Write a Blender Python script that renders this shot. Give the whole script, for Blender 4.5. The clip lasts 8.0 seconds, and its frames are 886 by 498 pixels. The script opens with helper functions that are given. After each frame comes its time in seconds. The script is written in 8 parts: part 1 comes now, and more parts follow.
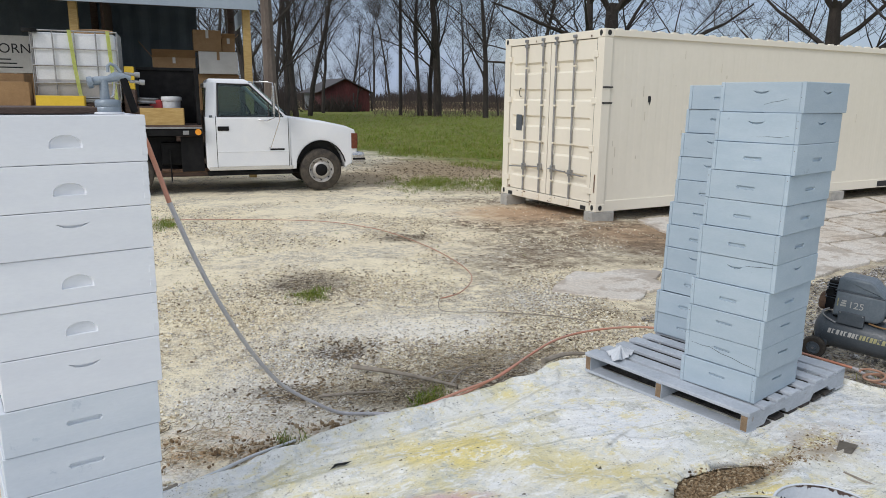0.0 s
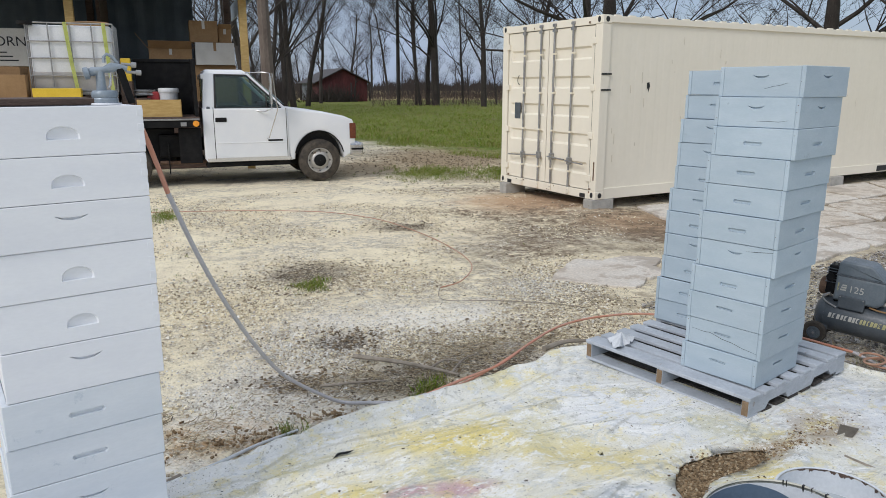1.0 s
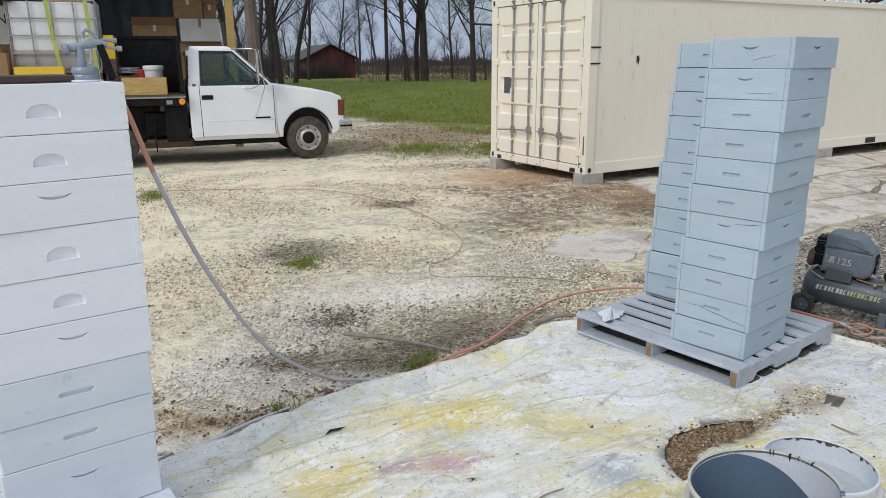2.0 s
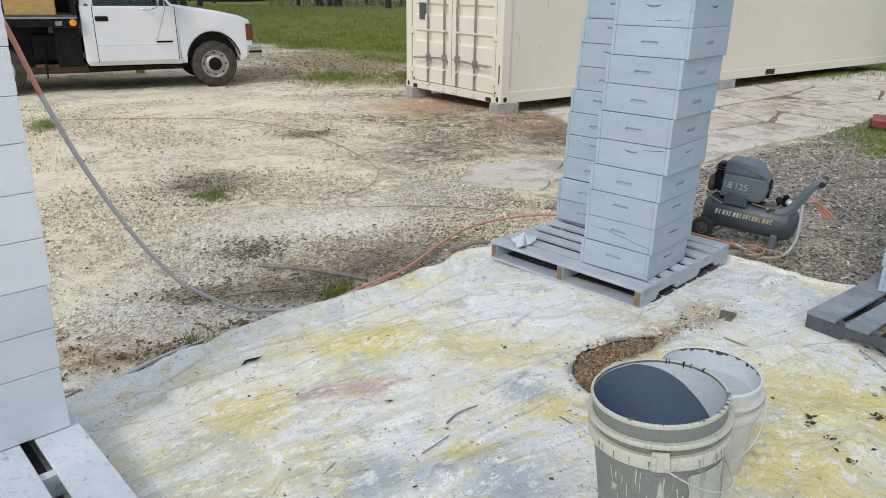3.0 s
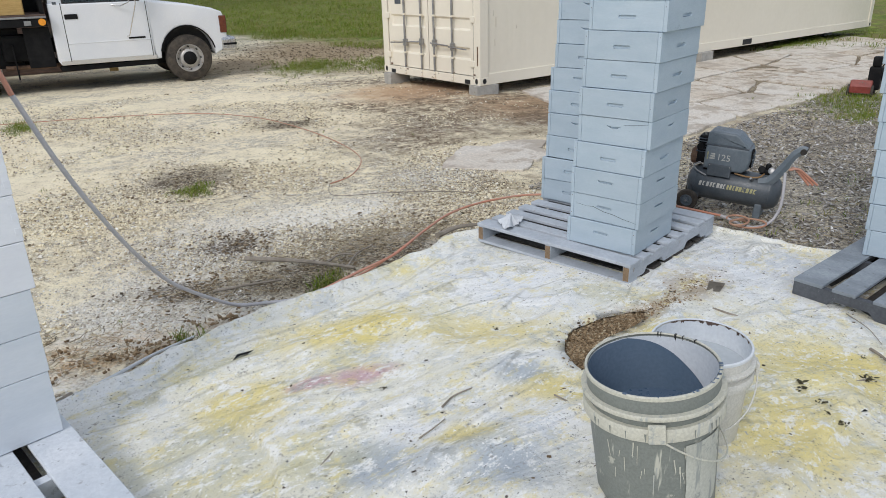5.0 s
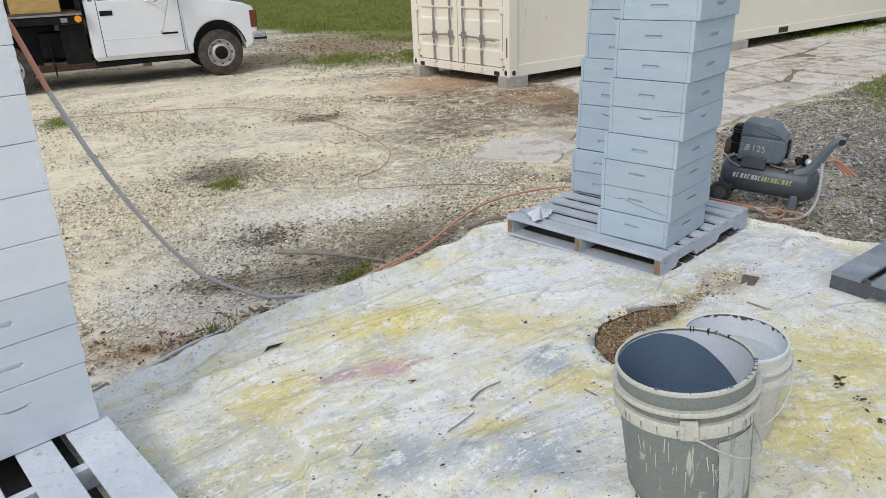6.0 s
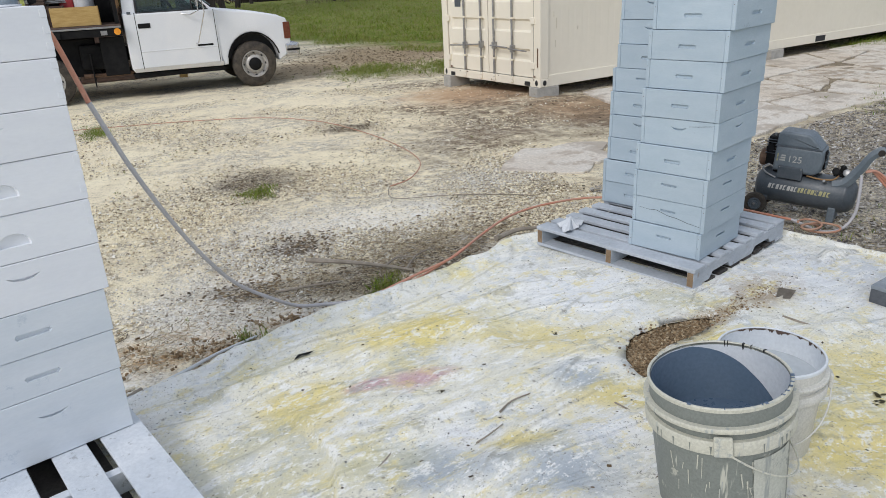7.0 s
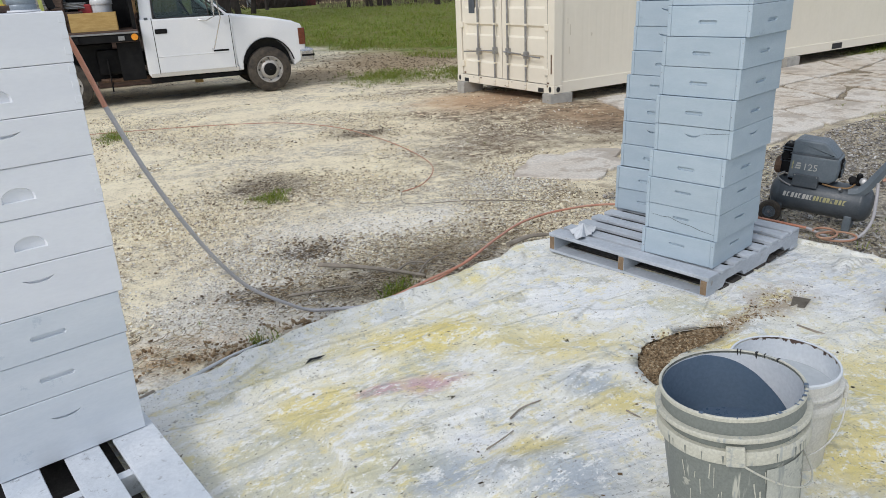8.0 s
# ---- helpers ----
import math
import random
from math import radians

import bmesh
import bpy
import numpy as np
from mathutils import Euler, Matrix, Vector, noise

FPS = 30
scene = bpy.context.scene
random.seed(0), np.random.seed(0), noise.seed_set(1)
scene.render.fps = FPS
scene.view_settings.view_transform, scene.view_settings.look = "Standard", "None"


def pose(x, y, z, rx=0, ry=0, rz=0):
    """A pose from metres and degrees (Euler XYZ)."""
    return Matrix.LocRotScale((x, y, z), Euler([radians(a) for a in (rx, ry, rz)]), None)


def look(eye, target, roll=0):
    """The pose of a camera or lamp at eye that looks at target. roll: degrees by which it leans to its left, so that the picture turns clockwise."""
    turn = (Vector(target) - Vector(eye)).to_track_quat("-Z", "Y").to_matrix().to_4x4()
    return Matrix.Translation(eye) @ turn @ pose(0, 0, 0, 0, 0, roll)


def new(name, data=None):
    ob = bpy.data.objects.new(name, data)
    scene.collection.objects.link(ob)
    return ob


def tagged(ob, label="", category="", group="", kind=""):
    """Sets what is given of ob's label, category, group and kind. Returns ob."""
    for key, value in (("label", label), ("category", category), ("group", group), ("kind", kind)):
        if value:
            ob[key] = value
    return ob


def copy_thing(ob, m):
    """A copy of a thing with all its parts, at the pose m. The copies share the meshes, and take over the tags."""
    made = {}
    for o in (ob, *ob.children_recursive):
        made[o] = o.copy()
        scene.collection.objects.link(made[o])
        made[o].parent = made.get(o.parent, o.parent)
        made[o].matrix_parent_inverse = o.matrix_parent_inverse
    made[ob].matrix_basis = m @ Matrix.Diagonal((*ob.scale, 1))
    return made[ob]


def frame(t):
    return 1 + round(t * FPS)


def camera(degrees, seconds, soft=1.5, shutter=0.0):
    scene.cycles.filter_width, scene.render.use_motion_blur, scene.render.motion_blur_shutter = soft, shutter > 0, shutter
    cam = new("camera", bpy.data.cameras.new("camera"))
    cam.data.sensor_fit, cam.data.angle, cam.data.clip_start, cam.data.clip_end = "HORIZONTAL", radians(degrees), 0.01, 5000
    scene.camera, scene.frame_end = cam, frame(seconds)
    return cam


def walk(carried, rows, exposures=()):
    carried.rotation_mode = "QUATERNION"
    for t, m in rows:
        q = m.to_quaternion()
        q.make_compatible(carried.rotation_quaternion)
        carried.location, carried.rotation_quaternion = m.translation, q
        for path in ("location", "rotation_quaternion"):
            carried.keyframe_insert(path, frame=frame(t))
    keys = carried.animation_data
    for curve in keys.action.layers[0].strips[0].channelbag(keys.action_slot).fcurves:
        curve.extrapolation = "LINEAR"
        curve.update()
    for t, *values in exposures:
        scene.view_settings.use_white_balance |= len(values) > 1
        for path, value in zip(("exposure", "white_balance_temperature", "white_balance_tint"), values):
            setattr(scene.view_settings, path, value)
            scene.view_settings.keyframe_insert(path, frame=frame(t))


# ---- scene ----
cam = camera(64.4, 8.0, soft=0.7)
PATH = [
    (0, (1.079, 0.735, 1.801), (2.032, 2.442, 1.38), 0.6),
    (0.5, (1.074, 0.737, 1.8), (2.027, 2.44, 1.366), 0.4),
    (1, (1.079, 0.739, 1.795), (2.03, 2.44, 1.345), 0.0),
    (2.5, (1.097, 0.744, 1.78), (2.093, 2.37, 1.176), -1.0),
    (3, (1.102, 0.726, 1.765), (2.227, 2.225, 1.069), 0.8),
    (3.5, (1.101, 0.72, 1.76), (2.315, 2.143, 1.053), 0.8),
    (4, (1.106, 0.72, 1.76), (2.301, 2.152, 1.039), -0.3),
    (4.5, (1.105, 0.728, 1.757), (2.277, 2.176, 1.03), -1.0),
    (6, (1.111, 0.741, 1.757), (2.186, 2.25, 1.004), -2.5),
    (6.5, (1.112, 0.744, 1.757), (2.152, 2.283, 1.014), -2.8),
    (7, (1.11, 0.744, 1.759), (2.124, 2.308, 1.035), -3.0),
    (7.5, (1.11, 0.741, 1.76), (2.106, 2.322, 1.047), -3.0),
    (8, (1.111, 0.742, 1.758), (2.1, 2.33, 1.051), -2.9),
]
walk(cam, [(t, look(eye, target, roll)) for t, eye, target, roll in PATH])

# ---------------------------------------------------------------- light
world = bpy.data.worlds.new("overcast_sky")
scene.world = world
world.use_nodes = True
wt = world.node_tree
wt.nodes.clear()
w_out = wt.nodes.new("ShaderNodeOutputWorld")
w_bg = wt.nodes.new("ShaderNodeBackground")
w_sky = wt.nodes.new("ShaderNodeTexSky")
w_sky.sky_type = "NISHITA"
w_sky.sun_disc = False
w_sky.sun_elevation = radians(38)
w_sky.sun_rotation = radians(250)
w_sky.dust_density = 1.5
w_co = wt.nodes.new("ShaderNodeTexCoord")
w_map = wt.nodes.new("ShaderNodeMapping")
w_map.inputs["Scale"].default_value = (1.0, 1.0, 3.2)
w_no = wt.nodes.new("ShaderNodeTexNoise")
w_no.inputs["Scale"].default_value = 2.6
w_no.inputs["Detail"].default_value = 7
w_no.inputs["Roughness"].default_value = 0.55
w_ramp = wt.nodes.new("ShaderNodeValToRGB")
w_ramp.color_ramp.elements[0].position = 0.34
w_ramp.color_ramp.elements[0].color = (0.45, 0.45, 0.45, 1)
w_ramp.color_ramp.elements[1].position = 0.66
w_ramp.color_ramp.elements[1].color = (0.95, 0.95, 0.95, 1)
w_mix = wt.nodes.new("ShaderNodeMix")
w_mix.data_type = "RGBA"
w_sep = wt.nodes.new("ShaderNodeSeparateXYZ")
w_up = wt.nodes.new("ShaderNodeMapRange")
w_up.inputs["From Min"].default_value = 0.12
w_up.inputs["From Max"].default_value = 0.55
w_cloud = wt.nodes.new("ShaderNodeMix")
w_cloud.data_type = "RGBA"
w_cloud.inputs["A"].default_value = (4.0, 4.9, 6.7, 1)
w_cloud.inputs["B"].default_value = (9.2, 9.8, 10.9, 1)
wt.links.new(w_co.outputs["Generated"], w_sep.inputs[0])
wt.links.new(w_sep.outputs["Z"], w_up.inputs["Value"])
wt.links.new(w_up.outputs["Result"], w_cloud.inputs["Factor"])
wt.links.new(w_cloud.outputs["Result"], w_mix.inputs["B"])
wt.links.new(w_co.outputs["Generated"], w_map.inputs["Vector"])
wt.links.new(w_map.outputs["Vector"], w_no.inputs["Vector"])
wt.links.new(w_no.outputs["Fac"], w_ramp.inputs["Fac"])
wt.links.new(w_ramp.outputs["Color"], w_mix.inputs["Factor"])
wt.links.new(w_sky.outputs["Color"], w_mix.inputs["A"])
wt.links.new(w_mix.outputs["Result"], w_bg.inputs["Color"])
wt.links.new(w_bg.outputs["Background"], w_out.inputs["Surface"])
w_bg.inputs["Strength"].default_value = 0.096

sun_data = bpy.data.lights.new("sun", "SUN")
sun_data.energy = 1.4
sun_data.angle = radians(18)
sun_data.color = (1.0, 0.97, 0.95)
sun = new("sun", sun_data)
sun.matrix_world = look((0, 0, 0), (0.70, 0.30, -0.62))


# ---------------------------------------------------------------- materials
class Nodes:
    """Short names for the nodes of one material."""

    def __init__(self, name):
        self.m = bpy.data.materials.new(name)
        self.m.use_nodes = True
        self.t = self.m.node_tree
        self.b = self.t.nodes["Principled BSDF"]
        self.pos = self.t.nodes.new("ShaderNodeNewGeometry").outputs["Position"]

    def put(self, socket, v):
        if isinstance(v, bpy.types.NodeSocket):
            self.t.links.new(v, socket)
        elif isinstance(v, tuple) and len(v) == 3 and socket.type == "RGBA":
            socket.default_value = (*v, 1)
        else:
            socket.default_value = v

    def noise(self, scale, detail=4, rough=0.6, vec=None, stretch=None, warp=0.0):
        n = self.t.nodes.new("ShaderNodeTexNoise")
        v = vec or self.pos
        if stretch:
            mp = self.t.nodes.new("ShaderNodeMapping")
            mp.inputs["Scale"].default_value = stretch
            self.t.links.new(v, mp.inputs["Vector"])
            v = mp.outputs["Vector"]
        self.t.links.new(v, n.inputs["Vector"])
        n.inputs["Scale"].default_value = scale
        n.inputs["Detail"].default_value = detail
        n.inputs["Roughness"].default_value = rough
        n.inputs["Distortion"].default_value = warp
        return n.outputs["Fac"]

    def cells(self, scale, feature="F1", out="Distance", rand=1.0):
        n = self.t.nodes.new("ShaderNodeTexVoronoi")
        n.feature = feature
        self.t.links.new(self.pos, n.inputs["Vector"])
        n.inputs["Scale"].default_value = scale
        n.inputs["Randomness"].default_value = rand
        return n.outputs[out]

    def maths(self, op, a, b=0.0, clamp=False):
        n = self.t.nodes.new("ShaderNodeMath")
        n.operation = op
        n.use_clamp = clamp
        self.put(n.inputs[0], a)
        self.put(n.inputs[1], b)
        return n.outputs[0]

    def span(self, v, a, b, lo=0.0, hi=1.0):
        n = self.t.nodes.new("ShaderNodeMapRange")
        n.interpolation_type = "SMOOTHSTEP"
        self.put(n.inputs["Value"], v)
        for k, x in (("From Min", a), ("From Max", b), ("To Min", lo), ("To Max", hi)):
            n.inputs[k].default_value = x
        return n.outputs["Result"]

    def mix(self, f, a, b, mode="MIX"):
        n = self.t.nodes.new("ShaderNodeMix")
        n.data_type = "RGBA"
        n.blend_type = mode
        self.put(n.inputs["Factor"], f)
        self.put(n.inputs["A"], a)
        self.put(n.inputs["B"], b)
        return n.outputs["Result"]

    def blob(self, cx, cy, rx, ry, az, wobble, edge=0.5):
        mp = self.t.nodes.new("ShaderNodeMapping")
        mp.vector_type = "TEXTURE"
        mp.inputs["Location"].default_value = (cx, cy, 0)
        mp.inputs["Rotation"].default_value = (0, 0, radians(az))
        mp.inputs["Scale"].default_value = (rx, ry, 4)
        self.t.links.new(self.pos, mp.inputs["Vector"])
        ln = self.t.nodes.new("ShaderNodeVectorMath")
        ln.operation = "LENGTH"
        self.t.links.new(mp.outputs["Vector"], ln.inputs[0])
        d = self.maths("ADD", ln.outputs["Value"], wobble)
        return self.span(d, 1.0 + edge, 1.0 - edge)

    def blobs(self, rows, wobble, edge=0.5):
        out = None
        for r in rows:
            b = self.blob(*r, wobble, edge)
            out = b if out is None else self.maths("MAXIMUM", out, b)
        return out

    def random(self):
        return self.t.nodes.new("ShaderNodeObjectInfo").outputs["Random"]

    def island(self):
        return self.t.nodes.new("ShaderNodeNewGeometry").outputs["Random Per Island"]

    def finish(self, color, rough=0.7, bump=None, height=0.02, metal=0.0, strength=0.6):
        self.put(self.b.inputs["Base Color"], color)
        self.put(self.b.inputs["Roughness"], rough)
        self.put(self.b.inputs["Metallic"], metal)
        if bump is not None:
            n = self.t.nodes.new("ShaderNodeBump")
            n.inputs["Strength"].default_value = strength
            n.inputs["Distance"].default_value = height
            self.t.links.new(bump, n.inputs["Height"])
            self.t.links.new(n.outputs["Normal"], self.b.inputs["Normal"])
        return self.m


def surf(name, a, b, scale=6.0, fine=90.0, rough=0.6, height=0.003, metal=0.0, spots=None, spot=0.62, spot_scale=14.0, per_thing=0.0, stretch=None, grain=0.35):
    """A surface of two tones at two scales, with fine relief and spots of dirt or wear."""
    n = Nodes(name)
    big = n.noise(scale, 5, 0.6, stretch=stretch)
    small = n.noise(fine, 3, 0.6, stretch=stretch)
    col = n.mix(n.span(big, 0.3, 0.7), a, b)
    col = n.mix(n.span(small, 0.25, 0.75, 0.0, grain), col, tuple(x * 0.72 for x in a))
    if spots:
        s = n.noise(spot_scale, 8, 0.7)
        col = n.mix(n.span(s, spot, spot + 0.07), col, spots)
    if per_thing:
        col = n.mix(n.maths("MULTIPLY", n.random(), per_thing), col, tuple(x * 0.6 for x in b))
    return n.finish(col, n.span(small, 0.2, 0.8, max(rough - 0.1, 0.03), min(rough + 0.12, 1.0)), small, height, metal)


M_HIVE = surf("hive_paint", (0.41, 0.505, 0.58), (0.465, 0.555, 0.625), 5, 60, 0.5, 0.0012, spots=(0.33, 0.41, 0.48), spot=0.64, spot_scale=9, per_thing=0.26, stretch=(1, 1, 3), grain=0.14)
M_WHITE_HIVE = surf("white_hive_paint", (0.78, 0.80, 0.84), (0.82, 0.84, 0.87), 4, 40, 0.45, 0.0006, spots=(0.70, 0.74, 0.78), spot=0.68, spot_scale=7, per_thing=0.10, stretch=(1, 1, 3), grain=0.10)
# duller, bluer white for the three lowest boxes of the white stack
M_DULL_WHITE = surf("thin_white_coat", (0.64, 0.69, 0.74), (0.71, 0.75, 0.79), 3, 40, 0.5, 0.0006, spots=(0.54, 0.60, 0.66), spot=0.60, spot_scale=9, per_thing=0.08, stretch=(1, 1, 3), grain=0.12)
M_BARE = surf("bare_wood", (0.20, 0.135, 0.08), (0.30, 0.21, 0.13), 20, 120, 0.8, 0.002)
M_PALLET = surf("grey_pallet_wood", (0.40, 0.44, 0.49), (0.56, 0.60, 0.65), 4, 50, 0.7, 0.003, spots=(0.30, 0.27, 0.24), spot=0.62, per_thing=0.35, stretch=(1, 1, 2))
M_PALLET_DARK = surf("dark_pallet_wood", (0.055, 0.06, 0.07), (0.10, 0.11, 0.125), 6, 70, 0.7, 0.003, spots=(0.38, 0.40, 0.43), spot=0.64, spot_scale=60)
M_PALLET_MID = surf("worn_grey_pallet_wood", (0.20, 0.23, 0.26), (0.36, 0.40, 0.44), 4, 50, 0.7, 0.003, spots=(0.10, 0.10, 0.11), spot=0.60, spot_scale=22, per_thing=0.35, stretch=(2, 1, 1))
M_PALLET_WHITE = surf("white_pallet_wood", (0.56, 0.61, 0.67), (0.76, 0.79, 0.83), 3, 60, 0.6, 0.003, spots=(0.36, 0.38, 0.41), spot=0.585, spot_scale=22, per_thing=0.2)
M_CONT = surf("cream_container_paint", (0.80, 0.745, 0.62), (0.84, 0.785, 0.66), 0.5, 12, 0.45, 0.0005, spots=(0.60, 0.50, 0.36), spot=0.72, spot_scale=3.0, grain=0.07)
M_DRIP = surf("faint_drip_stain", (0.66, 0.60, 0.48), (0.72, 0.66, 0.54), 8, 60, 0.6)
M_RUST = surf("rusty_steel", (0.10, 0.06, 0.04), (0.22, 0.13, 0.08), 20, 120, 0.8, 0.002)
M_STEEL = surf("galvanised_steel", (0.30, 0.30, 0.30), (0.44, 0.44, 0.43), 12, 90, 0.42, 0.001, metal=0.75, spots=(0.16, 0.10, 0.07), spot=0.62)
M_BLOCK = surf("concrete_block", (0.36, 0.35, 0.32), (0.48, 0.46, 0.42), 9, 120, 0.9, 0.004, spots=(0.26, 0.23, 0.19), spot=0.6)
M_BLACK = surf("black_steel", (0.007, 0.007, 0.008), (0.016, 0.016, 0.016), 8, 90, 0.6, 0.001, spots=(0.04, 0.036, 0.03), spot=0.68)
M_BLACK.node_tree.nodes["Principled BSDF"].inputs["Specular IOR Level"].default_value = 0.15
M_RUBBER = surf("dusty_rubber", (0.035, 0.030, 0.026), (0.10, 0.082, 0.062), 10, 90, 0.85, 0.002)
M_TRUCK = surf("white_truck_paint", (0.74, 0.76, 0.79), (0.80, 0.81, 0.82), 2, 60, 0.22, 0.0004, spots=(0.55, 0.52, 0.46), spot=0.72, spot_scale=6, grain=0.05)
M_RIM = surf("dull_rim_paint", (0.42, 0.40, 0.37), (0.58, 0.56, 0.53), 9, 80, 0.45, 0.001, metal=0.3, spots=(0.20, 0.13, 0.08), spot=0.58, spot_scale=16)
M_CHROME = surf("worn_chrome", (0.55, 0.55, 0.55), (0.66, 0.66, 0.66), 8, 90, 0.22, 0.0006, metal=0.9, spots=(0.25, 0.2, 0.16), spot=0.66)
M_WOOD = surf("yellow_wood", (0.42, 0.27, 0.09), (0.55, 0.38, 0.15), 6, 70, 0.7, 0.002, stretch=(1, 1, 6))
# dark wood colour that also stands in for shade inside the shed
M_DARK_WOOD_AND_SHADE = surf("dark_wet_wood", (0.07, 0.045, 0.035), (0.13, 0.085, 0.065), 8, 80, 0.7, 0.003, stretch=(1, 4, 4))
M_CARD = surf("cardboard", (0.27, 0.16, 0.075), (0.34, 0.21, 0.10), 5, 60, 0.85, 0.001, spots=(0.17, 0.10, 0.05), spot=0.66)
M_CARD_PALE = surf("pale_cardboard", (0.55, 0.53, 0.48), (0.63, 0.61, 0.56), 4, 60, 0.8, 0.001)
M_YELLOW = surf("yellow_plastic", (0.72, 0.48, 0.03), (0.80, 0.55, 0.05), 6, 60, 0.45, 0.0006)
M_STRAP = surf("lime_strap", (0.62, 0.68, 0.20), (0.72, 0.76, 0.30), 20, 200, 0.7, 0.0008)
M_POLY = surf("milky_plastic", (0.66, 0.68, 0.70), (0.75, 0.76, 0.77), 3, 50, 0.35, 0.0006)
M_POLY_GREY = surf("filled_milky_plastic", (0.36, 0.34, 0.32), (0.42, 0.40, 0.38), 3, 50, 0.35, 0.0006)
M_RED = surf("red_plastic", (0.30, 0.02, 0.02), (0.42, 0.04, 0.04), 6, 60, 0.4, 0.0006)
M_MACHINE_RED = surf("faded_red_enamel", (0.22, 0.035, 0.025), (0.32, 0.075, 0.055), 9, 80, 0.5, 0.001, spots=(0.12, 0.07, 0.05), spot=0.6)
M_AMBER = surf("amber_lens", (0.85, 0.30, 0.02), (0.95, 0.40, 0.04), 20, 90, 0.2, 0.0004)
M_TAIL = surf("red_lens", (0.12, 0.03, 0.015), (0.18, 0.05, 0.02), 20, 90, 0.2, 0.0004)
M_METAL_SHEET = surf("grey_sheet_metal", (0.10, 0.125, 0.145), (0.145, 0.17, 0.19), 2, 40, 0.5, 0.001)
M_FASCIA = surf("grey_roof_trim", (0.30, 0.36, 0.42), (0.36, 0.42, 0.47), 2, 40, 0.5, 0.001)
M_GUN = surf("grey_gun_metal", (0.24, 0.29, 0.34), (0.33, 0.38, 0.43), 25, 160, 0.4, 0.0006, metal=0.2)
M_COMP = surf("charcoal_enamel", (0.065, 0.08, 0.095), (0.105, 0.12, 0.135), 7, 80, 0.42, 0.0008, spots=(0.17, 0.18, 0.18), spot=0.64, spot_scale=25)
M_COMP_SHROUD = surf("grey_blue_plastic", (0.125, 0.155, 0.18), (0.175, 0.205, 0.23), 7, 80, 0.45, 0.0008, spots=(0.22, 0.24, 0.25), spot=0.64, spot_scale=20)
M_LETTER = surf("worn_white_letters", (0.46, 0.46, 0.43), (0.54, 0.53, 0.49), 30, 160, 0.6, spots=(0.10, 0.11, 0.12), spot=0.62, spot_scale=40)
M_LETTER_Y = surf("worn_yellow_letters", (0.38, 0.36, 0.18), (0.46, 0.43, 0.22), 30, 160, 0.6, spots=(0.10, 0.11, 0.12), spot=0.60, spot_scale=40)
M_INK = surf("black_ink", (0.02, 0.02, 0.02), (0.03, 0.03, 0.03), 20, 90, 0.7)
M_CORD = surf("orange_cord", (0.52, 0.25, 0.16), (0.46, 0.29, 0.20), 5, 90, 0.6, 0.0006, spots=(0.48, 0.38, 0.28), spot=0.60, spot_scale=4)
M_ORANGE_HOSE = surf("orange_hose", (0.60, 0.25, 0.16), (0.54, 0.31, 0.23), 5, 90, 0.55, 0.0006, spots=(0.48, 0.42, 0.38), spot=0.63, spot_scale=9)
# near-black tone that puts the shade of pallet gaps into the boards
M_GAP_SHADE = surf("weathered_underside", (0.030, 0.027, 0.025), (0.065, 0.057, 0.050), 8, 80, 0.85, 0.002)
M_HOSE = surf("grey_sprayed_hose", (0.46, 0.45, 0.47), (0.54, 0.52, 0.53), 6, 110, 0.55, 0.0008, spots=(0.50, 0.30, 0.25), spot=0.70, spot_scale=3)
M_BARN = surf("red_barn_boards", (0.07, 0.016, 0.016), (0.115, 0.026, 0.026), 1.5, 14, 0.8, 0.004, stretch=(1, 1, 0.15))
M_BARN_GREY = surf("grey_barn_tin", (0.16, 0.17, 0.19), (0.24, 0.25, 0.27), 1.5, 14, 0.6, 0.004, stretch=(1, 1, 0.15))
M_ROOF_DARK = surf("dark_tin_roof", (0.04, 0.035, 0.035), (0.08, 0.065, 0.06), 2, 20, 0.6, 0.004)
M_BARK = surf("grey_brown_bark", (0.028, 0.022, 0.019), (0.055, 0.045, 0.038), 4, 30, 0.9, 0.02, stretch=(1, 1, 0.3))
M_BARK_PALE = surf("pale_bark", (0.11, 0.085, 0.07), (0.18, 0.145, 0.12), 3, 25, 0.9, 0.02, stretch=(1, 1, 0.3))
M_TWIG = surf("dark_twigs", (0.032, 0.025, 0.023), (0.055, 0.044, 0.038), 3, 25, 0.9)
M_STICK = surf("weathered_stick", (0.22, 0.19, 0.15), (0.34, 0.30, 0.25), 12, 110, 0.9, 0.002)
M_PAINT_GREY = surf("wet_grey_paint", (0.085, 0.13, 0.195), (0.10, 0.145, 0.21), 10, 60, 0.3, 0.0004)
M_PAINT_DRY = surf("drying_grey_paint", (0.10, 0.15, 0.215), (0.12, 0.17, 0.235), 10, 90, 0.5, 0.0008)
M_PAIL_INSIDE = surf("pail_inside", (0.62, 0.66, 0.70), (0.70, 0.73, 0.76), 8, 90, 0.4, 0.0006)
M_WATER_WHITE = surf("milky_rinse_water", (0.44, 0.48, 0.51), (0.50, 0.53, 0.55), 4, 40, 0.12, 0.0003)
M_RAG = surf("grey_rag", (0.58, 0.61, 0.64), (0.68, 0.70, 0.73), 20, 120, 0.9, 0.002)


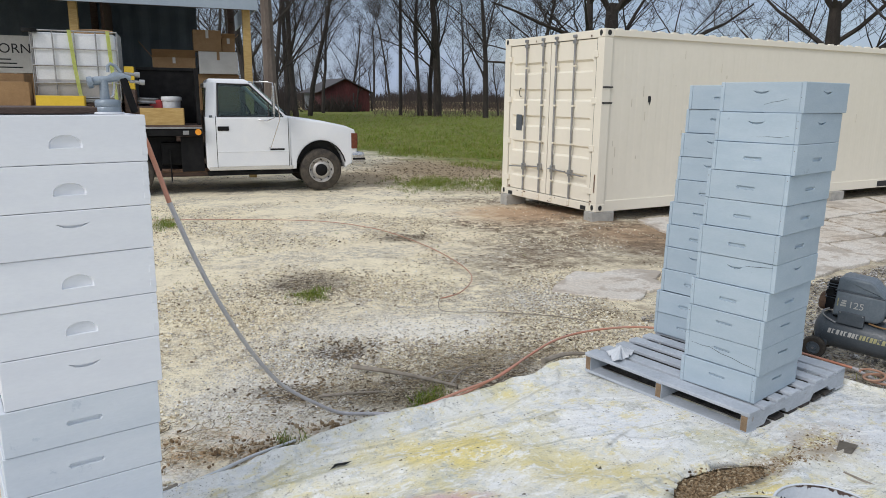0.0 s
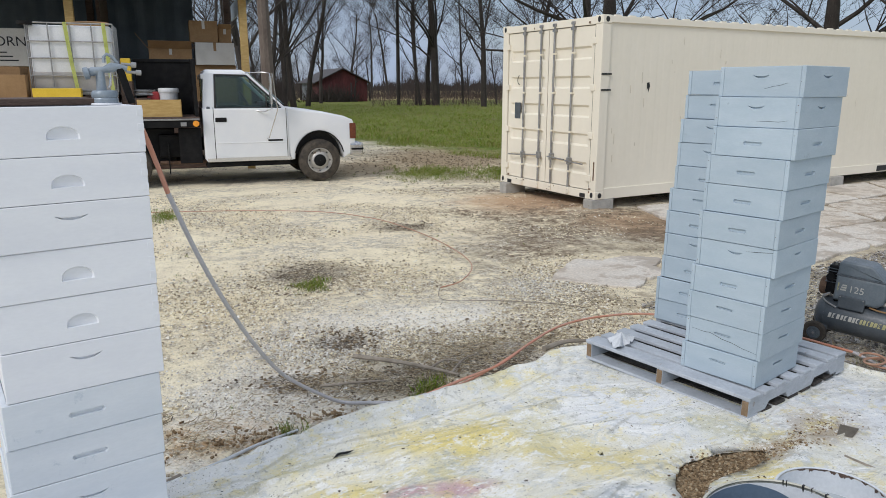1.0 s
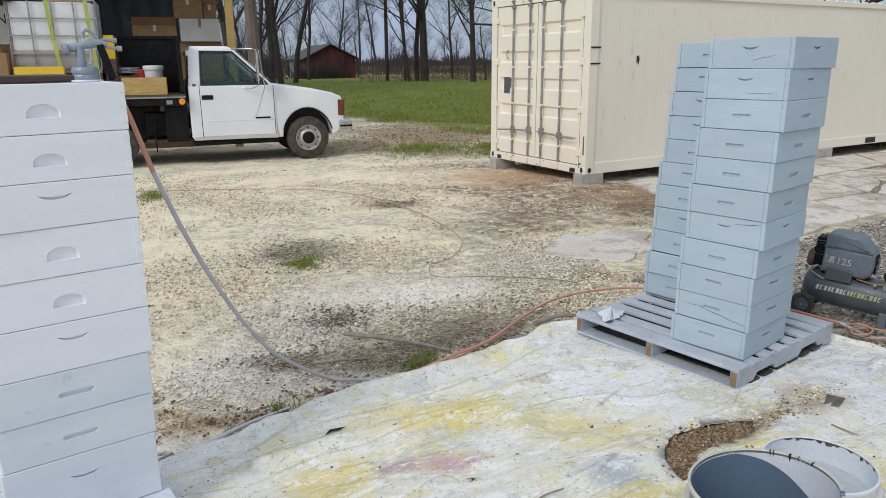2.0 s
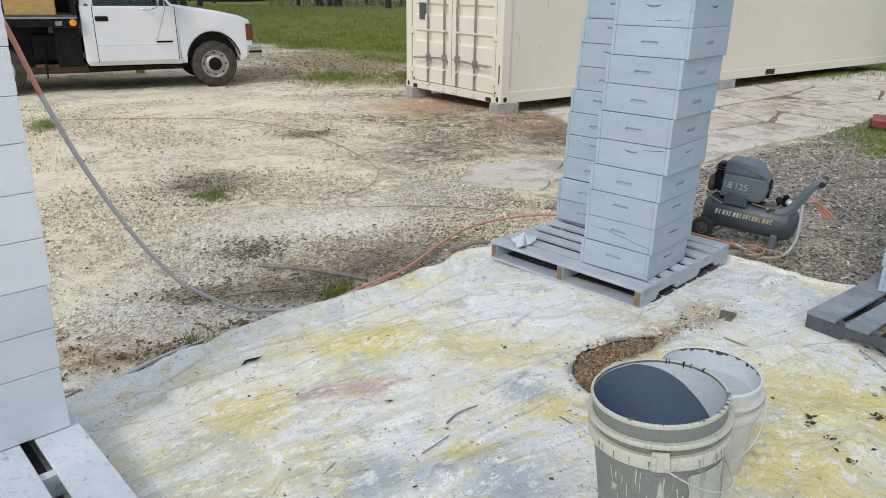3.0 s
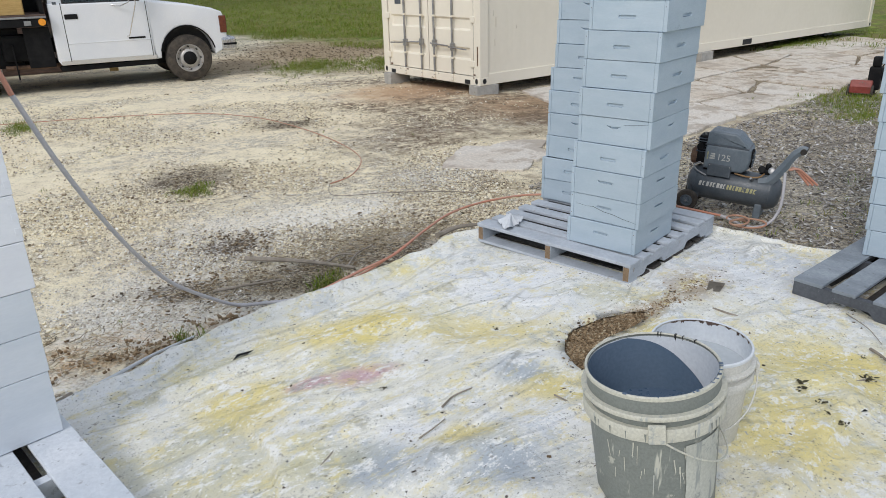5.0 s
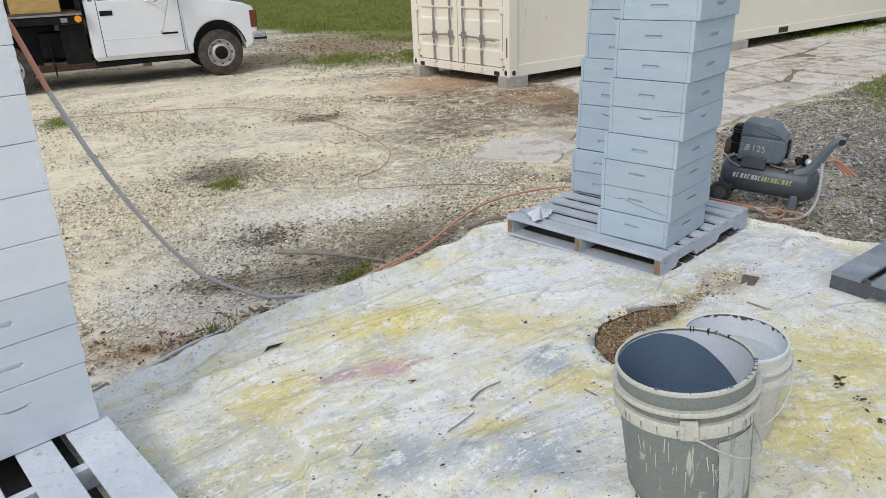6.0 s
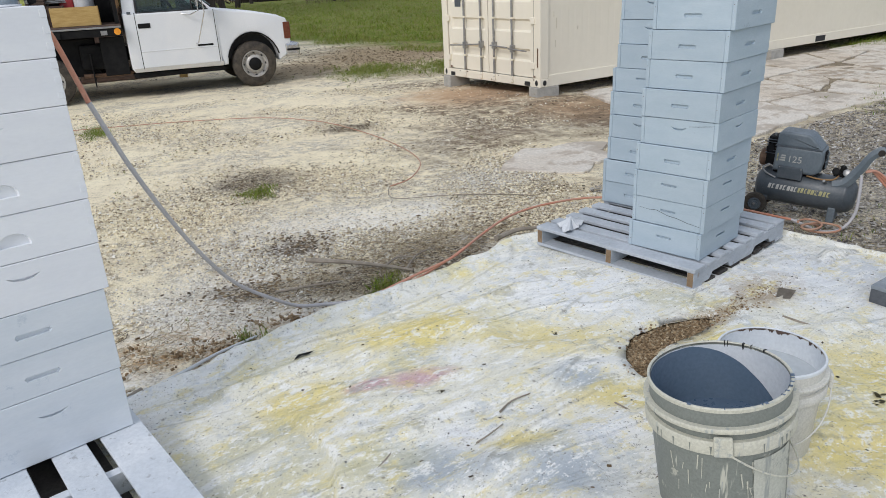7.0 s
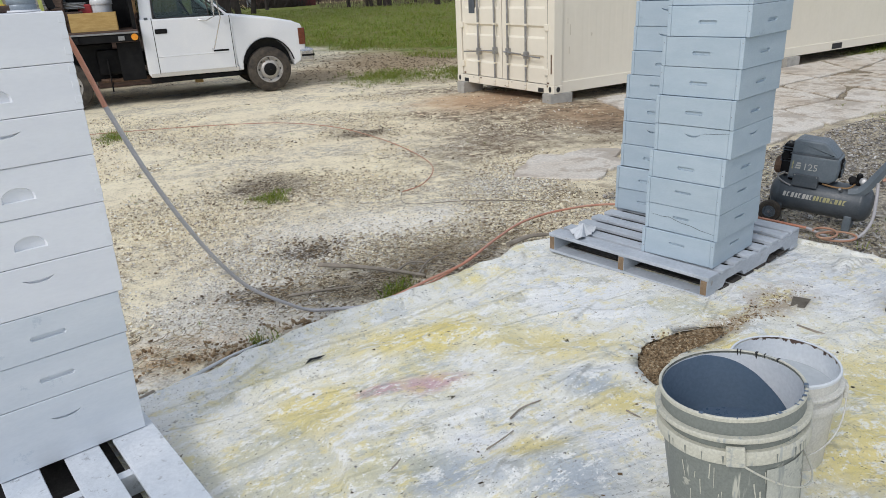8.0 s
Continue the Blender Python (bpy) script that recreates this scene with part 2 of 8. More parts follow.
def pail_paint(name, base, coat, level):
    """Plastic with dried drips that run down from the rim."""
    n = Nodes(name)
    drip = n.noise(26, 4, 0.6, stretch=(1, 1, 0.10))
    grain = n.noise(140, 3, 0.6)
    splash = n.noise(9, 6, 0.7)
    col = n.mix(n.span(grain, 0.3, 0.7), base, tuple(x * 0.82 for x in base))
    col = n.mix(n.span(drip, level, level + 0.05), col, coat)
    col = n.mix(n.span(splash, 0.60, 0.66), col, tuple(x * 0.9 for x in coat))
    return n.finish(col, 0.5, n.maths("ADD", drip, grain), 0.0012)


M_PAIL = pail_paint("sprayed_pail", (0.215, 0.235, 0.215), (0.50, 0.50, 0.43), 0.635)
M_PAIL_RIM = pail_paint("cream_pail_rim", (0.58, 0.57, 0.48), (0.38, 0.40, 0.38), 0.60)
M_PAIL_LABEL = pail_paint("smeared_label", (0.50, 0.51, 0.45), (0.30, 0.32, 0.30), 0.60)
M_PAIL_WHITE = pail_paint("white_pail", (0.66, 0.65, 0.60), (0.52, 0.50, 0.44), 0.62)

n = Nodes("window_glass")
M_GLASS = n.finish((0.012, 0.03, 0.028), 0.06)
n.b.inputs["Specular IOR Level"].default_value = 0.9

n = Nodes("cab_glass")
M_CAB_GLASS = n.finish((0.40, 0.58, 0.52), 0.02)
n.b.inputs["Transmission Weight"].default_value = 1.0
n.b.inputs["IOR"].default_value = 1.5
M_SEAT = surf("grey_cloth", (0.05, 0.055, 0.06), (0.08, 0.085, 0.09), 12, 120, 0.9, 0.002)

# ---------------------------------------------------------------- ground
def bell(x, y, cx, cy, s):
    return np.exp(-((x - cx) ** 2 + (y - cy) ** 2) / (2 * s * s))


def land(x, y):
    """Height of the yard: nearly level, with a low rise under the paint cloth."""
    return 0.31 * bell(x, y, 2.5, 1.5, 1.0) + 0.075 * bell(x, y, 4.5, 3.5, 1.2) + 0.04 * bell(x, y, 8.4, 9.4, 1.5)


def ridged(x, y, seed=0.0):
    return noise.noise(Vector((x, y, seed)))


DARK_SOIL = [(3.20, 7.23, 0.42, 0.34, 72), (2.84, 4.43, 0.24, 0.34, 65), (3.52, 4.39, 0.40, 0.36, 57), (2.80, 5.28, 0.18, 0.20, 70), (2.3, 4.75, 0.16, 0.25, 70), (5.1, 8.9, 0.25, 0.35, 60)]
MUD = [(6.65, 7.98, 1.7, 0.75, 53), (5.74, 7.11, 0.59, 0.51, 54), (7.9, 11.2, 0.5, 1.4, 60), (6.4, 9.2, 0.35, 0.9, 40), (7.6, 7.0, 0.8, 0.35, 40), (8.5, 8.3, 1.4, 0.25, 0)]
PAD_CRACK = [(14.2, 6.7, 7.2, 2.0, 0)]
PAD_SOIL = [(10.0, 16.6, 3.2, 1.9, 60), (7.4, 15.6, 1.6, 1.2, 60)]
LEAF = [(4.93, 5.10, 0.27, 0.45, 49), (4.2, 4.65, 0.25, 0.4, 50), (10.2, 17.2, 3.0, 1.8, 60), (8.6, 12.6, 0.6, 1.2, 60)]
RUSTY = [(7.71, 9.65, 1.00, 1.06, 54), (8.2, 7.4, 0.9, 1.2, 40)]
CHALK = [(3.45, 4.95, 0.75, 0.95, 60), (2.11, 4.55, 0.45, 0.6, 75), (2.6, 5.2, 0.7, 0.5, 60), (4.9, 5.6, 0.5, 0.35, 50), (1.3, 4.05, 0.2, 0.3, 80)]
ORANGE = [(1.58, 4.27, 0.20, 0.34, 81), (1.85, 4.13, 0.10, 0.16, 81), (2.27, 4.19, 0.08, 0.15, 75), (3.5, 2.56, 0.35, 0.40, 30), (4.35, 2.62, 0.2, 0.3, 30)]
COARSE = [(7.41, 3.48, 2.5, 1.1, 20), (6.0, 2.3, 1.0, 1.2, 0), (9.5, 3.0, 2.0, 1.6, 0)]
GREEN = [(3.08, 6.82, 0.19, 0.14, 72), (11.13, 4.67, 1.0, 0.55, 21), (10.4, 4.25, 0.5, 0.3, 21), (2.02, 4.11, 0.06, 0.045, 75), (2.92, 4.18, 0.16, 0.08, 62), (8.22, 13.89, 1.0, 0.85, 62), (2.40, 11.21, 0.33, 0.14, 83), (9.6, 13.2, 1.0, 0.6, 62), (17.6, 8.6, 1.3, 0.35, 5)]


def ground_material():
    n = Nodes("yard_ground")
    broad = n.noise(0.55, 5, 0.6)
    mid = n.noise(3.2, 6, 0.65)
    grit = n.noise(38, 6, 0.75)
    stones = n.cells(26)
    wob = n.maths("MULTIPLY", n.maths("SUBTRACT", n.noise(2.6, 8, 0.72), 0.5), 2.2)
    dust = n.mix(n.span(broad, 0.35, 0.68), (0.92, 0.825, 0.60), (0.84, 0.74, 0.545))
    dust = n.mix(n.span(mid, 0.48, 0.74, 0.0, 0.45), dust, (0.50, 0.42, 0.29))
    dust = n.mix(n.span(n.noise(1.3, 7, 0.7), 0.57, 0.68, 0.0, 0.75), dust, (0.33, 0.265, 0.19))
    col = n.mix(n.span(grit, 0.36, 0.46), n.mix(0.5, dust, (0.20, 0.16, 0.11)), dust)
    # beds of crushed stone, coarse and fine, with dark gaps between the stones
    bed = n.span(n.noise(0.75, 7, 0.68), 0.44, 0.58)
    for scale, lo, hi in ((32, 0.30, 0.62), (64, 0.25, 0.60)):
        tone = n.cells(scale, "F1", "Color")
        gap = n.cells(scale, "DISTANCE_TO_EDGE")
        rock = n.mix(n.span(tone, lo, hi), (0.44, 0.37, 0.265), (0.94, 0.88, 0.73))
        rock = n.mix(n.span(gap, 0.11, 0.03), rock, (0.22, 0.18, 0.13))
        some = n.span(n.noise(scale * 0.16, 5, 0.7), 0.42, 0.58)
        col = n.mix(n.maths("MULTIPLY", n.maths("MULTIPLY", bed, some), 0.85), col, rock)
    scrap = n.noise(13, 9, 0.82)
    col = n.mix(n.span(scrap, 0.60, 0.635, 0.0, 0.8), col, (0.20, 0.155, 0.105))
    speck = n.span(grit, 0.38, 0.58, 0.2, 1.0)
    solid = n.span(n.noise(55, 6, 0.75), 0.42, 0.54, 0.15, 1.0)
    patchy = n.span(grit, 0.30, 0.56, 0.5, 1.0)
    broken = n.span(n.noise(7.5, 9, 0.82), 0.45, 0.54, 0.06, 1.0)
    for rows, tone, amount in (
        (CHALK, (0.90, 0.88, 0.83), 0.9), (RUSTY, (0.50, 0.32, 0.19), 0.95), (PAD_SOIL, (0.27, 0.19, 0.11), 0.85), (PAD_CRACK, (0.13, 0.095, 0.06), 0.9), (MUD, (0.175, 0.125, 0.085), 0.97), (LEAF, (0.30, 0.225, 0.125), 0.6),
        (DARK_SOIL, (0.075, 0.055, 0.04), 0.97), (ORANGE, (0.55, 0.37, 0.205), 0.9), (COARSE, (0.20, 0.185, 0.165), 0.95), (GREEN, (0.09, 0.13, 0.03), 0.8),
    ):
        f = n.maths("MULTIPLY", n.blobs(rows, wob, 0.6), patchy if rows in (MUD, RUSTY, PAD_SOIL, PAD_CRACK) else solid if rows in (DARK_SOIL, ORANGE) else speck)
        if rows in (MUD, ORANGE):
            f = n.maths("MULTIPLY", f, broken)
        col = n.mix(n.maths("MULTIPLY", f, amount), col, tone)
    # meadow beyond the yard, and the stubble field behind it
    sep = n.t.nodes.new("ShaderNodeSeparateXYZ")
    n.t.links.new(n.pos, sep.inputs[0])
    x, y = sep.outputs[0], sep.outputs[1]
    ragged = n.maths("MULTIPLY", n.maths("SUBTRACT", n.noise(0.5, 7, 0.7), 0.5), 7.0)
    line = n.maths("ADD", n.maths("ADD", n.maths("MULTIPLY", x, 0.97), n.maths("MULTIPLY", y, 0.30)), ragged)
    edge = n.span(line, 15.2, 18.0)
    back = n.span(n.maths("ADD", y, ragged), 10.5, 13.0)
    north = n.maths("MULTIPLY", edge, back)
    east = n.span(n.maths("ADD", x, ragged), 16.5, 19.0)
    meadow = n.maths("MAXIMUM", north, east)
    turf = n.mix(n.span(n.noise(1.6, 8, 0.75), 0.34, 0.66), (0.105, 0.175, 0.018), (0.235, 0.225, 0.060))
    turf = n.mix(n.span(n.noise(0.8, 8, 0.75), 0.50, 0.62, 0.0, 0.75), turf, (0.24, 0.185, 0.085))
    turf = n.mix(n.span(n.noise(0.28, 6, 0.65), 0.50, 0.66, 0.0, 0.7), turf, (0.20, 0.155, 0.07))
    turf = n.mix(n.span(n.noise(14, 6, 0.7), 0.4, 0.75, 0.0, 0.6), turf, (0.05, 0.07, 0.02))
    turf = n.mix(n.span(n.noise(2.4, 8, 0.78, stretch=(1, 1, 1)), 0.53, 0.62, 0.0, 0.8), turf, (0.30, 0.37, 0.055))
    turf = n.mix(n.span(n.noise(3.1, 8, 0.78), 0.55, 0.63, 0.0, 0.75), turf, (0.055, 0.075, 0.018))
    col = n.mix(meadow, col, turf)
    far = n.maths("ADD", n.maths("MULTIPLY", x, 0.40), n.maths("MULTIPLY", y, 0.92))
    stubble = n.mix(n.span(n.noise(0.06, 5, 0.6), 0.35, 0.65), (0.42, 0.34, 0.17), (0.30, 0.24, 0.12))
    col = n.mix(n.span(n.maths("ADD", far, ragged), 98, 104), col, stubble)
    relief = n.maths("ADD", n.maths("MULTIPLY", grit, 1.0), n.maths("MULTIPLY", n.span(stones, 0.4, 0.05), 0.5))
    n.b.inputs["Specular IOR Level"].default_value = 0.2
    return n.finish(col, 0.92, relief, 0.013, strength=1.0)


M_GROUND = ground_material()


def axis_steps(lo, hi, fine, far):
    """Grid lines, fine between lo and hi and ever wider out to far."""
    mid = list(np.arange(lo, hi + fine / 2, fine))
    out, step, v = [], fine, hi
    while v < far:
        step *= 1.22
        v += step
        out.append(v)
    low, step, v = [], fine, lo
    while v > -far:
        step *= 1.22
        v -= step
        low.append(v)
    return low[::-1] + mid + out


def sheet(name, verts, faces, material, smooth=True):
    me = bpy.data.meshes.new(name)
    me.from_pydata(verts, [], faces)
    me.materials.append(material)
    if smooth:
        me.polygons.foreach_set("use_smooth", [True] * len(me.polygons))
    me.update()
    return new(name, me)


def build_ground():
    xs, ys = axis_steps(-3.0, 16.0, 0.09, 900), axis_steps(-2.0, 18.0, 0.09, 900)
    verts = []
    for yy in ys:
        for xx in xs:
            near = 1.0 if abs(xx) < 40 and abs(yy) < 40 else 0.0
            r = (0.030 * ridged(xx * 0.7, yy * 0.7) + 0.012 * ridged(xx * 3.1, yy * 3.1, 4) + 0.008 * ridged(xx * 8, yy * 8, 9)) * near
            verts.append((xx, yy, float(land(xx, yy)) + r - 0.012))
    w = len(xs)
    faces = [(j * w + i, j * w + i + 1, (j + 1) * w + i + 1, (j + 1) * w + i) for j in range(len(ys) - 1) for i in range(w - 1)]
    return tagged(sheet("ground", verts, faces, M_GROUND), "dusty limestone gravel yard with bare dirt, running out to green meadow and stubble", "ground", kind="structure")


build_ground()

# ---------------------------------------------------------------- mesh helpers
def thing(name, label, category, place=(0, 0, 0), yaw=0.0, group=""):
    ob = new(name)
    ob.empty_display_size = 0.1
    ob.location, ob.rotation_euler = place, (0, 0, yaw)
    return tagged(ob, label, category, group)


def part(name, bm, material, parent, label="", smooth=False, matrix=None):
    """One mesh object under a thing or a part."""
    me = bpy.data.meshes.new(name)
    bmesh.ops.recalc_face_normals(bm, faces=bm.faces)
    bm.to_mesh(me)
    bm.free()
    me.materials.append(material)
    if smooth:
        me.polygons.foreach_set("use_smooth", [True] * len(me.polygons))
        me.set_sharp_from_angle(angle=radians(38))
    ob = new(name, me)
    ob.parent = parent
    if matrix is not None:
        ob.matrix_basis = matrix
    if label:
        ob["label"] = label
    return ob


def share(ob, matrix, parent=None):
    """Another object on the same mesh."""
    c = new(ob.name.split(".")[0], ob.data)
    c.parent = parent or ob.parent
    c.matrix_basis = matrix
    if "label" in ob:
        c["label"] = ob["label"]
    return c


def box(lo, hi, bevel=0.0, bm=None, seg=2):
    b = bmesh.new()
    bmesh.ops.create_cube(b, size=1)
    lo, hi = Vector(lo), Vector(hi)
    for v in b.verts:
        v.co = Vector((lo[k] + (v.co[k] + 0.5) * (hi[k] - lo[k]) for k in range(3)))
    if bevel:
        bmesh.ops.bevel(b, geom=b.edges[:], offset=bevel, segments=seg, profile=0.6, affect="EDGES")
    return join(bm, b)


def join(bm, b):
    if bm is None:
        return b
    vs = [bm.verts.new(v.co) for v in b.verts]
    b.verts.index_update()
    for f in b.faces:
        try:
            bm.faces.new([vs[v.index] for v in f.verts])
        except ValueError:
            pass
    b.free()
    return bm


def tube(points, radius, seg=8, bm=None, cap=True):
    """A round rod along points; radius is one number or one for each point."""
    b = bm if bm is not None else bmesh.new()
    pts = [Vector(p) for p in points]
    rad = radius if isinstance(radius, (list, tuple)) else [radius] * len(pts)
    rings, side = [], None
    for i, p in enumerate(pts):
        d = (pts[min(i + 1, len(pts) - 1)] - pts[max(i - 1, 0)]).normalized()
        if side is None:
            side = d.cross(Vector((0, 0, 1)))
            if side.length < 1e-3:
                side = Vector((1, 0, 0))
        side = (side - d * side.dot(d)).normalized()
        up = d.cross(side)
        rings.append([b.verts.new(p + rad[i] * (math.cos(a) * side + math.sin(a) * up)) for a in (2 * math.pi * k / seg for k in range(seg))])
    for r, s in zip(rings, rings[1:]):
        for k in range(seg):
            b.faces.new((r[k], r[(k + 1) % seg], s[(k + 1) % seg], s[k]))
    if cap:
        b.faces.new(rings[0][::-1])
        b.faces.new(rings[-1])
    return b


def lathe(profile, seg=32, bm=None, closed=False):
    """A turned form round z from (radius, height) pairs."""
    b = bm if bm is not None else bmesh.new()
    rings = [[b.verts.new((r * math.cos(2 * math.pi * k / seg), r * math.sin(2 * math.pi * k / seg), z)) for k in range(seg)] for r, z in profile]
    for r, s in zip(rings, rings[1:]):
        for k in range(seg):
            b.faces.new((r[k], r[(k + 1) % seg], s[(k + 1) % seg], s[k]))
    if not closed:
        b.faces.new(rings[0][::-1])
        b.faces.new(rings[-1])
    return b


def extrude(outline, y0, y1, bevel=0.0, bm=None, seg=2):
    """An outline in x and z, carried from y0 to y1."""
    b = bmesh.new()
    f = b.faces.new([b.verts.new((x, y0, z)) for x, z in outline])
    res = bmesh.ops.extrude_face_region(b, geom=[f])
    bmesh.ops.translate(b, verts=[v for v in res["geom"] if isinstance(v, bmesh.types.BMVert)], vec=(0, y1 - y0, 0))
    bmesh.ops.recalc_face_normals(b, faces=b.faces)
    if bevel:
        rim = [e for e in b.edges if abs(e.verts[0].co.y - e.verts[1].co.y) < 1e-6]
        bmesh.ops.bevel(b, geom=rim, offset=bevel, segments=seg, profile=0.6, affect="EDGES")
    return join(bm, b)


def smooth_line(points, n=12):
    """A rounded line through points."""
    p = [Vector(q) for q in points]
    out = []
    for i in range(len(p) - 1):
        a, b, c, d = p[max(i - 1, 0)], p[i], p[i + 1], p[min(i + 2, len(p) - 1)]
        for k in range(n):
            t = k / n
            out.append(0.5 * (2 * b + (c - a) * t + (2 * a - 5 * b + 4 * c - d) * t * t + (3 * b - a - 3 * c + d) * t ** 3))
    return out + [p[-1]]


def inside(x, y, poly):
    hit = False
    for (x0, y0), (x1, y1) in zip(poly, poly[1:] + poly[:1]):
        if (y0 > y) != (y1 > y) and x < (x1 - x0) * (y - y0) / (y1 - y0) + x0:
            hit = not hit
    return hit


# ---------------------------------------------------------------- paint cloth
HOLE = [(3.27, 2.62), (3.42, 2.70), (3.60, 2.70), (3.80, 2.67), (3.86, 2.60), (3.74, 2.55), (3.62, 2.53), (3.42, 2.52), (3.25, 2.44), (3.07, 2.34), (3.10, 2.46)]
TARP_EDGE = [(-1.9, 3.72), (0.2, 3.70), (0.9, 3.82), (1.39, 3.88), (1.84, 3.97), (2.14, 4.04), (2.42, 4.07), (2.66, 4.01), (2.95, 4.01), (3.32, 4.10), (3.63, 4.16), (3.88, 4.24), (4.12, 4.20), (4.55, 4.22), (4.95, 3.98), (5.22, 3.50), (5.33, 3.09), (5.37, 2.83), (5.42, 2.59), (5.56, 2.42), (5.80, 2.36), (6.25, 2.25), (6.5, 1.5)]


# long creases in the cloth, each from point to point
CREASES = [
    [(1.40, 3.54), (1.71, 3.45), (1.99, 3.48), (2.22, 3.45), (2.49, 3.46), (2.94, 3.45)],
    [(1.51, 3.07), (1.69, 3.06), (1.95, 3.12)],
    [(2.75, 2.52), (3.02, 2.64), (3.40, 2.73), (3.90, 2.78), (4.20, 2.95)],
    [(2.15, 2.22), (2.31, 2.32), (2.56, 2.36), (2.89, 2.38)],
    [(2.10, 3.78), (2.60, 3.74), (3.20, 3.80), (3.70, 3.95)],
    [(1.45, 3.72), (1.70, 3.70), (2.00, 3.84)],
    [(2.95, 1.75), (3.30, 1.60), (3.70, 1.58)],
    [(3.30, 3.10), (3.60, 3.22), (3.95, 3.20)],
]


def crease(x, y):
    """Height of the raised creases."""
    h = 0.0
    for line in CREASES:
        for (x0, y0), (x1, y1) in zip(line, line[1:]):
            dx, dy = x1 - x0, y1 - y0
            if min(abs(x - x0), abs(x - x1)) > 0.6:
                continue
            t = min(1.0, max(0.0, ((x - x0) * dx + (y - y0) * dy) / (dx * dx + dy * dy)))
            d = (x - x0 - t * dx) * -dy / math.hypot(dx, dy) + (y - y0 - t * dy) * dx / math.hypot(dx, dy)
            e = math.hypot(x - x0 - t * dx, y - y0 - t * dy)
            w = 0.016 if d < 0 else 0.045
            h = max(h, 0.017 * math.exp(-(e / w) ** 2))
    return h


def tarp_material():
    n = Nodes("painted_canvas")
    wob = n.maths("MULTIPLY", n.maths("SUBTRACT", n.noise(5.5, 8, 0.7), 0.5), 2.4)
    cloud = n.noise(2.2, 7, 0.65)
    fleck = n.noise(34, 7, 0.78)
    dots = n.noise(75, 3, 0.5)
    col = n.mix(n.span(cloud, 0.32, 0.68), (0.83, 0.825, 0.77), (0.77, 0.745, 0.62))
    col = n.mix(n.span(n.noise(4.2, 7, 0.7), 0.52, 0.62, 0.0, 0.5), col, (0.52, 0.56, 0.60))
    col = n.mix(n.span(n.noise(1.7, 6, 0.66), 0.52, 0.64, 0.0, 0.55), col, (0.72, 0.63, 0.26))
    for rows, tone, amount in (
        ([(2.64, 3.49, 0.17, 0.35, 61), (3.15, 2.92, 0.24, 0.30, 47), (2.87, 2.26, 0.15, 0.22, 41), (1.99, 3.19, 0.19, 0.20, 70), (3.24, 1.57, 0.31, 0.25, 22), (4.00, 1.76, 0.30, 0.36, 20), (2.42, 2.26, 0.07, 0.14, 49), (3.6, 2.2, 0.25, 0.4, 20)], (0.76, 0.60, 0.10), 0.68),
        ([(2.43, 3.02, 0.08, 0.12, 61), (2.24, 3.12, 0.05, 0.10, 61)], (0.54, 0.28, 0.38), 0.75),
        ([(2.10, 2.40, 0.14, 0.17, 57), (2.38, 2.08, 0.16, 0.16, 43), (4.96, 2.54, 0.25, 0.45, 25), (2.86, 2.50, 0.11, 0.12, 45)], (0.36, 0.42, 0.49), 0.8),
        ([(4.7, 2.7, 0.5, 0.5, 25), (1.15, 3.75, 0.25, 0.6, 85), (3.6, 3.3, 0.5, 0.4, 45), (2.64, 2.14, 0.16, 0.14, 40), (2.30, 2.48, 0.08, 0.1, 40)], (0.84, 0.85, 0.86), 0.8),
        ([(3.80, 2.60, 0.34, 0.10, 8), (4.36, 2.66, 0.24, 0.14, 15), (5.0, 2.0, 0.2, 0.3, 20)], (0.40, 0.31, 0.20), 0.85),
        ([(1.93, 2.57, 0.10, 0.20, 66), (3.9, 2.9, 0.12, 0.25, 30), (1.70, 3.10, 0.25, 0.10, 5), (1.60, 2.75, 0.3, 0.18, 20), (1.9, 3.62, 0.3, 0.05, 8)], (0.52, 0.49, 0.27), 0.5),
    ):
        col = n.mix(n.maths("MULTIPLY", n.blobs(rows, wob, 0.7), amount), col, tone)
    # splatter: coats of spray and dirt with torn edges
    col = n.mix(n.span(n.noise(7.0, 10, 0.76, stretch=(1, 1.3, 1)), 0.50, 0.63, 0.0, 0.58), col, (0.80, 0.68, 0.26))
    col = n.mix(n.span(n.noise(6.0, 10, 0.76, stretch=(1.4, 1, 3)), 0.54, 0.62, 0.0, 0.42), col, (0.46, 0.52, 0.58))
    col = n.mix(n.span(n.noise(8.0, 10, 0.78, stretch=(1.1, 1.7, 2)), 0.53, 0.58, 0.0, 0.75), col, (0.90, 0.90, 0.87))
    col = n.mix(n.span(n.noise(12.0, 10, 0.84, stretch=(1.5, 1, 2)), 0.585, 0.62, 0.0, 0.75), col, (0.25, 0.225, 0.175))
    col = n.mix(n.span(n.noise(3.0, 10, 0.80), 0.57, 0.62, 0.0, 0.5), col, (0.36, 0.36, 0.31))
    col = n.mix(n.span(fleck, 0.585, 0.615, 0.0, 0.9), col, (0.92, 0.92, 0.90))
    col = n.mix(n.span(fleck, 0.39, 0.36, 0.0, 0.7), col, (0.27, 0.26, 0.225))
    col = n.mix(n.span(n.noise(95, 4, 0.6), 0.62, 0.66, 0.0, 0.55), col, (0.30, 0.28, 0.24))
    col = n.mix(n.span(dots, 0.69, 0.71), col, (0.06, 0.055, 0.05))
    # thin dark lines that paint in the shade of the long creases
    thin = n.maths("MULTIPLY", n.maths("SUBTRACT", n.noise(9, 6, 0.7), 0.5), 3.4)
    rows = []
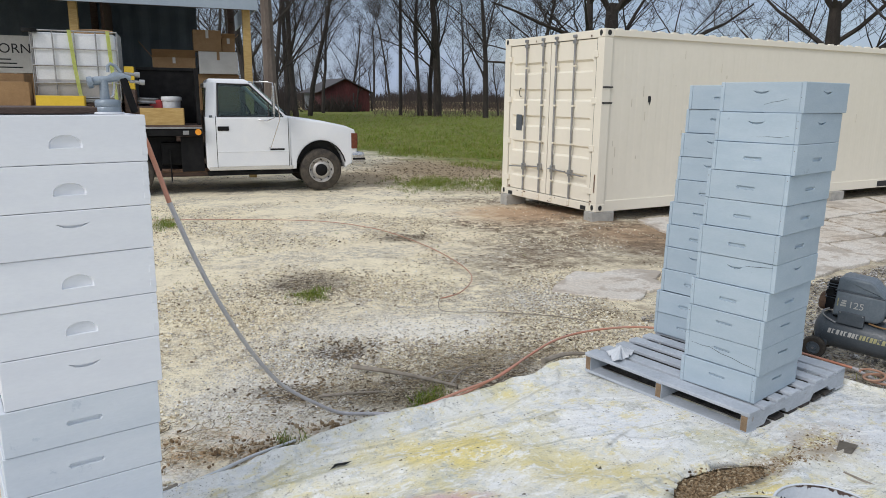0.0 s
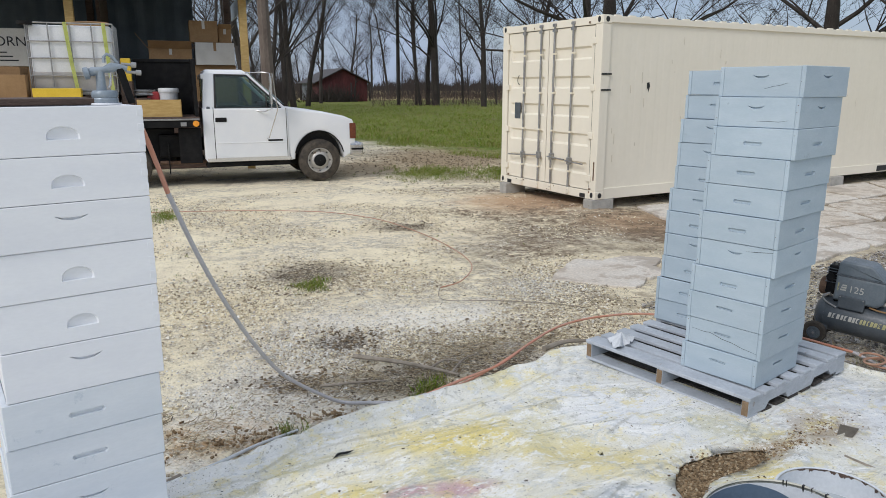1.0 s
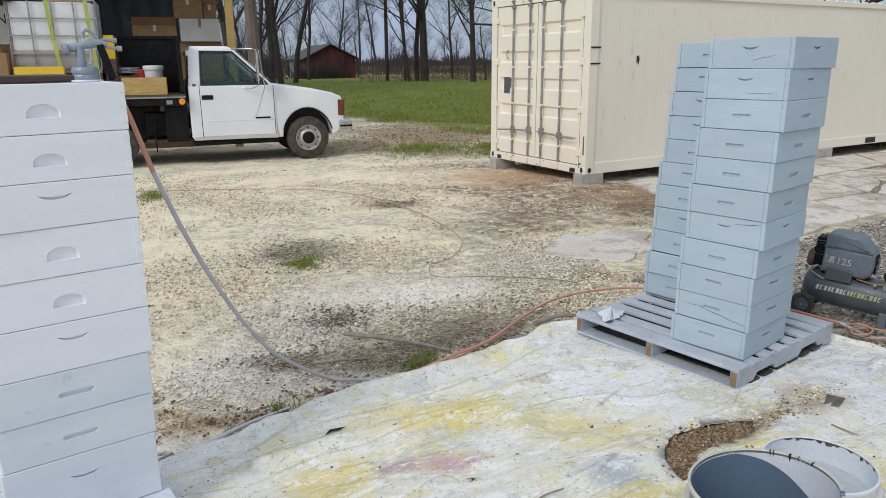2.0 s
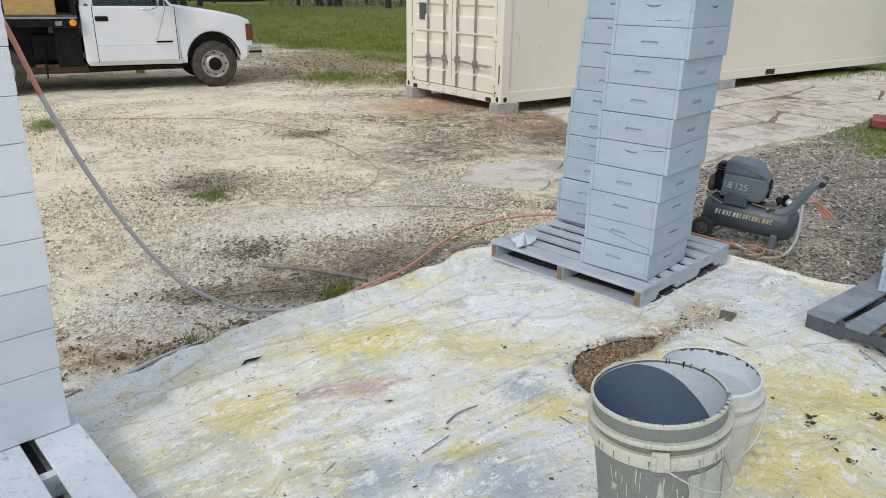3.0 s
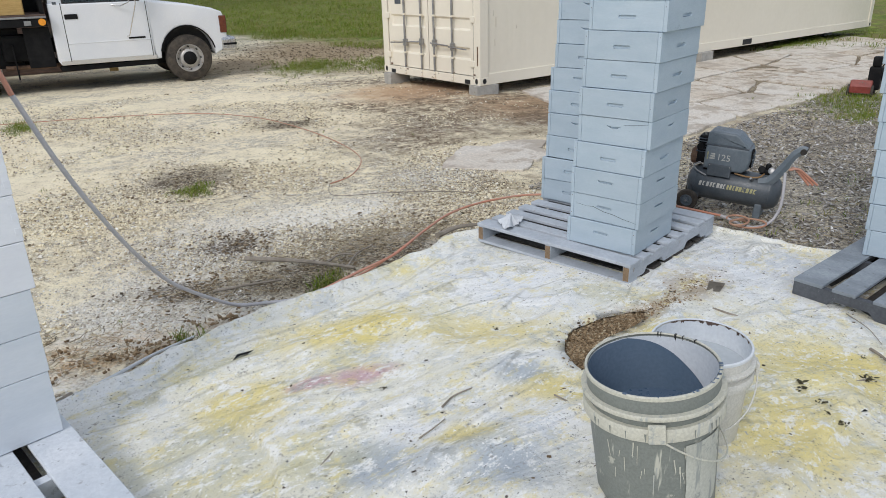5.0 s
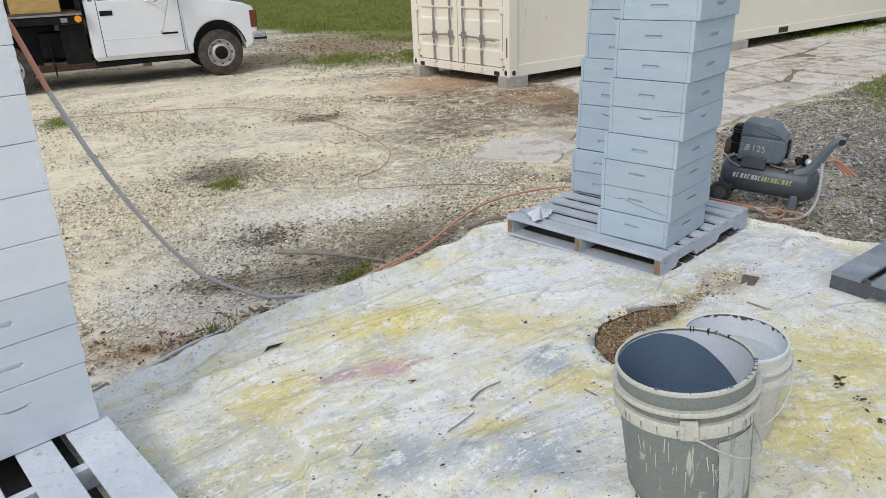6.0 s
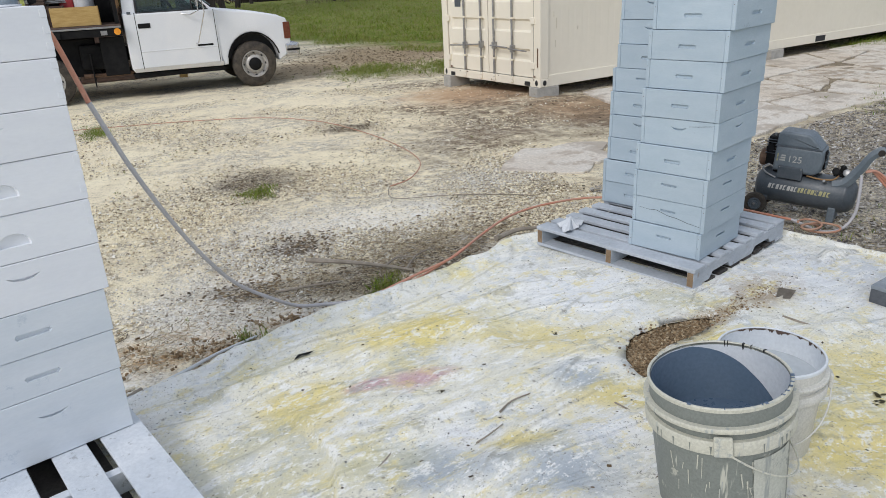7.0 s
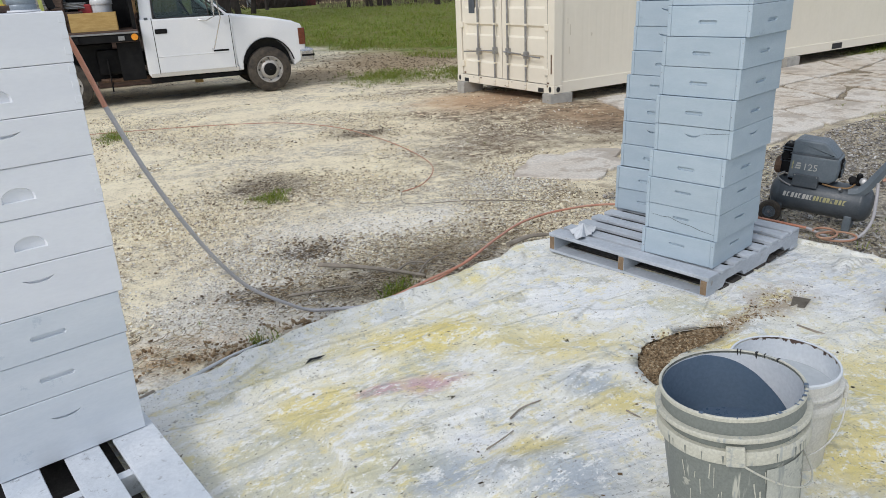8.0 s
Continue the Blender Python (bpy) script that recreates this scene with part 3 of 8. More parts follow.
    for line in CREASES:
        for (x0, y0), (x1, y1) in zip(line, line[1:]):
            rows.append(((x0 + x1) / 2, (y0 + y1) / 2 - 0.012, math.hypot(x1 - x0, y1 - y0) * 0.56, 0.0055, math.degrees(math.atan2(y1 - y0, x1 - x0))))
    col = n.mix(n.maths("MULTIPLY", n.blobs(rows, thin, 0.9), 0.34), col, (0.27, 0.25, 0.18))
    # darker lines painted along the small folds as their shade
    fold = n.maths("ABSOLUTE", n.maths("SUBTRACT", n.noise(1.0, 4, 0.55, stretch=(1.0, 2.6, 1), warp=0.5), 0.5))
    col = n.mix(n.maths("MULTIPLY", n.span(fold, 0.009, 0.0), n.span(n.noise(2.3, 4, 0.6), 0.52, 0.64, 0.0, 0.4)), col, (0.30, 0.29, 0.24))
    ridge = n.span(fold, 0.08, 0.0)
    relief = n.maths("ADD", n.maths("MULTIPLY", fleck, 0.6), n.maths("ADD", n.maths("MULTIPLY", cloud, 1.0), n.maths("MULTIPLY", ridge, 0.7)))
    return n.finish(col, 0.75, relief, 0.016, strength=0.8)


def tarp_height(x, y):
    fold = 1 - abs(ridged(x * 0.9 + 0.5 * y, y * 2.0 - 0.3 * x, 3))
    small = 1 - abs(ridged(x * 3.1 + y, y * 4.5, 7))
    flat = 1 - 0.95 * float(max(bell(x, y, 4.55, 3.5, 0.75), bell(x, y, 5.2, 1.75, 0.75), bell(x, y, 0.9, 3.0, 0.8)) > 0.45)
    return float(land(x, y)) + 0.013 + 0.032 * flat * max(0, fold - 0.80) / 0.2 + 0.011 * flat * small ** 4 + 0.006 * ridged(x * 2, y * 2, 2) + flat * crease(x, y)


def build_tarp():
    edge = smooth_line([(x, y, 0) for x, y in TARP_EDGE], 14)
    cum = [0.0]
    for a, b in zip(edge, edge[1:]):
        cum.append(cum[-1] + (b - a).length)
    cols, rows = 330, 210
    E = []
    for i in range(cols + 1):
        s = cum[-1] * i / cols
        k = max(j for j in range(len(cum)) if cum[j] <= s + 1e-9)
        k = min(k, len(edge) - 2)
        E.append(edge[k].lerp(edge[k + 1], (s - cum[k]) / max(cum[k + 1] - cum[k], 1e-6)))
    verts, inner = [], []
    for i, e in enumerate(E):
        foot = Vector((-1.9 + 8.4 * i / cols, -0.9, 0))
        e = e + Vector((0, 0.05 * ridged(i * 0.11, 1.5) + 0.02 * ridged(i * 0.5, 8.5), 0))
        for j in range(rows + 1):
            v = (j / rows) ** 0.8
            p = foot.lerp(e, v)
            z = tarp_height(p.x, p.y)
            rim = (e - p).length
            z += 0.028 * math.exp(-((rim - 0.05) / 0.035) ** 2) - (0.016 if j == rows else 0)
            if inside(p.x, p.y, HOLE):
                inner.append(len(verts))
            verts.append((p.x, p.y, z))
    inner = set(inner)
    h = rows + 1
    # draw the torn edge onto the outline of the hole
    ring = [p.to_2d() for p in smooth_line([(x, y, 0) for x, y in HOLE + HOLE[:1]], 10)]
    for k, (x, y, z) in enumerate(verts):
        if 2.9 < x < 4.15 and 2.2 < y < 2.85 and k not in inner:
            near = min(ring, key=lambda p: (p.x - x) ** 2 + (p.y - y) ** 2)
            dd = math.hypot(near.x - x, near.y - y)
            if dd < 0.045:
                verts[k] = (near.x, near.y, tarp_height(near.x, near.y) - 0.006)
    faces = []
    for i in range(cols):
        for j in range(rows):
            q = (i * h + j, (i + 1) * h + j, (i + 1) * h + j + 1, i * h + j + 1)
            if not any(k in inner for k in q):
                faces.append(q)
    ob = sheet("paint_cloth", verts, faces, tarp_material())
    sol = ob.modifiers.new("thickness", "SOLIDIFY")
    sol.thickness, sol.offset = 0.006, 1.0
    return tagged(ob, "crumpled canvas drop cloth splashed with grey, white and yellow paint", "drop cloth")


build_tarp()

# ---------------------------------------------------------------- hive boxes
def slot_shape(kind):
    if kind == "bar":
        return [(-0.055, -0.010), (0.055, -0.010), (0.062, 0.0), (0.055, 0.010), (-0.055, 0.010), (-0.062, 0.0)]
    if kind == "thin":
        return [(-0.056, -0.006), (0.054, -0.008), (0.060, -0.002), (0.056, 0.005), (-0.054, 0.007), (-0.060, 0.0)]
    if kind == "smile":
        return [(-0.055, 0.008), (-0.03, -0.006), (0, -0.010), (0.03, -0.006), (0.055, 0.008), (0.03, 0.003), (0, 0.001), (-0.03, 0.003)]
    top = [(0.052 * math.cos(a), 0.034 * math.sin(a)) for a in (math.pi * k / 10 for k in range(11))]
    return [(-0.052, -0.012), (0.052, -0.012)] + top[:]


def scoop(b, m, shape, depth):
    """A handhold to be cut out: its mouth on the board's face, its back a little smaller."""
    rings = [[b.verts.new(m @ Vector((x * k, z * k, y))) for x, z in shape] for k, y in ((1.05, -0.01), (0.86, depth))]
    b.faces.new(rings[0][::-1])
    b.faces.new(rings[1])
    for i in range(len(shape)):
        j = (i + 1) % len(shape)
        b.faces.new((rings[0][i], rings[0][j], rings[1][j], rings[1][i]))


def cut_board(lo, hi, cutters, material):
    """One board with its handhold cut out of it."""
    body = box(lo, hi, 0.0024, seg=1)
    cut = bmesh.new()
    for c in cutters:
        scoop(cut, *c)
    obs = []
    for b in (body, cut):
        bmesh.ops.recalc_face_normals(b, faces=b.faces)
        me = bpy.data.meshes.new("board")
        b.to_mesh(me)
        b.free()
        obs.append(new("board", me))
    md = obs[0].modifiers.new("cut", "BOOLEAN")
    md.operation, md.object, md.solver = "DIFFERENCE", obs[1], "EXACT"
    done = bpy.data.meshes.new_from_object(obs[0].evaluated_get(bpy.context.evaluated_depsgraph_get()))
    done.name = "board"
    done.materials.clear()
    done.materials.append(material)
    for o in obs:
        bpy.data.objects.remove(o)
    return done


def hive_mesh(w, d, h, kind, material):
    """The four boards of a bottomless box with a sunk handhold in each side. Origin at its lower near corner."""
    cz, t = h * {"bar": 0.47, "thin": 0.60, "smile": 0.67, "scoop": 0.40}[kind], 0.021
    shape = slot_shape(kind)
    narrow = [(x * 0.85, z) for x, z in shape]
    z0, z1 = 0.001, h - 0.001
    return [
        cut_board((0, 0, z0), (w, t, z1), [(Matrix(((1, 0, 0, w / 2), (0, 0, 1, 0), (0, 1, 0, cz), (0, 0, 0, 1))), shape, 0.012)], material),
        cut_board((0, d - t, z0), (w, d, z1), [(Matrix(((-1, 0, 0, w / 2), (0, 0, -1, d), (0, 1, 0, cz), (0, 0, 0, 1))), shape, 0.012)], material),
        cut_board((0.0012, t + 0.0004, z0 + 0.0008), (t, d - t - 0.0004, z1 - 0.0004), [(Matrix(((0, 0, 1, 0), (-1, 0, 0, d / 2), (0, 1, 0, cz), (0, 0, 0, 1))), narrow, 0.012)], material),
        cut_board((w - t, t + 0.0004, z0 + 0.0008), (w - 0.0012, d - t - 0.0004, z1 - 0.0004), [(Matrix(((0, 0, -1, w), (1, 0, 0, d / 2), (0, 1, 0, cz), (0, 0, 0, 1))), narrow, 0.012)], material),
    ]


def deck(name, label, w, d, h, boards, materials, place, yaw, notch=True, group=""):
    """A pallet: deck boards along y on three stringers along x, with bottom boards. Origin at its lower near corner."""
    pal = thing(name, label, "pallet", place, yaw, group)
    top, side, low = materials
    t = 0.019
    rng = random.Random(len(label) + boards)
    bw = w / (boards + (boards - 1) * 0.68)
    for k in range(boards):
        wide = bw * (1.28 if k in (0, boards - 1) else 1.0)
        x0 = (w - wide) * k / (boards - 1)
        part("deck_board", box((x0, rng.uniform(-0.006, 0.004), h - t), (x0 + wide, d + rng.uniform(-0.004, 0.006), h + rng.uniform(-0.002, 0.002)), 0.003, seg=1), top, pal)
    for y0 in (0.003, d / 2 - 0.02, d - 0.043):
        lo, hi = t, h - t - 0.0005
        if notch:
            o = [(0.004, lo), (w * 0.16, lo)]
            for c in (0.27, 0.73):
                o += [(w * (c - 0.11), lo), (w * (c - 0.08), lo + 0.036), (w * (c + 0.08), lo + 0.036), (w * (c + 0.11), lo)]
            o += [(w * 0.86, lo), (w - 0.004, lo), (w - 0.004, hi), (0.004, hi)]
            part("stringer", extrude(o, y0, y0 + 0.04), side, pal)
        else:
            part("stringer", box((0.004, y0, lo), (w - 0.004, y0 + 0.04, hi), 0.003, seg=1), side, pal)
    # extra close-set bottom boards; the near-black ones stand in for gap shade
    lower = 8
    for k in range(lower):
        x0 = (w - 0.1) * k / (lower - 1)
        part("bottom_board", box((x0, 0, 0), (x0 + 0.1, d, t - 0.0005), 0.003, seg=1), low if low is not M_BARE else side if k in (0, lower - 1) else M_GAP_SHADE, pal)
    for y0 in (0.003, d / 2 - 0.02, d - 0.043):
        part("end_grain", box((0.001, y0 + 0.003, t + 0.003), (0.0045, y0 + 0.037, h - t - 0.004), 0.0), M_BARE if low is M_BARE else side, pal)
    return pal


HIVE_LABEL = "pale blue-grey painted wooden hive box"
HIVES = [hive_mesh(0.49, 0.44, 0.152, k, M_HIVE) for k in ("bar", "smile", "thin")]


def stack(corner, z0, yaw, count, lean, meshes, h, group, label, seed, jitter=0.008, kinds=None):
    rng = random.Random(seed)
    made = []
    for i in range(count):
        f = i / max(count - 1, 1)
        me = meshes[kinds[i] if kinds else rng.randrange(len(meshes))]
        at = (corner[0] + lean[0] * f + rng.uniform(-jitter, jitter), corner[1] + lean[1] * f + rng.uniform(-jitter, jitter), z0 + i * h)
        ob = thing("hive_box", label, "hive box", at, yaw + lean[2] * f + rng.uniform(-0.02, 0.02), group)
        for m in me:
            board = new("board", m)
            board.parent = ob
        made.append(ob)
    return made


# two tall stacks on the middle pallet
PAL_Z = 0.100
deck("pallet", "grey oversprayed wooden pallet with bare board ends", 1.10, 1.10, 0.125, 8, (M_PALLET, M_PALLET, M_BARE), (4.10, 2.90, PAL_Z), 0.144)
FRONT = stack((4.222, 2.962), PAL_Z + 0.1275, 0.197, 11, (0.055, -0.055, -0.02), HIVES, 0.1515, "front stack of hive boxes", HIVE_LABEL + ", in a leaning stack", 3, kinds=[2, 2, 2, 0, 1, 0, 0, 0, 0, 1, 1])
stack((4.715, 3.66), PAL_Z + 0.1275, 0.19, 11, (0.10, -0.05, 0.0), HIVES, 0.1515, "rear stack of hive boxes", HIVE_LABEL + ", stacked behind another stack", 8, 0.012)

def crack(ob, points, wide=0.0022):
    """A split in the board on a box's near end."""
    b = bmesh.new()
    top = [b.verts.new((0.0006, y, z + wide * (0.3 + 0.7 * math.sin(math.pi * k / (len(points) - 1))))) for k, (y, z) in enumerate(points)]
    low = [b.verts.new((0.0006, y, z - 0.0004)) for y, z in points]
    for k in range(len(points) - 1):
        b.faces.new((top[k], top[k + 1], low[k + 1], low[k]))
    part("split", b, M_INK, ob, "dark split in the wood")


nail_rng = random.Random(21)
nail = bmesh.new()
bmesh.ops.create_icosphere(nail, subdivisions=1, radius=0.0020)
nail = part("nail", nail, M_RUST, FRONT[0], matrix=Matrix.Translation((0.0015, 0.012, 0.03)))
for ob in FRONT:
    for y, z in ((0.011, 0.12), (0.428, 0.035), (0.43, 0.118), (0.013, 0.076)):
        if nail_rng.random() < 0.6:
            share(nail, Matrix.Translation((0.0, y + nail_rng.uniform(-0.003, 0.004), z + nail_rng.uniform(-0.014, 0.014))), ob)
crack(FRONT[1], [(0.40, 0.088), (0.33, 0.082), (0.29, 0.086), (0.22, 0.066), (0.16, 0.060), (0.10, 0.046), (0.05, 0.040), (0.012, 0.034)])
crack(FRONT[4], [(0.16, 0.118), (0.11, 0.122), (0.06, 0.128), (0.012, 0.134)])
crack(FRONT[9], [(0.21, 0.030), (0.15, 0.034), (0.10, 0.032), (0.05, 0.040)], 0.0012)
crack(FRONT[10], [(0.20, 0.040), (0.16, 0.052), (0.12, 0.058), (0.08, 0.070)], 0.0012)

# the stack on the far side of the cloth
deck("pallet", "dark speckled wooden pallet under a stack of hive boxes", 1.10, 1.10, 0.125, 6, (M_PALLET_MID, M_PALLET_DARK, M_GAP_SHADE), (4.705, 2.285, 0.052), radians(-90) + 0.02)
stack((5.375, 1.755), 0.052 + 0.1275, 0.2, 12, (-0.01, 0.13, 0.0), HIVES, 0.1515, "third stack of hive boxes", HIVE_LABEL + ", on a dark pallet", 21)

# the white stack
WHITES = [hive_mesh(0.505, 0.413, 0.16, k, M_WHITE_HIVE) for k in ("scoop", "smile", "bar")]
DEEP = [hive_mesh(0.505, 0.413, 0.256, "smile", M_DULL_WHITE)]
DULL = [hive_mesh(0.505, 0.413, 0.16, "bar", M_DULL_WHITE)]
deck("pallet", "white oversprayed pallet under a stack of hive boxes", 1.15, 1.25, 0.125, 6, (M_PALLET_WHITE, M_PALLET_WHITE, M_GAP_SHADE), (0.33, 2.42, 0.052), 0.12)
WB = 0.052 + 0.1275
# boxes from the pallet up: foot, height, shift of the near end, form
WHITE_ROWS = [
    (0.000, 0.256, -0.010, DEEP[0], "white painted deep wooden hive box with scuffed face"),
    (0.256, 0.160, -0.004, DULL[0], "dull bluish white painted wooden hive box"),
    (0.416, 0.165, 0.002, DULL[0], "dull bluish white painted wooden hive box"),
    (0.581, 0.175, 0.020, WHITES[1], "freshly painted white wooden hive box with a curved handhold"),
    (0.756, 0.164, 0.022, WHITES[0], "freshly painted white wooden hive box with sunk handholds"),
    (0.920, 0.168, 0.024, WHITES[0], "freshly painted white wooden hive box with sunk handholds"),
    (1.088, 0.153, 0.026, WHITES[1], "freshly painted white wooden hive box with a curved handhold"),
    (1.241, 0.153, 0.027, WHITES[0], "freshly painted white wooden hive box with sunk handholds"),
    (1.394, 0.160, 0.029, WHITES[0], "freshly painted white wooden hive box with sunk handholds"),
]
WHITE_TURN = 0.125
white_rng = random.Random(4)
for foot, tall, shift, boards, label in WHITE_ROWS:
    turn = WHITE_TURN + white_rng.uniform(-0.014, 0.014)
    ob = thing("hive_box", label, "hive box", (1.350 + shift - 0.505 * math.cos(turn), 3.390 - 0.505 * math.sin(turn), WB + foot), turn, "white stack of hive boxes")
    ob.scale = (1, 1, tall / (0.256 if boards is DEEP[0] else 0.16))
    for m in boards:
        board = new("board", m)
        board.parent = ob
    # finger joints show as small end-grain tabs at the corner
    if foot > 0.5 and boards is not WHITES[1]:
        for k in range(3):
            z = 0.024 + 0.05 * k
            part("finger_joint", box((0.4845, -0.0012, z), (0.5052, 0.001, z + 0.024), 0.0006, seg=1), M_WHITE_HIVE, ob)

# ---------------------------------------------------------------- pails
def pail(name, label, place, radius, height, mats, group, turn=0.0):
    """A tapered pail with stacked rims, a pail handle and something in it."""
    shell, rim_mat, inner, liquid = mats
    p = thing(name, label, "bucket", place, turn, group)
    r0, r1, h = radius * 0.86, radius, height
    prof = [(r0 * 0.97, 0.004), (r0, 0.012), (r0 + (r1 - r0) * 0.70 - 0.004, h * 0.70)]
    out = prof + [(r1 - 0.010, h * 0.715), (r1 - 0.010, h * 0.99)]
    part("body", lathe([(r0 * 0.95, 0.0)] + out + [(r1 - 0.014, h * 0.99), (r1 - 0.014, h * 0.72), (r0 - 0.004, 0.012)], 56), shell, p, smooth=True)
    for k, (z, dz, extra) in enumerate(((0.725, 0.085, 0.003), (0.865, 0.030, 0.005))):
        part("rim_band", lathe([(r1 - 0.0105, h * z), (r1 + extra - 0.001, h * z), (r1 + extra, h * z + 0.003), (r1 + extra, h * (z + dz) - 0.003), (r1 + extra - 0.002, h * (z + dz)), (r1 - 0.0105, h * (z + dz))], 56, closed=True), rim_mat, p, smooth=True)
    part("lip", lathe([(r1 - 0.0148, h * 0.98), (r1 - 0.007, h * 0.98), (r1 - 0.0068, h), (r1 - 0.009, h + 0.0025), (r1 - 0.013, h + 0.0025), (r1 - 0.0148, h)], 56, closed=True), rim_mat if liquid[0] is M_PAINT_GREY else inner, p, smooth=True)
    part("lining", lathe([(r1 - 0.0146, h * 0.985), (r0 + (r1 - r0) * 0.6 - 0.006, h * 0.55), (r0 - 0.005, 0.02)], 56, closed=True), inner, p, smooth=True)
    level = liquid[1]
    rl = r0 + (r1 - r0) * level - 0.0065
    part("liquid", lathe([(rl, h * level - 0.01), (rl, h * level)], 48), liquid[0], p, smooth=True)
    for s in (-1, 1):
        part("handle_lug", box((s * (r1 + 0.010) - 0.006, -0.022, h * 0.735), (s * (r1 + 0.010) + 0.006, 0.022, h * 0.855), 0.004), rim_mat, p)
    arc = []
    for k in range(25):
        a = math.pi * k / 24
        arc.append(((r1 + 0.014) * math.cos(a), -(r1 + 0.006) * math.sin(a), h * 0.775 - 0.150 * math.sin(a)))
    part("wire_handle", tube(arc, 0.0026, 6), rim_mat, p, smooth=True)
    return p


B1 = (2.567, 1.697, 0.300)
P1 = pail("bucket", "paint-splashed grey plastic bucket with grey paint inside", B1, 0.187, 0.45, (M_PAIL, M_PAIL_RIM, M_PAIL_INSIDE, (M_PAINT_GREY, 0.60)), "paint buckets", radians(39))


P1.matrix_basis = Matrix.Translation((B1[0] + 0.026, B1[1] - 0.040, B1[2] + 0.004)) @ Matrix.Rotation(radians(-6), 4, Vector((0.84, 0.55, 0))) @ Matrix.Rotation(radians(39), 4, "Z")


def paint_film():
    """Dried paint up the far wall of the bucket, higher on one side."""
    b = bmesh.new()
    r0, r1, h = 0.187 * 0.86, 0.187, 0.45
    cols, prev = 64, None
    for k in range(cols + 1):
        turn = -138 + 350 * k / cols
        rise = min(1.0, max(0.0, (turn + 112) / 134))
        top = 0.56 + 0.422 * (0.35 * rise + 0.65 * rise ** 3 * (rise * (6 * rise - 15) + 10)) + 0.006 * noise.noise(Vector((turn * 0.07, 2, 0)))
        a = radians(turn)
        col = []
        for j in range(6):
            z = 0.51 + (top - 0.51) * j / 5
            r = (r0 + (r1 - r0) * 0.6 - 0.006 + (r1 - 0.0146 - r0 - (r1 - r0) * 0.6 + 0.006) * max(0.0, (z - 0.55) / 0.435)) - 0.0022
            col.append(b.verts.new((r * math.cos(a), r * math.sin(a), h * z)))
        if prev:
            for j in range(5):
                b.faces.new((prev[j], col[j], col[j + 1], prev[j + 1]))
        prev = col
    return b


part("paint_film", paint_film(), M_PAINT_DRY, P1, "grey paint film drying on the wall", smooth=True)


def rim_chips(parent, r, h, seed, count, mat, a0, a1):
    rng = random.Random(seed)
    for _ in range(count):
        b = bmesh.new()
        a = radians(rng.uniform(a0, a1))
        w = rng.uniform(0.0015, 0.006) / r
        d = rng.uniform(0.004, 0.022)
        rr = r - 0.0158
        top = [b.verts.new((q * math.cos(t), q * math.sin(t), h + 0.0036)) for t, q in ((a + w, r - 0.006), (a - w, r - 0.006))]
        low = [b.verts.new((rr * math.cos(t), rr * math.sin(t), z)) for t, z in ((a - w, h + 0.0036), (a - w * 0.7, h - d * 0.5), (a + w * 0.1, h - d), (a + w * 0.8, h - d * 0.4), (a + w, h + 0.0036))]
        b.faces.new((top[0], top[1], low[0], low[4]))
        b.faces.new(low)
        part("dried_drip", b, mat, parent)


rim_chips(P1, 0.187, 0.45, 6, 12, M_PAINT_GREY, 140, 300)
rim_chips(P1, 0.187, 0.45, 9, 5, M_INK, -85, 0)


def wall_radius(radius, h, z):
    r0 = radius * 0.86
    return r0 + ((radius - r0) * 0.70 - 0.004) * (z - 0.012) / (0.70 * h - 0.012)


def strip(angles, zs, radius_at):
    """A thin curved film on a round wall: angles in degrees for each height."""
    b = bmesh.new()
    prev = None
    for (a0, a1), z in zip(angles, zs):
        q = radius_at(z)
        row = [b.verts.new((q * math.cos(radians(a0 + (a1 - a0) * k / 6)), q * math.sin(radians(a0 + (a1 - a0) * k / 6)), z)) for k in range(7)]
        if prev:
            for k in range(6):
                b.faces.new((prev[k], prev[k + 1], row[k + 1], row[k]))
        prev = row
    return b


drip = random.Random(33)
for k in range(26):
    a, w = drip.uniform(125, 262), drip.uniform(0.25, 0.65)
    top = 0.45 * drip.uniform(0.45, 0.70)
    long = drip.uniform(0.02, 0.08)
    lean = drip.uniform(-1.5, 1.5)
    rows = [(a - w, a + w), (a - w * 0.8 + lean * 0.4, a + w * 0.7 + lean * 0.4), (a - w * 0.6 + lean, a + w * 0.8 + lean), (a - 0.1 + lean, a + 0.1 + lean)]
    part("paint_drip", strip(rows, [top - long * f for f in (0, 0.4, 0.85, 1.0)], lambda z: wall_radius(0.187, 0.45, z) + 0.0012), M_PAIL_RIM, P1)
for k in range(12):
    a, w = drip.uniform(125, 262), drip.uniform(0.4, 1.4)
    part("paint_drip", strip([(a - w, a + w), (a - w * 0.7, a + w * 0.5), (a - 0.1, a + 0.1)], (0.352, 0.340, 0.326), lambda z: 0.1907), M_PAIL, P1)
edges = [(204, 246), (204.5, 246.5), (204, 245.5), (205, 246), (204.2, 246.5), (204.8, 244), (209, 240)]
part("worn_label", strip(edges, (0.300, 0.26, 0.22, 0.18, 0.14, 0.10, 0.085), lambda z: wall_radius(0.187, 0.45, z) + 0.0022), M_PAIL_LABEL, P1, "peeling pale label smeared with paint")
B2 = (2.955, 1.78, 0.272)
P2 = pail("bucket", "dirty white plastic bucket holding milky rinse water", B2, 0.163, 0.37, (M_PAIL_WHITE, M_PAIL_WHITE, M_PAIL_INSIDE, (M_WATER_WHITE, 0.80)), "paint buckets", radians(-50))
crust = random.Random(14)
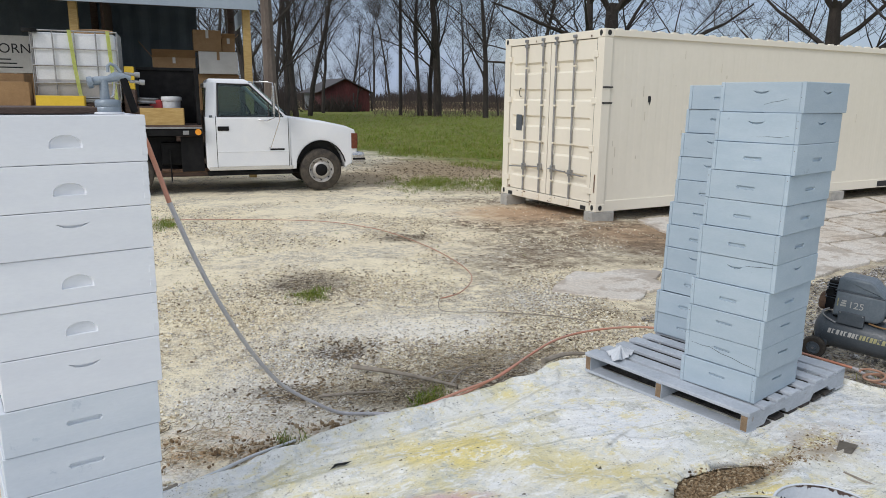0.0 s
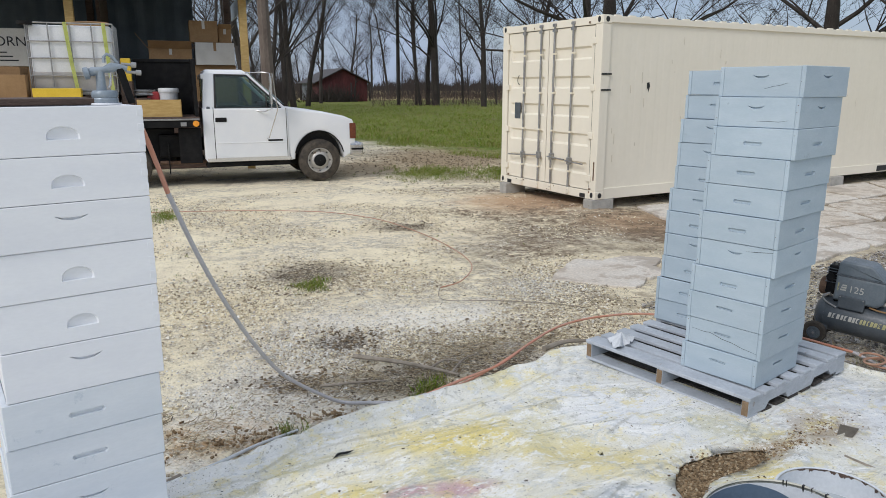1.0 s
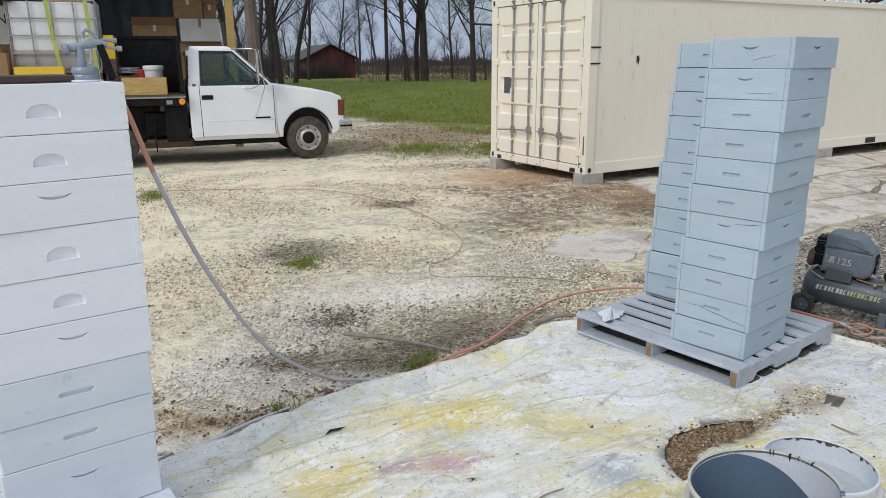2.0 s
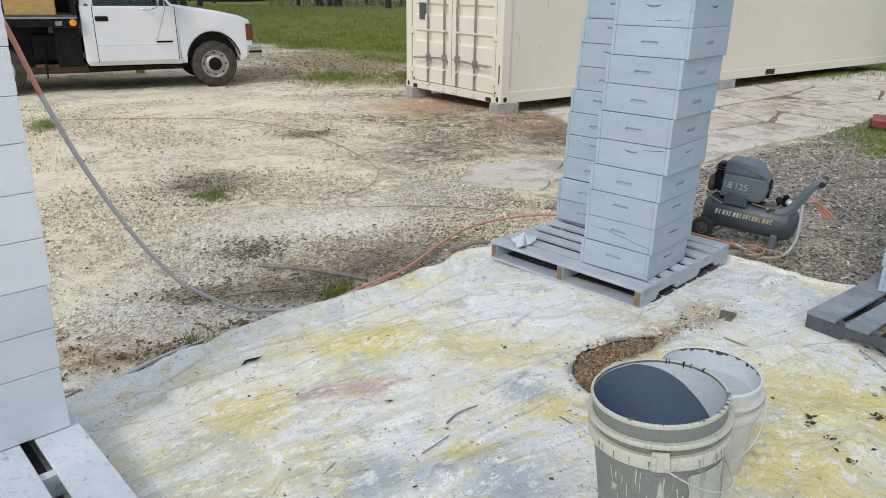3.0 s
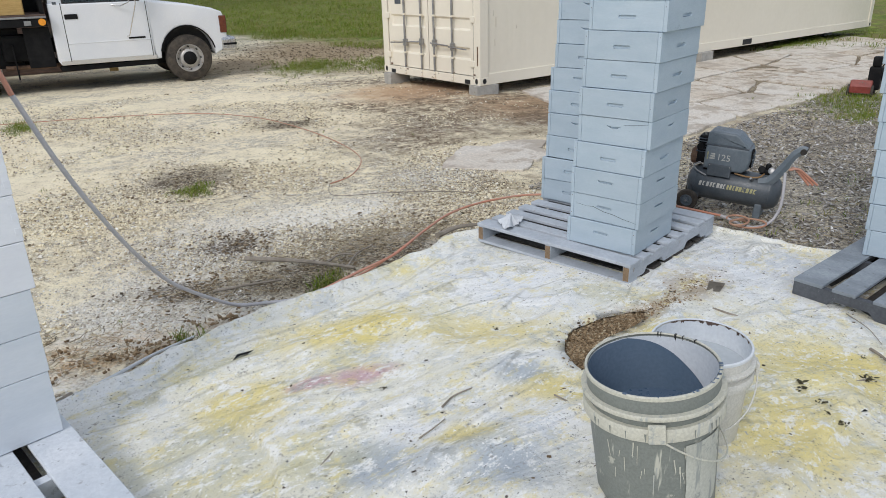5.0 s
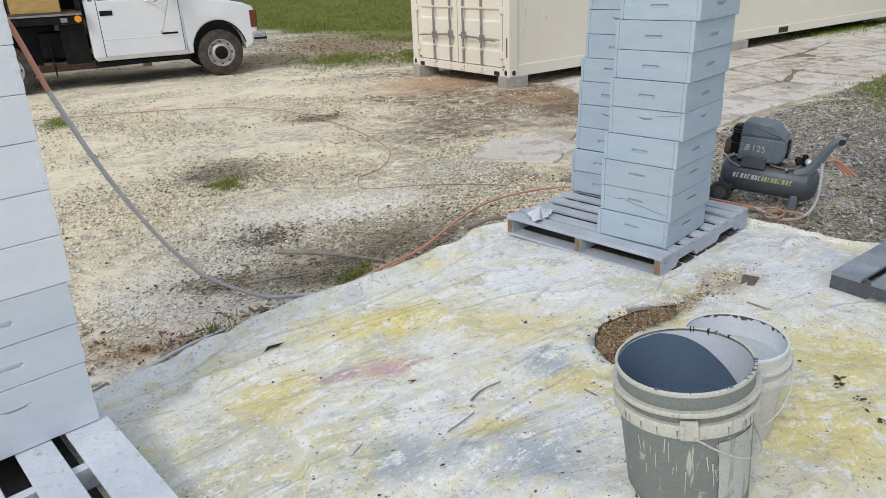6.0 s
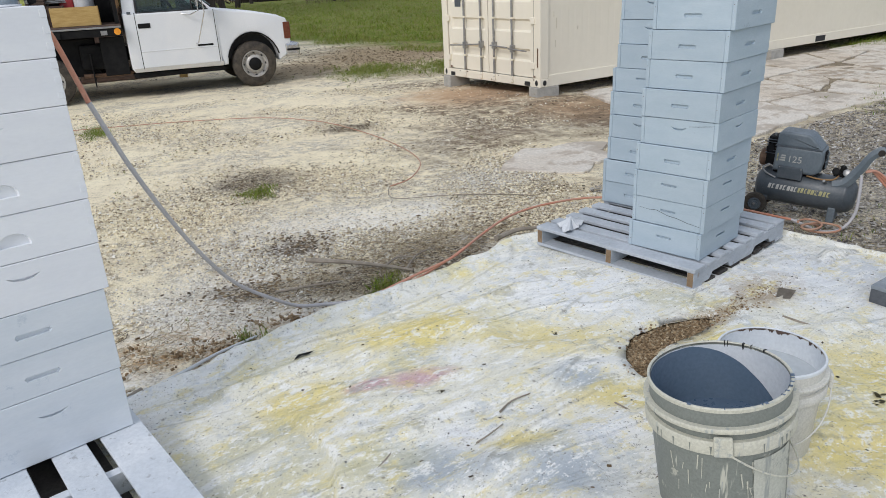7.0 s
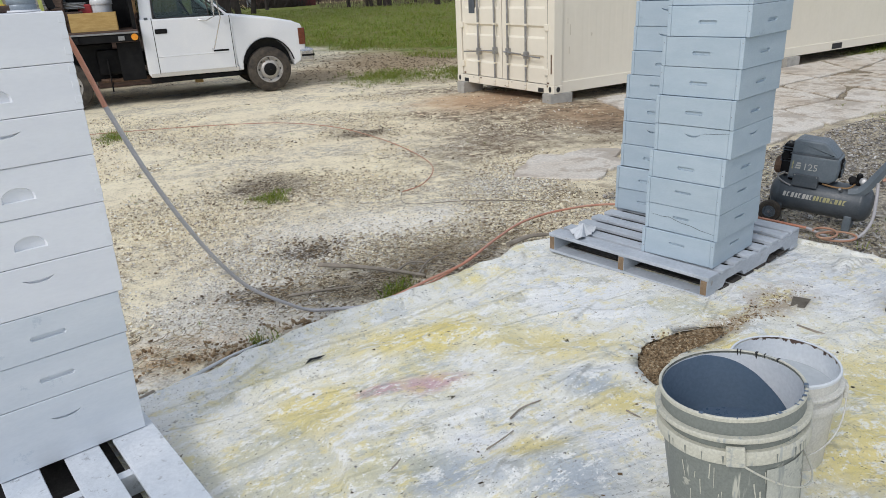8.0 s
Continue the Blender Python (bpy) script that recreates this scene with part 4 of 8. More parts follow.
for a0, wide, deep in ((60, 16, 0.007), (68, 9, 0.016), (79, 7, 0.010), (88, 20, 0.005), (104, 5, 0.012), (113, 11, 0.006), (44, 8, 0.006), (30, 5, 0.014), (20, 7, 0.005), (6, 6, 0.009)):
    b = bmesh.new()
    rr = 0.163 - 0.0160
    hi, lo = [], []
    for k in range(7):
        a = radians(a0 + wide * k / 6)
        top = 0.3705 - 0.003 * crust.random()
        hi.append(b.verts.new((rr * math.cos(a), rr * math.sin(a), top)))
        lo.append(b.verts.new((rr * 0.997 * math.cos(a), rr * 0.997 * math.sin(a), top - 0.0015 - deep * (0.35 + 0.65 * crust.random()) * (0 < k < 6))))
    for k in range(6):
        b.faces.new((hi[k], hi[k + 1], lo[k + 1], lo[k]))
    part("dried_crust", b, M_DARK_WOOD_AND_SHADE, P2, "brown dried crust inside the rim")
lid = thing("plastic_disc", "paint-smeared plastic pail lid lying under the bucket", "lid", (2.515, 1.690, 0.311), 0.3)
lid.rotation_euler = (radians(-3), 0, 0.3)
part("disc", lathe([(0.001, 0.004), (0.15, 0.004), (0.158, 0.012), (0.166, 0.012), (0.168, 0.0), (0.160, -0.004), (0.001, -0.004)], 48, closed=True), M_PAIL_RIM, lid, smooth=True)

# ---------------------------------------------------------------- shipping container
CX, CY, CZ, CL, CW, CH = 7.97, 8.53, 0.178, 13.1, 2.47, 2.59


def build_container():
    c = thing("shipping_container", "cream painted steel shipping container standing on concrete blocks", "shipping container", (CX, CY, CZ), 0.0)
    mat = M_CONT
    # long sides: folded sheet between rails
    def folded(y, sign):
        b = bmesh.new()
        x, prev, step = 0.17, None, 0
        offs = (0.0, 0.0, 0.0014, 0.0014)
        gaps = (0.110, 0.030, 0.100, 0.030)
        xs = []
        while x < CL - 0.17:
            xs.append((x, offs[step % 4]))
            x += gaps[step % 4]
            step += 1
        xs.append((CL - 0.17, 0.0))
        for xx, o in xs:
            col = [b.verts.new((xx, y + sign * o, 0.16)), b.verts.new((xx, y + sign * o, CH - 0.09))]
            if prev:
                b.faces.new((prev[0], col[0], col[1], prev[1]))
            prev = col
        return b
    part("side_wall", folded(0.030, 1), mat, c, "shallow folded steel side with drip stains")
    part("side_wall", folded(CW - 0.030, -1), mat, c)
    for y0 in (0.0, CW - 0.06):
        part("bottom_rail", box((0.17, y0 + 0.012, 0.0), (CL - 0.17, y0 + 0.06, 0.16), 0.006), mat, c)
        part("top_rail", box((0.17, y0, CH - 0.10), (CL - 0.17, y0 + 0.06, CH - 0.012), 0.006), mat, c)
        for k in range(47):
            x = 0.28 + k * 0.27
            part("roof_tab", extrude([(x - 0.07, CH - 0.018), (x + 0.07, CH - 0.018), (x + 0.05, CH + 0.006), (x - 0.05, CH + 0.006)], y0 + 0.004, y0 + 0.05), mat, c)
    part("roof", box((0.02, 0.03, CH - 0.05), (CL - 0.02, CW - 0.03, CH - 0.02), 0.0), mat, c)
    part("underframe", box((0.2, 0.08, 0.05), (CL - 0.2, CW - 0.08, 0.15), 0.0), M_RUST, c, "rust-brown underframe")
    part("end_wall", box((CL - 0.09, 0.15, 0.0), (CL - 0.03, CW - 0.15, CH - 0.03), 0.004), mat, c)
    for x0 in (0.0, CL - 0.17):
        for y0 in (0.0, CW - 0.16):
            part("corner_post", box((x0 + 0.006, y0 + 0.006, 0.118), (x0 + 0.164, y0 + 0.154, CH - 0.118), 0.008), mat, c)
            for z0 in (0.0, CH - 0.118):
                casting = part("corner_casting", box((x0, y0, z0), (x0 + 0.17, y0 + 0.16, z0 + 0.118), 0.012), mat, c)
                yy = y0 - 0.002 if y0 == 0 else y0 + 0.162
                part("casting_hole", extrude([(x0 + 0.085 + 0.035 * math.cos(a), z0 + 0.06 + 0.038 * math.sin(a)) for a in (2 * math.pi * k / 14 for k in range(14))], yy - 0.0015, yy + 0.0015), M_INK, casting)
                if x0 == 0:
                    b = bmesh.new()
                    f = [b.verts.new((-0.002, y0 + 0.08 + 0.030 * math.cos(a), z0 + 0.06 + 0.042 * math.sin(a))) for a in (2 * math.pi * k / 14 for k in range(14))]
                    g = [b.verts.new(v.co + Vector((0.003, 0, 0))) for v in f]
                    b.faces.new(f)
                    for i in range(14):
                        b.faces.new((f[i], f[(i + 1) % 14], g[(i + 1) % 14], g[i]))
                    part("casting_hole", b, M_INK, casting)
    part("door_header", box((0.01, 0.16, CH - 0.12), (0.12, CW - 0.16, CH - 0.012), 0.006), mat, c)
    part("door_sill", box((0.0, 0.16, 0.0), (0.14, CW - 0.16, 0.12), 0.006), mat, c)
    for y in (0.22, CW - 0.34):
        part("fork_slot", box((-0.003, y, 0.008), (0.002, y + 0.12, 0.07), 0.0), M_INK, c)
    for x in (4.9, 7.1):
        part("fork_slot", box((x, 0.009, 0.02), (x + 0.34, 0.0135, 0.125), 0.0), M_INK, c, "dark forklift pocket")
    # two door leaves, each with three sunk bands
    mid = CW / 2
    for lo, hi, hand in ((0.165, mid - 0.006, 0), (mid + 0.006, CW - 0.165, 1)):
        b = bmesh.new()
        profile = [(0.13, 0.0), (0.34, 0.0)]
        zz = 0.34
        for band in range(5):
            profile += [(zz + 0.03, 0.034), (zz + 0.155, 0.034), (zz + 0.185, 0.0), (zz + 0.415, 0.0)]
            zz += 0.415
        profile = [q for q in profile if q[0] < CH - 0.16] + [(CH - 0.13, 0.0)]
        m0, m1 = lo + 0.075, hi - 0.075
        cols = []
        for y, flat in ((lo, True), (m0, True), (m0 + 0.03, False), (m1 - 0.03, False), (m1, True), (hi, True)):
            cols.append([b.verts.new((0.030 + (0 if flat else o), y, zq)) for zq, o in profile])
        for p, q in zip(cols, cols[1:]):
            for i in range(len(profile) - 1):
                b.faces.new((p[i], q[i], q[i + 1], p[i + 1]))
        door = part("door", b, mat, c, "cream double door leaf with sunk bands")
        part("gasket", box((0.024, lo - 0.004, 0.128), (0.036, lo + 0.012, CH - 0.128), 0.0), M_CONT if hand else M_BLACK, door)
        w = hi - lo
        for fr in (0.44, 0.85):
            y = lo + w * (fr if hand == 0 else 1 - fr)
            part("lock_rod", tube([(0.002, y, 0.03), (0.002, y, CH - 0.05)], 0.0165, 10), M_STEEL, door, "grey steel lock rod", smooth=True)
            for z in (0.05, 0.10, CH - 0.15, CH - 0.07):
                part("cam_keeper", box((-0.022, y - 0.034, z - 0.022), (0.028, y + 0.034, z + 0.022), 0.008), M_STEEL if z > 1 else M_CONT, door)
            for z in (0.36, 0.95, 1.52, 2.1):
                part("rod_bracket", box((-0.017, y - 0.030, z - 0.014), (0.029, y + 0.030, z + 0.014), 0.005), mat, door)
            hz = 0.52 if fr == 0.44 else 0.55
            part("door_handle", tube([(-0.020, y, hz), (-0.032, y + 0.05, hz - 0.004), (-0.030, y - 0.36 * (1 if hand == 0 else -1), hz - 0.02)], 0.011, 8), M_STEEL, door, smooth=True)
            part("handle_catch", box((-0.030, y - 0.05, hz - 0.055), (0.028, y + 0.02, hz + 0.05), 0.01), M_STEEL, door)
        yh = lo if hand == 0 else hi
        for z in (0.30, 0.92, 1.60, 2.25):
            part("hinge", box((-0.006, yh - 0.05, z - 0.045), (0.032, yh + 0.05, z + 0.045), 0.008), mat, door)
    part("data_plate", box((0.0245, CW - 0.52, 1.10), (0.0285, CW - 0.36, 1.36), 0.001), M_COMP, c, "dark metal data plate")
    for z in (1.78, 1.56):
        part("scuff_mark", box((0.02, -0.0035, z), (0.20, 0.0065, z + 0.022), 0.0), M_INK, c)
    part("scuff_mark", box((0.003, 0.05, 0.28), (0.0055, 0.075, 0.55), 0.0), M_RUST, c)
    b = bmesh.new()
    b.faces.new([b.verts.new((0.95 + x, 0.0285, 1.62 + z)) for x, z in ((-0.03, 0.05), (0.02, 0.06), (0.035, 0.0), (0.01, -0.09), (-0.005, -0.02), (-0.025, -0.06))])
    part("tear_hole", b, M_INK, c, "small black tear in the steel")
    ringmark = [(0.0285, CW - 0.47 + 0.05 * math.cos(a), 1.72 + 0.07 * math.sin(a)) for a in (radians(-100 + 20 * k) for k in range(11))]
    part("scuff_mark", tube(ringmark, 0.006, 6), M_INK, c)
    wear = random.Random(8)
    for k in range(26):
        x, z, w, hgt = wear.uniform(0.2, 6.5), wear.uniform(0.25, 2.3), wear.uniform(0.006, 0.02), wear.uniform(0.02, 0.16)
        part("drip_mark", box((x, 0.0275, z), (x + w, 0.0292, z + hgt), 0.0), M_DRIP, c)
    for k in range(14):
        y, z = wear.uniform(0.05, CW - 0.05), wear.choice((0.02, 0.09, 0.14, CH - 0.1))
        part("rust_chip", box((-0.0025, y, z), (0.0, y + wear.uniform(0.01, 0.05), z + wear.uniform(0.008, 0.03)), 0.0), M_RUST, c)
    return c


build_container()
for k, (x, y, s) in enumerate(((CX + 0.16, CY + 0.10, (0.40, 0.20)), (CX + 0.12, CY + CW - 0.2, (0.40, 0.2)), (CX + 5.75, CY + 0.05, (0.44, 0.22)), (CX + CL - 0.8, CY + 0.75, (0.4, 0.2)), (CX + CL - 0.8, CY + CW - 0.75, (0.4, 0.2)))):
    ob = part("concrete_block", box((-s[0] / 2, -s[1] / 2, -0.03), (s[0] / 2, s[1] / 2, CZ - 0.001), 0.008), M_BLOCK, None)
    ob.location, ob.rotation_euler = (x, y, 0), (0, 0, 0.06 * (k % 3 - 1))
    tagged(ob, "grey concrete block under the shipping container", "concrete block", "container blocks")

# ---------------------------------------------------------------- truck
TRUCK_AT, TRUCK_YAW = (5.70, 13.9, 0.0), math.atan2(-0.149, 0.989)


def text_mesh(body, size, depth=0.002):
    cu = bpy.data.curves.new("text", "FONT")
    cu.body, cu.size, cu.extrude, cu.align_x = body, size, depth, "CENTER"
    ob = new("text", cu)
    me = bpy.data.meshes.new_from_object(ob.evaluated_get(bpy.context.evaluated_depsgraph_get()))
    bpy.data.objects.remove(ob)
    b = bmesh.new()
    b.from_mesh(me)
    bpy.data.meshes.remove(me)
    return b


def wheel(parent, x, y, z, r, width, side):
    w = new("wheel")
    w.parent, w.location = parent, (x, y, z)
    turn = Matrix.Rotation(radians(90) * side, 4, "X")
    part("tyre", lathe([(r * 0.60, -width / 2), (r * 0.90, -width / 2), (r * 0.975, -width * 0.40), (r, -width * 0.2), (r, width * 0.2), (r * 0.975, width * 0.40), (r * 0.90, width / 2), (r * 0.60, width / 2), (r * 0.585, 0)], 44, closed=True), M_RUBBER, w, "dusty black tyre", True, turn)
    part("rim", lathe([(r * 0.60, width * 0.47), (r * 0.565, width * 0.48), (r * 0.54, width * 0.30), (r * 0.46, width * 0.22), (r * 0.36, width * 0.42), (r * 0.30, width * 0.46), (0.004, width * 0.46)], 40, closed=True), M_RIM, w, "dull rust-stained steel rim", True, turn)
    part("hub_cap", lathe([(r * 0.29, width * 0.455), (r * 0.28, width * 0.56), (r * 0.17, width * 0.64), (0.003, width * 0.69)], 24, closed=True), M_BLACK, w, "black hub", True, turn)
    for k in range(8):
        a = 2 * math.pi * k / 8
        b = extrude([(r * (0.50 + 0.034 * math.cos(t)) * 1, r * 0.055 * math.sin(t)) for t in (2 * math.pi * i / 10 for i in range(10))], -0.004, 0.004)
        m = Matrix.Rotation(a, 4, "Y") @ Matrix.Translation((0, side * -width * 0.27, 0))
        part("rim_slot", b, M_INK, w, matrix=Matrix.Translation((0, 0, 0)) @ m)
    return w


def build_truck():
    t = thing("flatbed_truck", "white single-cab flatbed truck with muddy lower edges, parked by the shed", "truck", TRUCK_AT, TRUCK_YAW)
    W = 1.93
    arch = [(0.475 * math.cos(a), 0.43 + 0.53 * math.sin(a)) for a in (math.pi * (1 - k / 14) for k in range(15))]
    outline = [(-0.56, 0.42)] + [(x, z) for x, z in arch] + [(0.60, 0.50), (0.70, 0.56), (0.715, 0.80), (0.71, 1.05), (0.66, 1.17), (0.52, 1.225), (0.1, 1.31), (-0.62, 1.405), (-0.63, 0.98)]
    part("fender", extrude(outline, 0.02, W - 0.02, 0.035, seg=3), M_TRUCK, t, smooth=True)
    part("hood", extrude([(0.64, 1.17), (0.52, 1.235), (0.1, 1.325), (-0.66, 1.43), (-0.66, 1.38), (0.1, 1.27), (0.6, 1.14)], 0.10, W - 0.10, 0.03, seg=2), M_TRUCK, t, smooth=True)
    # cab shell: a lower body and a narrowing greenhouse
    part("cab", extrude([(-2.12, 0.50), (-2.08, 0.44), (-0.58, 0.42), (-0.58, 1.41), (-2.12, 1.41)], 0.0, W, 0.03, seg=3), M_TRUCK, t, smooth=True)
    def y_at(z):
        return 0.03 + 0.14 * (z - 1.40) / 0.70

    def front_at(z):
        return -0.60 - 0.73 * (z - 1.40) / 0.70

    def rear_at(z):
        return -2.11 + 0.06 * (z - 1.40) / 0.70

    def hexa(low, high, bevel):
        b = bmesh.new()
        v0, v1 = [b.verts.new(p) for p in low], [b.verts.new(p) for p in high]
        b.faces.new(v0[::-1])
        b.faces.new(v1)
        for k in range(4):
            b.faces.new((v0[k], v0[(k + 1) % 4], v1[(k + 1) % 4], v1[k]))
        bmesh.ops.recalc_face_normals(b, faces=b.faces)
        bmesh.ops.bevel(b, geom=b.edges[:], offset=bevel, segments=3, profile=0.5, affect="EDGES")
        return b

    def pillar(xa, xb, za, ta, tb, zb, far, bevel=0.012, deep=0.06):
        """A post in the leaning side of the cab, from xa..xb at za up to ta..tb at zb."""
        rows = []
        for x0, x1, z in ((xa, xb, za), (ta, tb, zb)):
            y0, y1 = y_at(z), y_at(z) + deep
            if far:
                y0, y1 = W - y0, W - y1
            rows.append([(x0, y0, z), (x1, y0, z), (x1, y1, z), (x0, y1, z)])
        return hexa(rows[0], rows[1], bevel)

    za, zb = 2.00, 2.10
    roof_low = [(rear_at(za), y_at(za), za), (front_at(za) + 0.02, y_at(za), za), (front_at(za) + 0.02, W - y_at(za), za), (rear_at(za), W - y_at(za), za)]
    roof_top = [(rear_at(zb) + 0.02, y_at(zb) + 0.03, zb), (front_at(zb) - 0.04, y_at(zb) + 0.03, zb), (front_at(zb) - 0.04, W - y_at(zb) - 0.03, zb), (rear_at(zb) + 0.02, W - y_at(zb) - 0.03, zb)]
    part("cab_roof", hexa(roof_low, roof_top, 0.035), M_TRUCK, t, smooth=True)
    part("roof_lining", box((-1.98, 0.22, 1.975), (-1.30, W - 0.22, 1.998), 0.004), M_SEAT, t, "grey headlining")
    for far in (False, True):
        part("front_pillar", pillar(-0.70, -0.60, 1.39, front_at(2.04) - 0.10, front_at(2.04), 2.04, far), M_TRUCK, t, smooth=True)
        part("rear_pillar", pillar(-2.11, -1.90, 1.39, -2.055, -1.865, 2.04, far), M_TRUCK, t, smooth=True)
    for z0, z1 in ((1.40, 1.52), (1.93, 2.02)):
        part("rear_panel", box((-2.10, 0.10, z0), (-2.05, W - 0.10, z1), 0.01), M_TRUCK, t)
    part("cab_floor", box((-2.04, 0.08, 1.412), (-0.68, W - 0.08, 1.42), 0.0), M_BLACK, t, "dark cab interior")
    seat = part("bench_seat", box((-2.00, 0.14, 1.40), (-1.84, W - 0.14, 1.70), 0.05, seg=4), M_SEAT, t, "grey cloth bench seat", True)
    for y in (0.45, W - 0.45):
        part("headrest", box((-1.97, y - 0.13, 1.69), (-1.87, y + 0.13, 1.86), 0.04, seg=3), M_SEAT, seat, smooth=True)
    part("dashboard", box((-0.98, 0.10, 1.40), (-0.68, W - 0.10, 1.50), 0.03, seg=3), M_BLACK, t, smooth=True)
    ring = [(0.19 * math.cos(a), 0.19 * math.sin(a), 0.0) for a in (2 * math.pi * k / 28 for k in range(29))]
    wheel_at = Matrix.Translation((-1.22, W - 0.48, 1.52)) @ Matrix.Rotation(radians(62), 4, "Y")
    steer = part("steering_wheel", tube(ring, 0.015, 8), M_BLACK, t, "black steering wheel", True, wheel_at)
    for a in (0.3, math.pi - 0.3, -math.pi / 2):
        part("spoke", tube([(0, 0, 0.01), (0.185 * math.cos(a), 0.185 * math.sin(a), 0)], 0.011, 6), M_BLACK, steer)
    part("inner_mirror", box((-1.16, W / 2 - 0.12, 1.86), (-1.14, W / 2 + 0.12, 1.93), 0.008), M_BLACK, t)

    def side_pane(name, pts, mat, off, thick, parent, label=""):
        """A pane on the leaning side of the cab; pts in x and z."""
        bb = bmesh.new()
        rows = []
        for o in (off, off - thick):
            rows.append([bb.verts.new((x, 0.03 + 0.14 * (z - 1.40) / 0.70 - o, z)) for x, z in pts])
        bb.faces.new(rows[0])
        bb.faces.new(rows[1][::-1])
        for i in range(len(pts)):
            j = (i + 1) % len(pts)
            bb.faces.new((rows[0][i], rows[0][j], rows[1][j], rows[1][i]))
        return part(name, bb, mat, parent, label)

    door = part("door", box((-1.92, -0.008, 0.50), (-0.62, 0.03, 1.395), 0.012), M_TRUCK, t, "white cab door")
    seal = [(-1.885, 1.405), (-0.70, 1.405), (-0.745, 1.46), (-1.30, 1.995), (-1.855, 2.01), (-1.885, 1.405)]
    for far in (False, True):
        part("window_seal", tube([(x, (W - y_at(z) + 0.006) if far else y_at(z) - 0.006, z) for x, z in seal], 0.016, 8), M_INK, door if not far else t, "black window seal", True)
    part("window_divider", tube([(-0.965, y_at(1.41) - 0.004, 1.41), (-0.965, y_at(1.68) - 0.004, 1.68)], 0.012, 8), M_INK, door)
    side_pane("door_window", [(-1.875, 1.415), (-0.98, 1.415), (-0.98, 1.70), (-1.31, 1.99), (-1.85, 2.005)], M_CAB_GLASS, 0.002, 0.005, door, "green tinted glass").visible_shadow = False
    side_pane("vent_window", [(-0.95, 1.415), (-0.72, 1.415), (-0.76, 1.48), (-0.95, 1.665)], M_CAB_GLASS, 0.002, 0.005, door).visible_shadow = False
    far_pane = part("far_window", hexa([(-1.87, W - y_at(1.41) - 0.002, 1.41), (-0.72, W - y_at(1.41) - 0.002, 1.41), (-0.72, W - y_at(1.41) - 0.008, 1.41), (-1.87, W - y_at(1.41) - 0.008, 1.41)], [(-1.85, W - y_at(1.99) - 0.002, 1.99), (-1.30, W - y_at(1.99) - 0.002, 1.99), (-1.30, W - y_at(1.99) - 0.008, 1.99), (-1.85, W - y_at(1.99) - 0.008, 1.99)], 0.001), M_CAB_GLASS, t)
    far_pane.visible_shadow = False
    part("door_handle", box((-1.90, -0.022, 1.16), (-1.70, 0.0, 1.24), 0.012), M_BLACK, door, "black door handle")
    part("belt_crease", box((-1.92, -0.014, 0.765), (-0.62, 0.0, 0.785), 0.006), M_TRUCK, door)
    part("badge", box((-0.97, -0.016, 0.795), (-0.70, -0.006, 0.825), 0.003), M_BLACK, door)
    part("door_seam", box((-1.932, -0.004, 0.48), (-1.922, 0.01, 1.42), 0.0), M_INK, t)
    part("door_seam", box((-0.622, -0.004, 0.48), (-0.612, 0.03, 1.40), 0.0), M_INK, t)
    part("rocker_dirt", box((-2.08, -0.004, 0.43), (-0.56, 0.03, 0.50), 0.01), M_CARD_PALE, t, "muddy rocker panel")
    part("data_badge", box((-2.04, -0.004, 1.40), (-1.98, 0.008, 1.44), 0.003), M_COMP, t)
    b = bmesh.new()
    f = [(-0.655, 0.14, 1.44), (-0.655, W - 0.14, 1.44), (-1.30, W - 0.23, 2.04), (-1.30, 0.23, 2.04)]
    b.faces.new([b.verts.new(Vector(p) + Vector((0.035, 0, 0.03))) for p in f])
    bmesh.ops.solidify(b, geom=b.faces[:], thickness=0.006)
    part("windscreen", b, M_CAB_GLASS, t, "tinted windscreen").visible_shadow = False
    part("wiper", tube([(-0.62, 0.22, 1.455), (-0.70, 0.6, 1.54)], 0.010, 6), M_BLACK, t)
    part("rear_window", box((-2.115, 0.42, 1.52), (-2.085, W - 0.42, 1.93), 0.01), M_CAB_GLASS, t).visible_shadow = False
    part("grille", box((0.685, 0.30, 0.72), (0.735, W - 0.30, 1.10), 0.012), M_BLACK, t)
    for y0 in (0.045, W - 0.30):
        part("headlight", box((0.66, y0 + 0.02, 0.86), (0.745, y0 + 0.25, 1.06), 0.02), M_GLASS, t)
    for y0 in (0.0, W - 0.05):
        part("turn_lamp", box((0.60, y0 + 0.002, 0.80), (0.722, y0 + 0.048, 1.10), 0.012), M_TAIL, t, "red-amber corner lamp")
    part("bumper", box((0.60, -0.02, 0.48), (0.86, W + 0.02, 0.72), 0.045, seg=3), M_CHROME, t, "dented chrome bumper")
    part("bumper_strip", box((0.62, -0.026, 0.58), (0.866, W + 0.026, 0.62), 0.01), M_BLACK, t)
    part("arch_lip", tube([(x * 1.01, 0.018, z) for x, z in arch[1:-1]], 0.012, 6), M_BLACK, t, "black wheel arch lip", True)
    part("wheel_well", box((-0.50, 0.30, 0.50), (0.52, W - 0.30, 1.0), 0.0), M_INK, t)
    # mirror on its tube bracket
    mir = part("mirror", box((-0.93, -0.32, 1.48), (-0.89, -0.14, 1.98), 0.015), M_CHROME, t, "tall chrome mirror on a tube bracket")
    part("mirror_bracket", tube([(-1.30, 0.10, 2.04), (-1.02, -0.20, 2.05), (-0.91, -0.23, 2.03), (-0.90, -0.23, 1.40), (-1.02, -0.10, 1.34), (-1.16, 0.0, 1.36)], 0.011, 6), M_CHROME, mir, smooth=True)
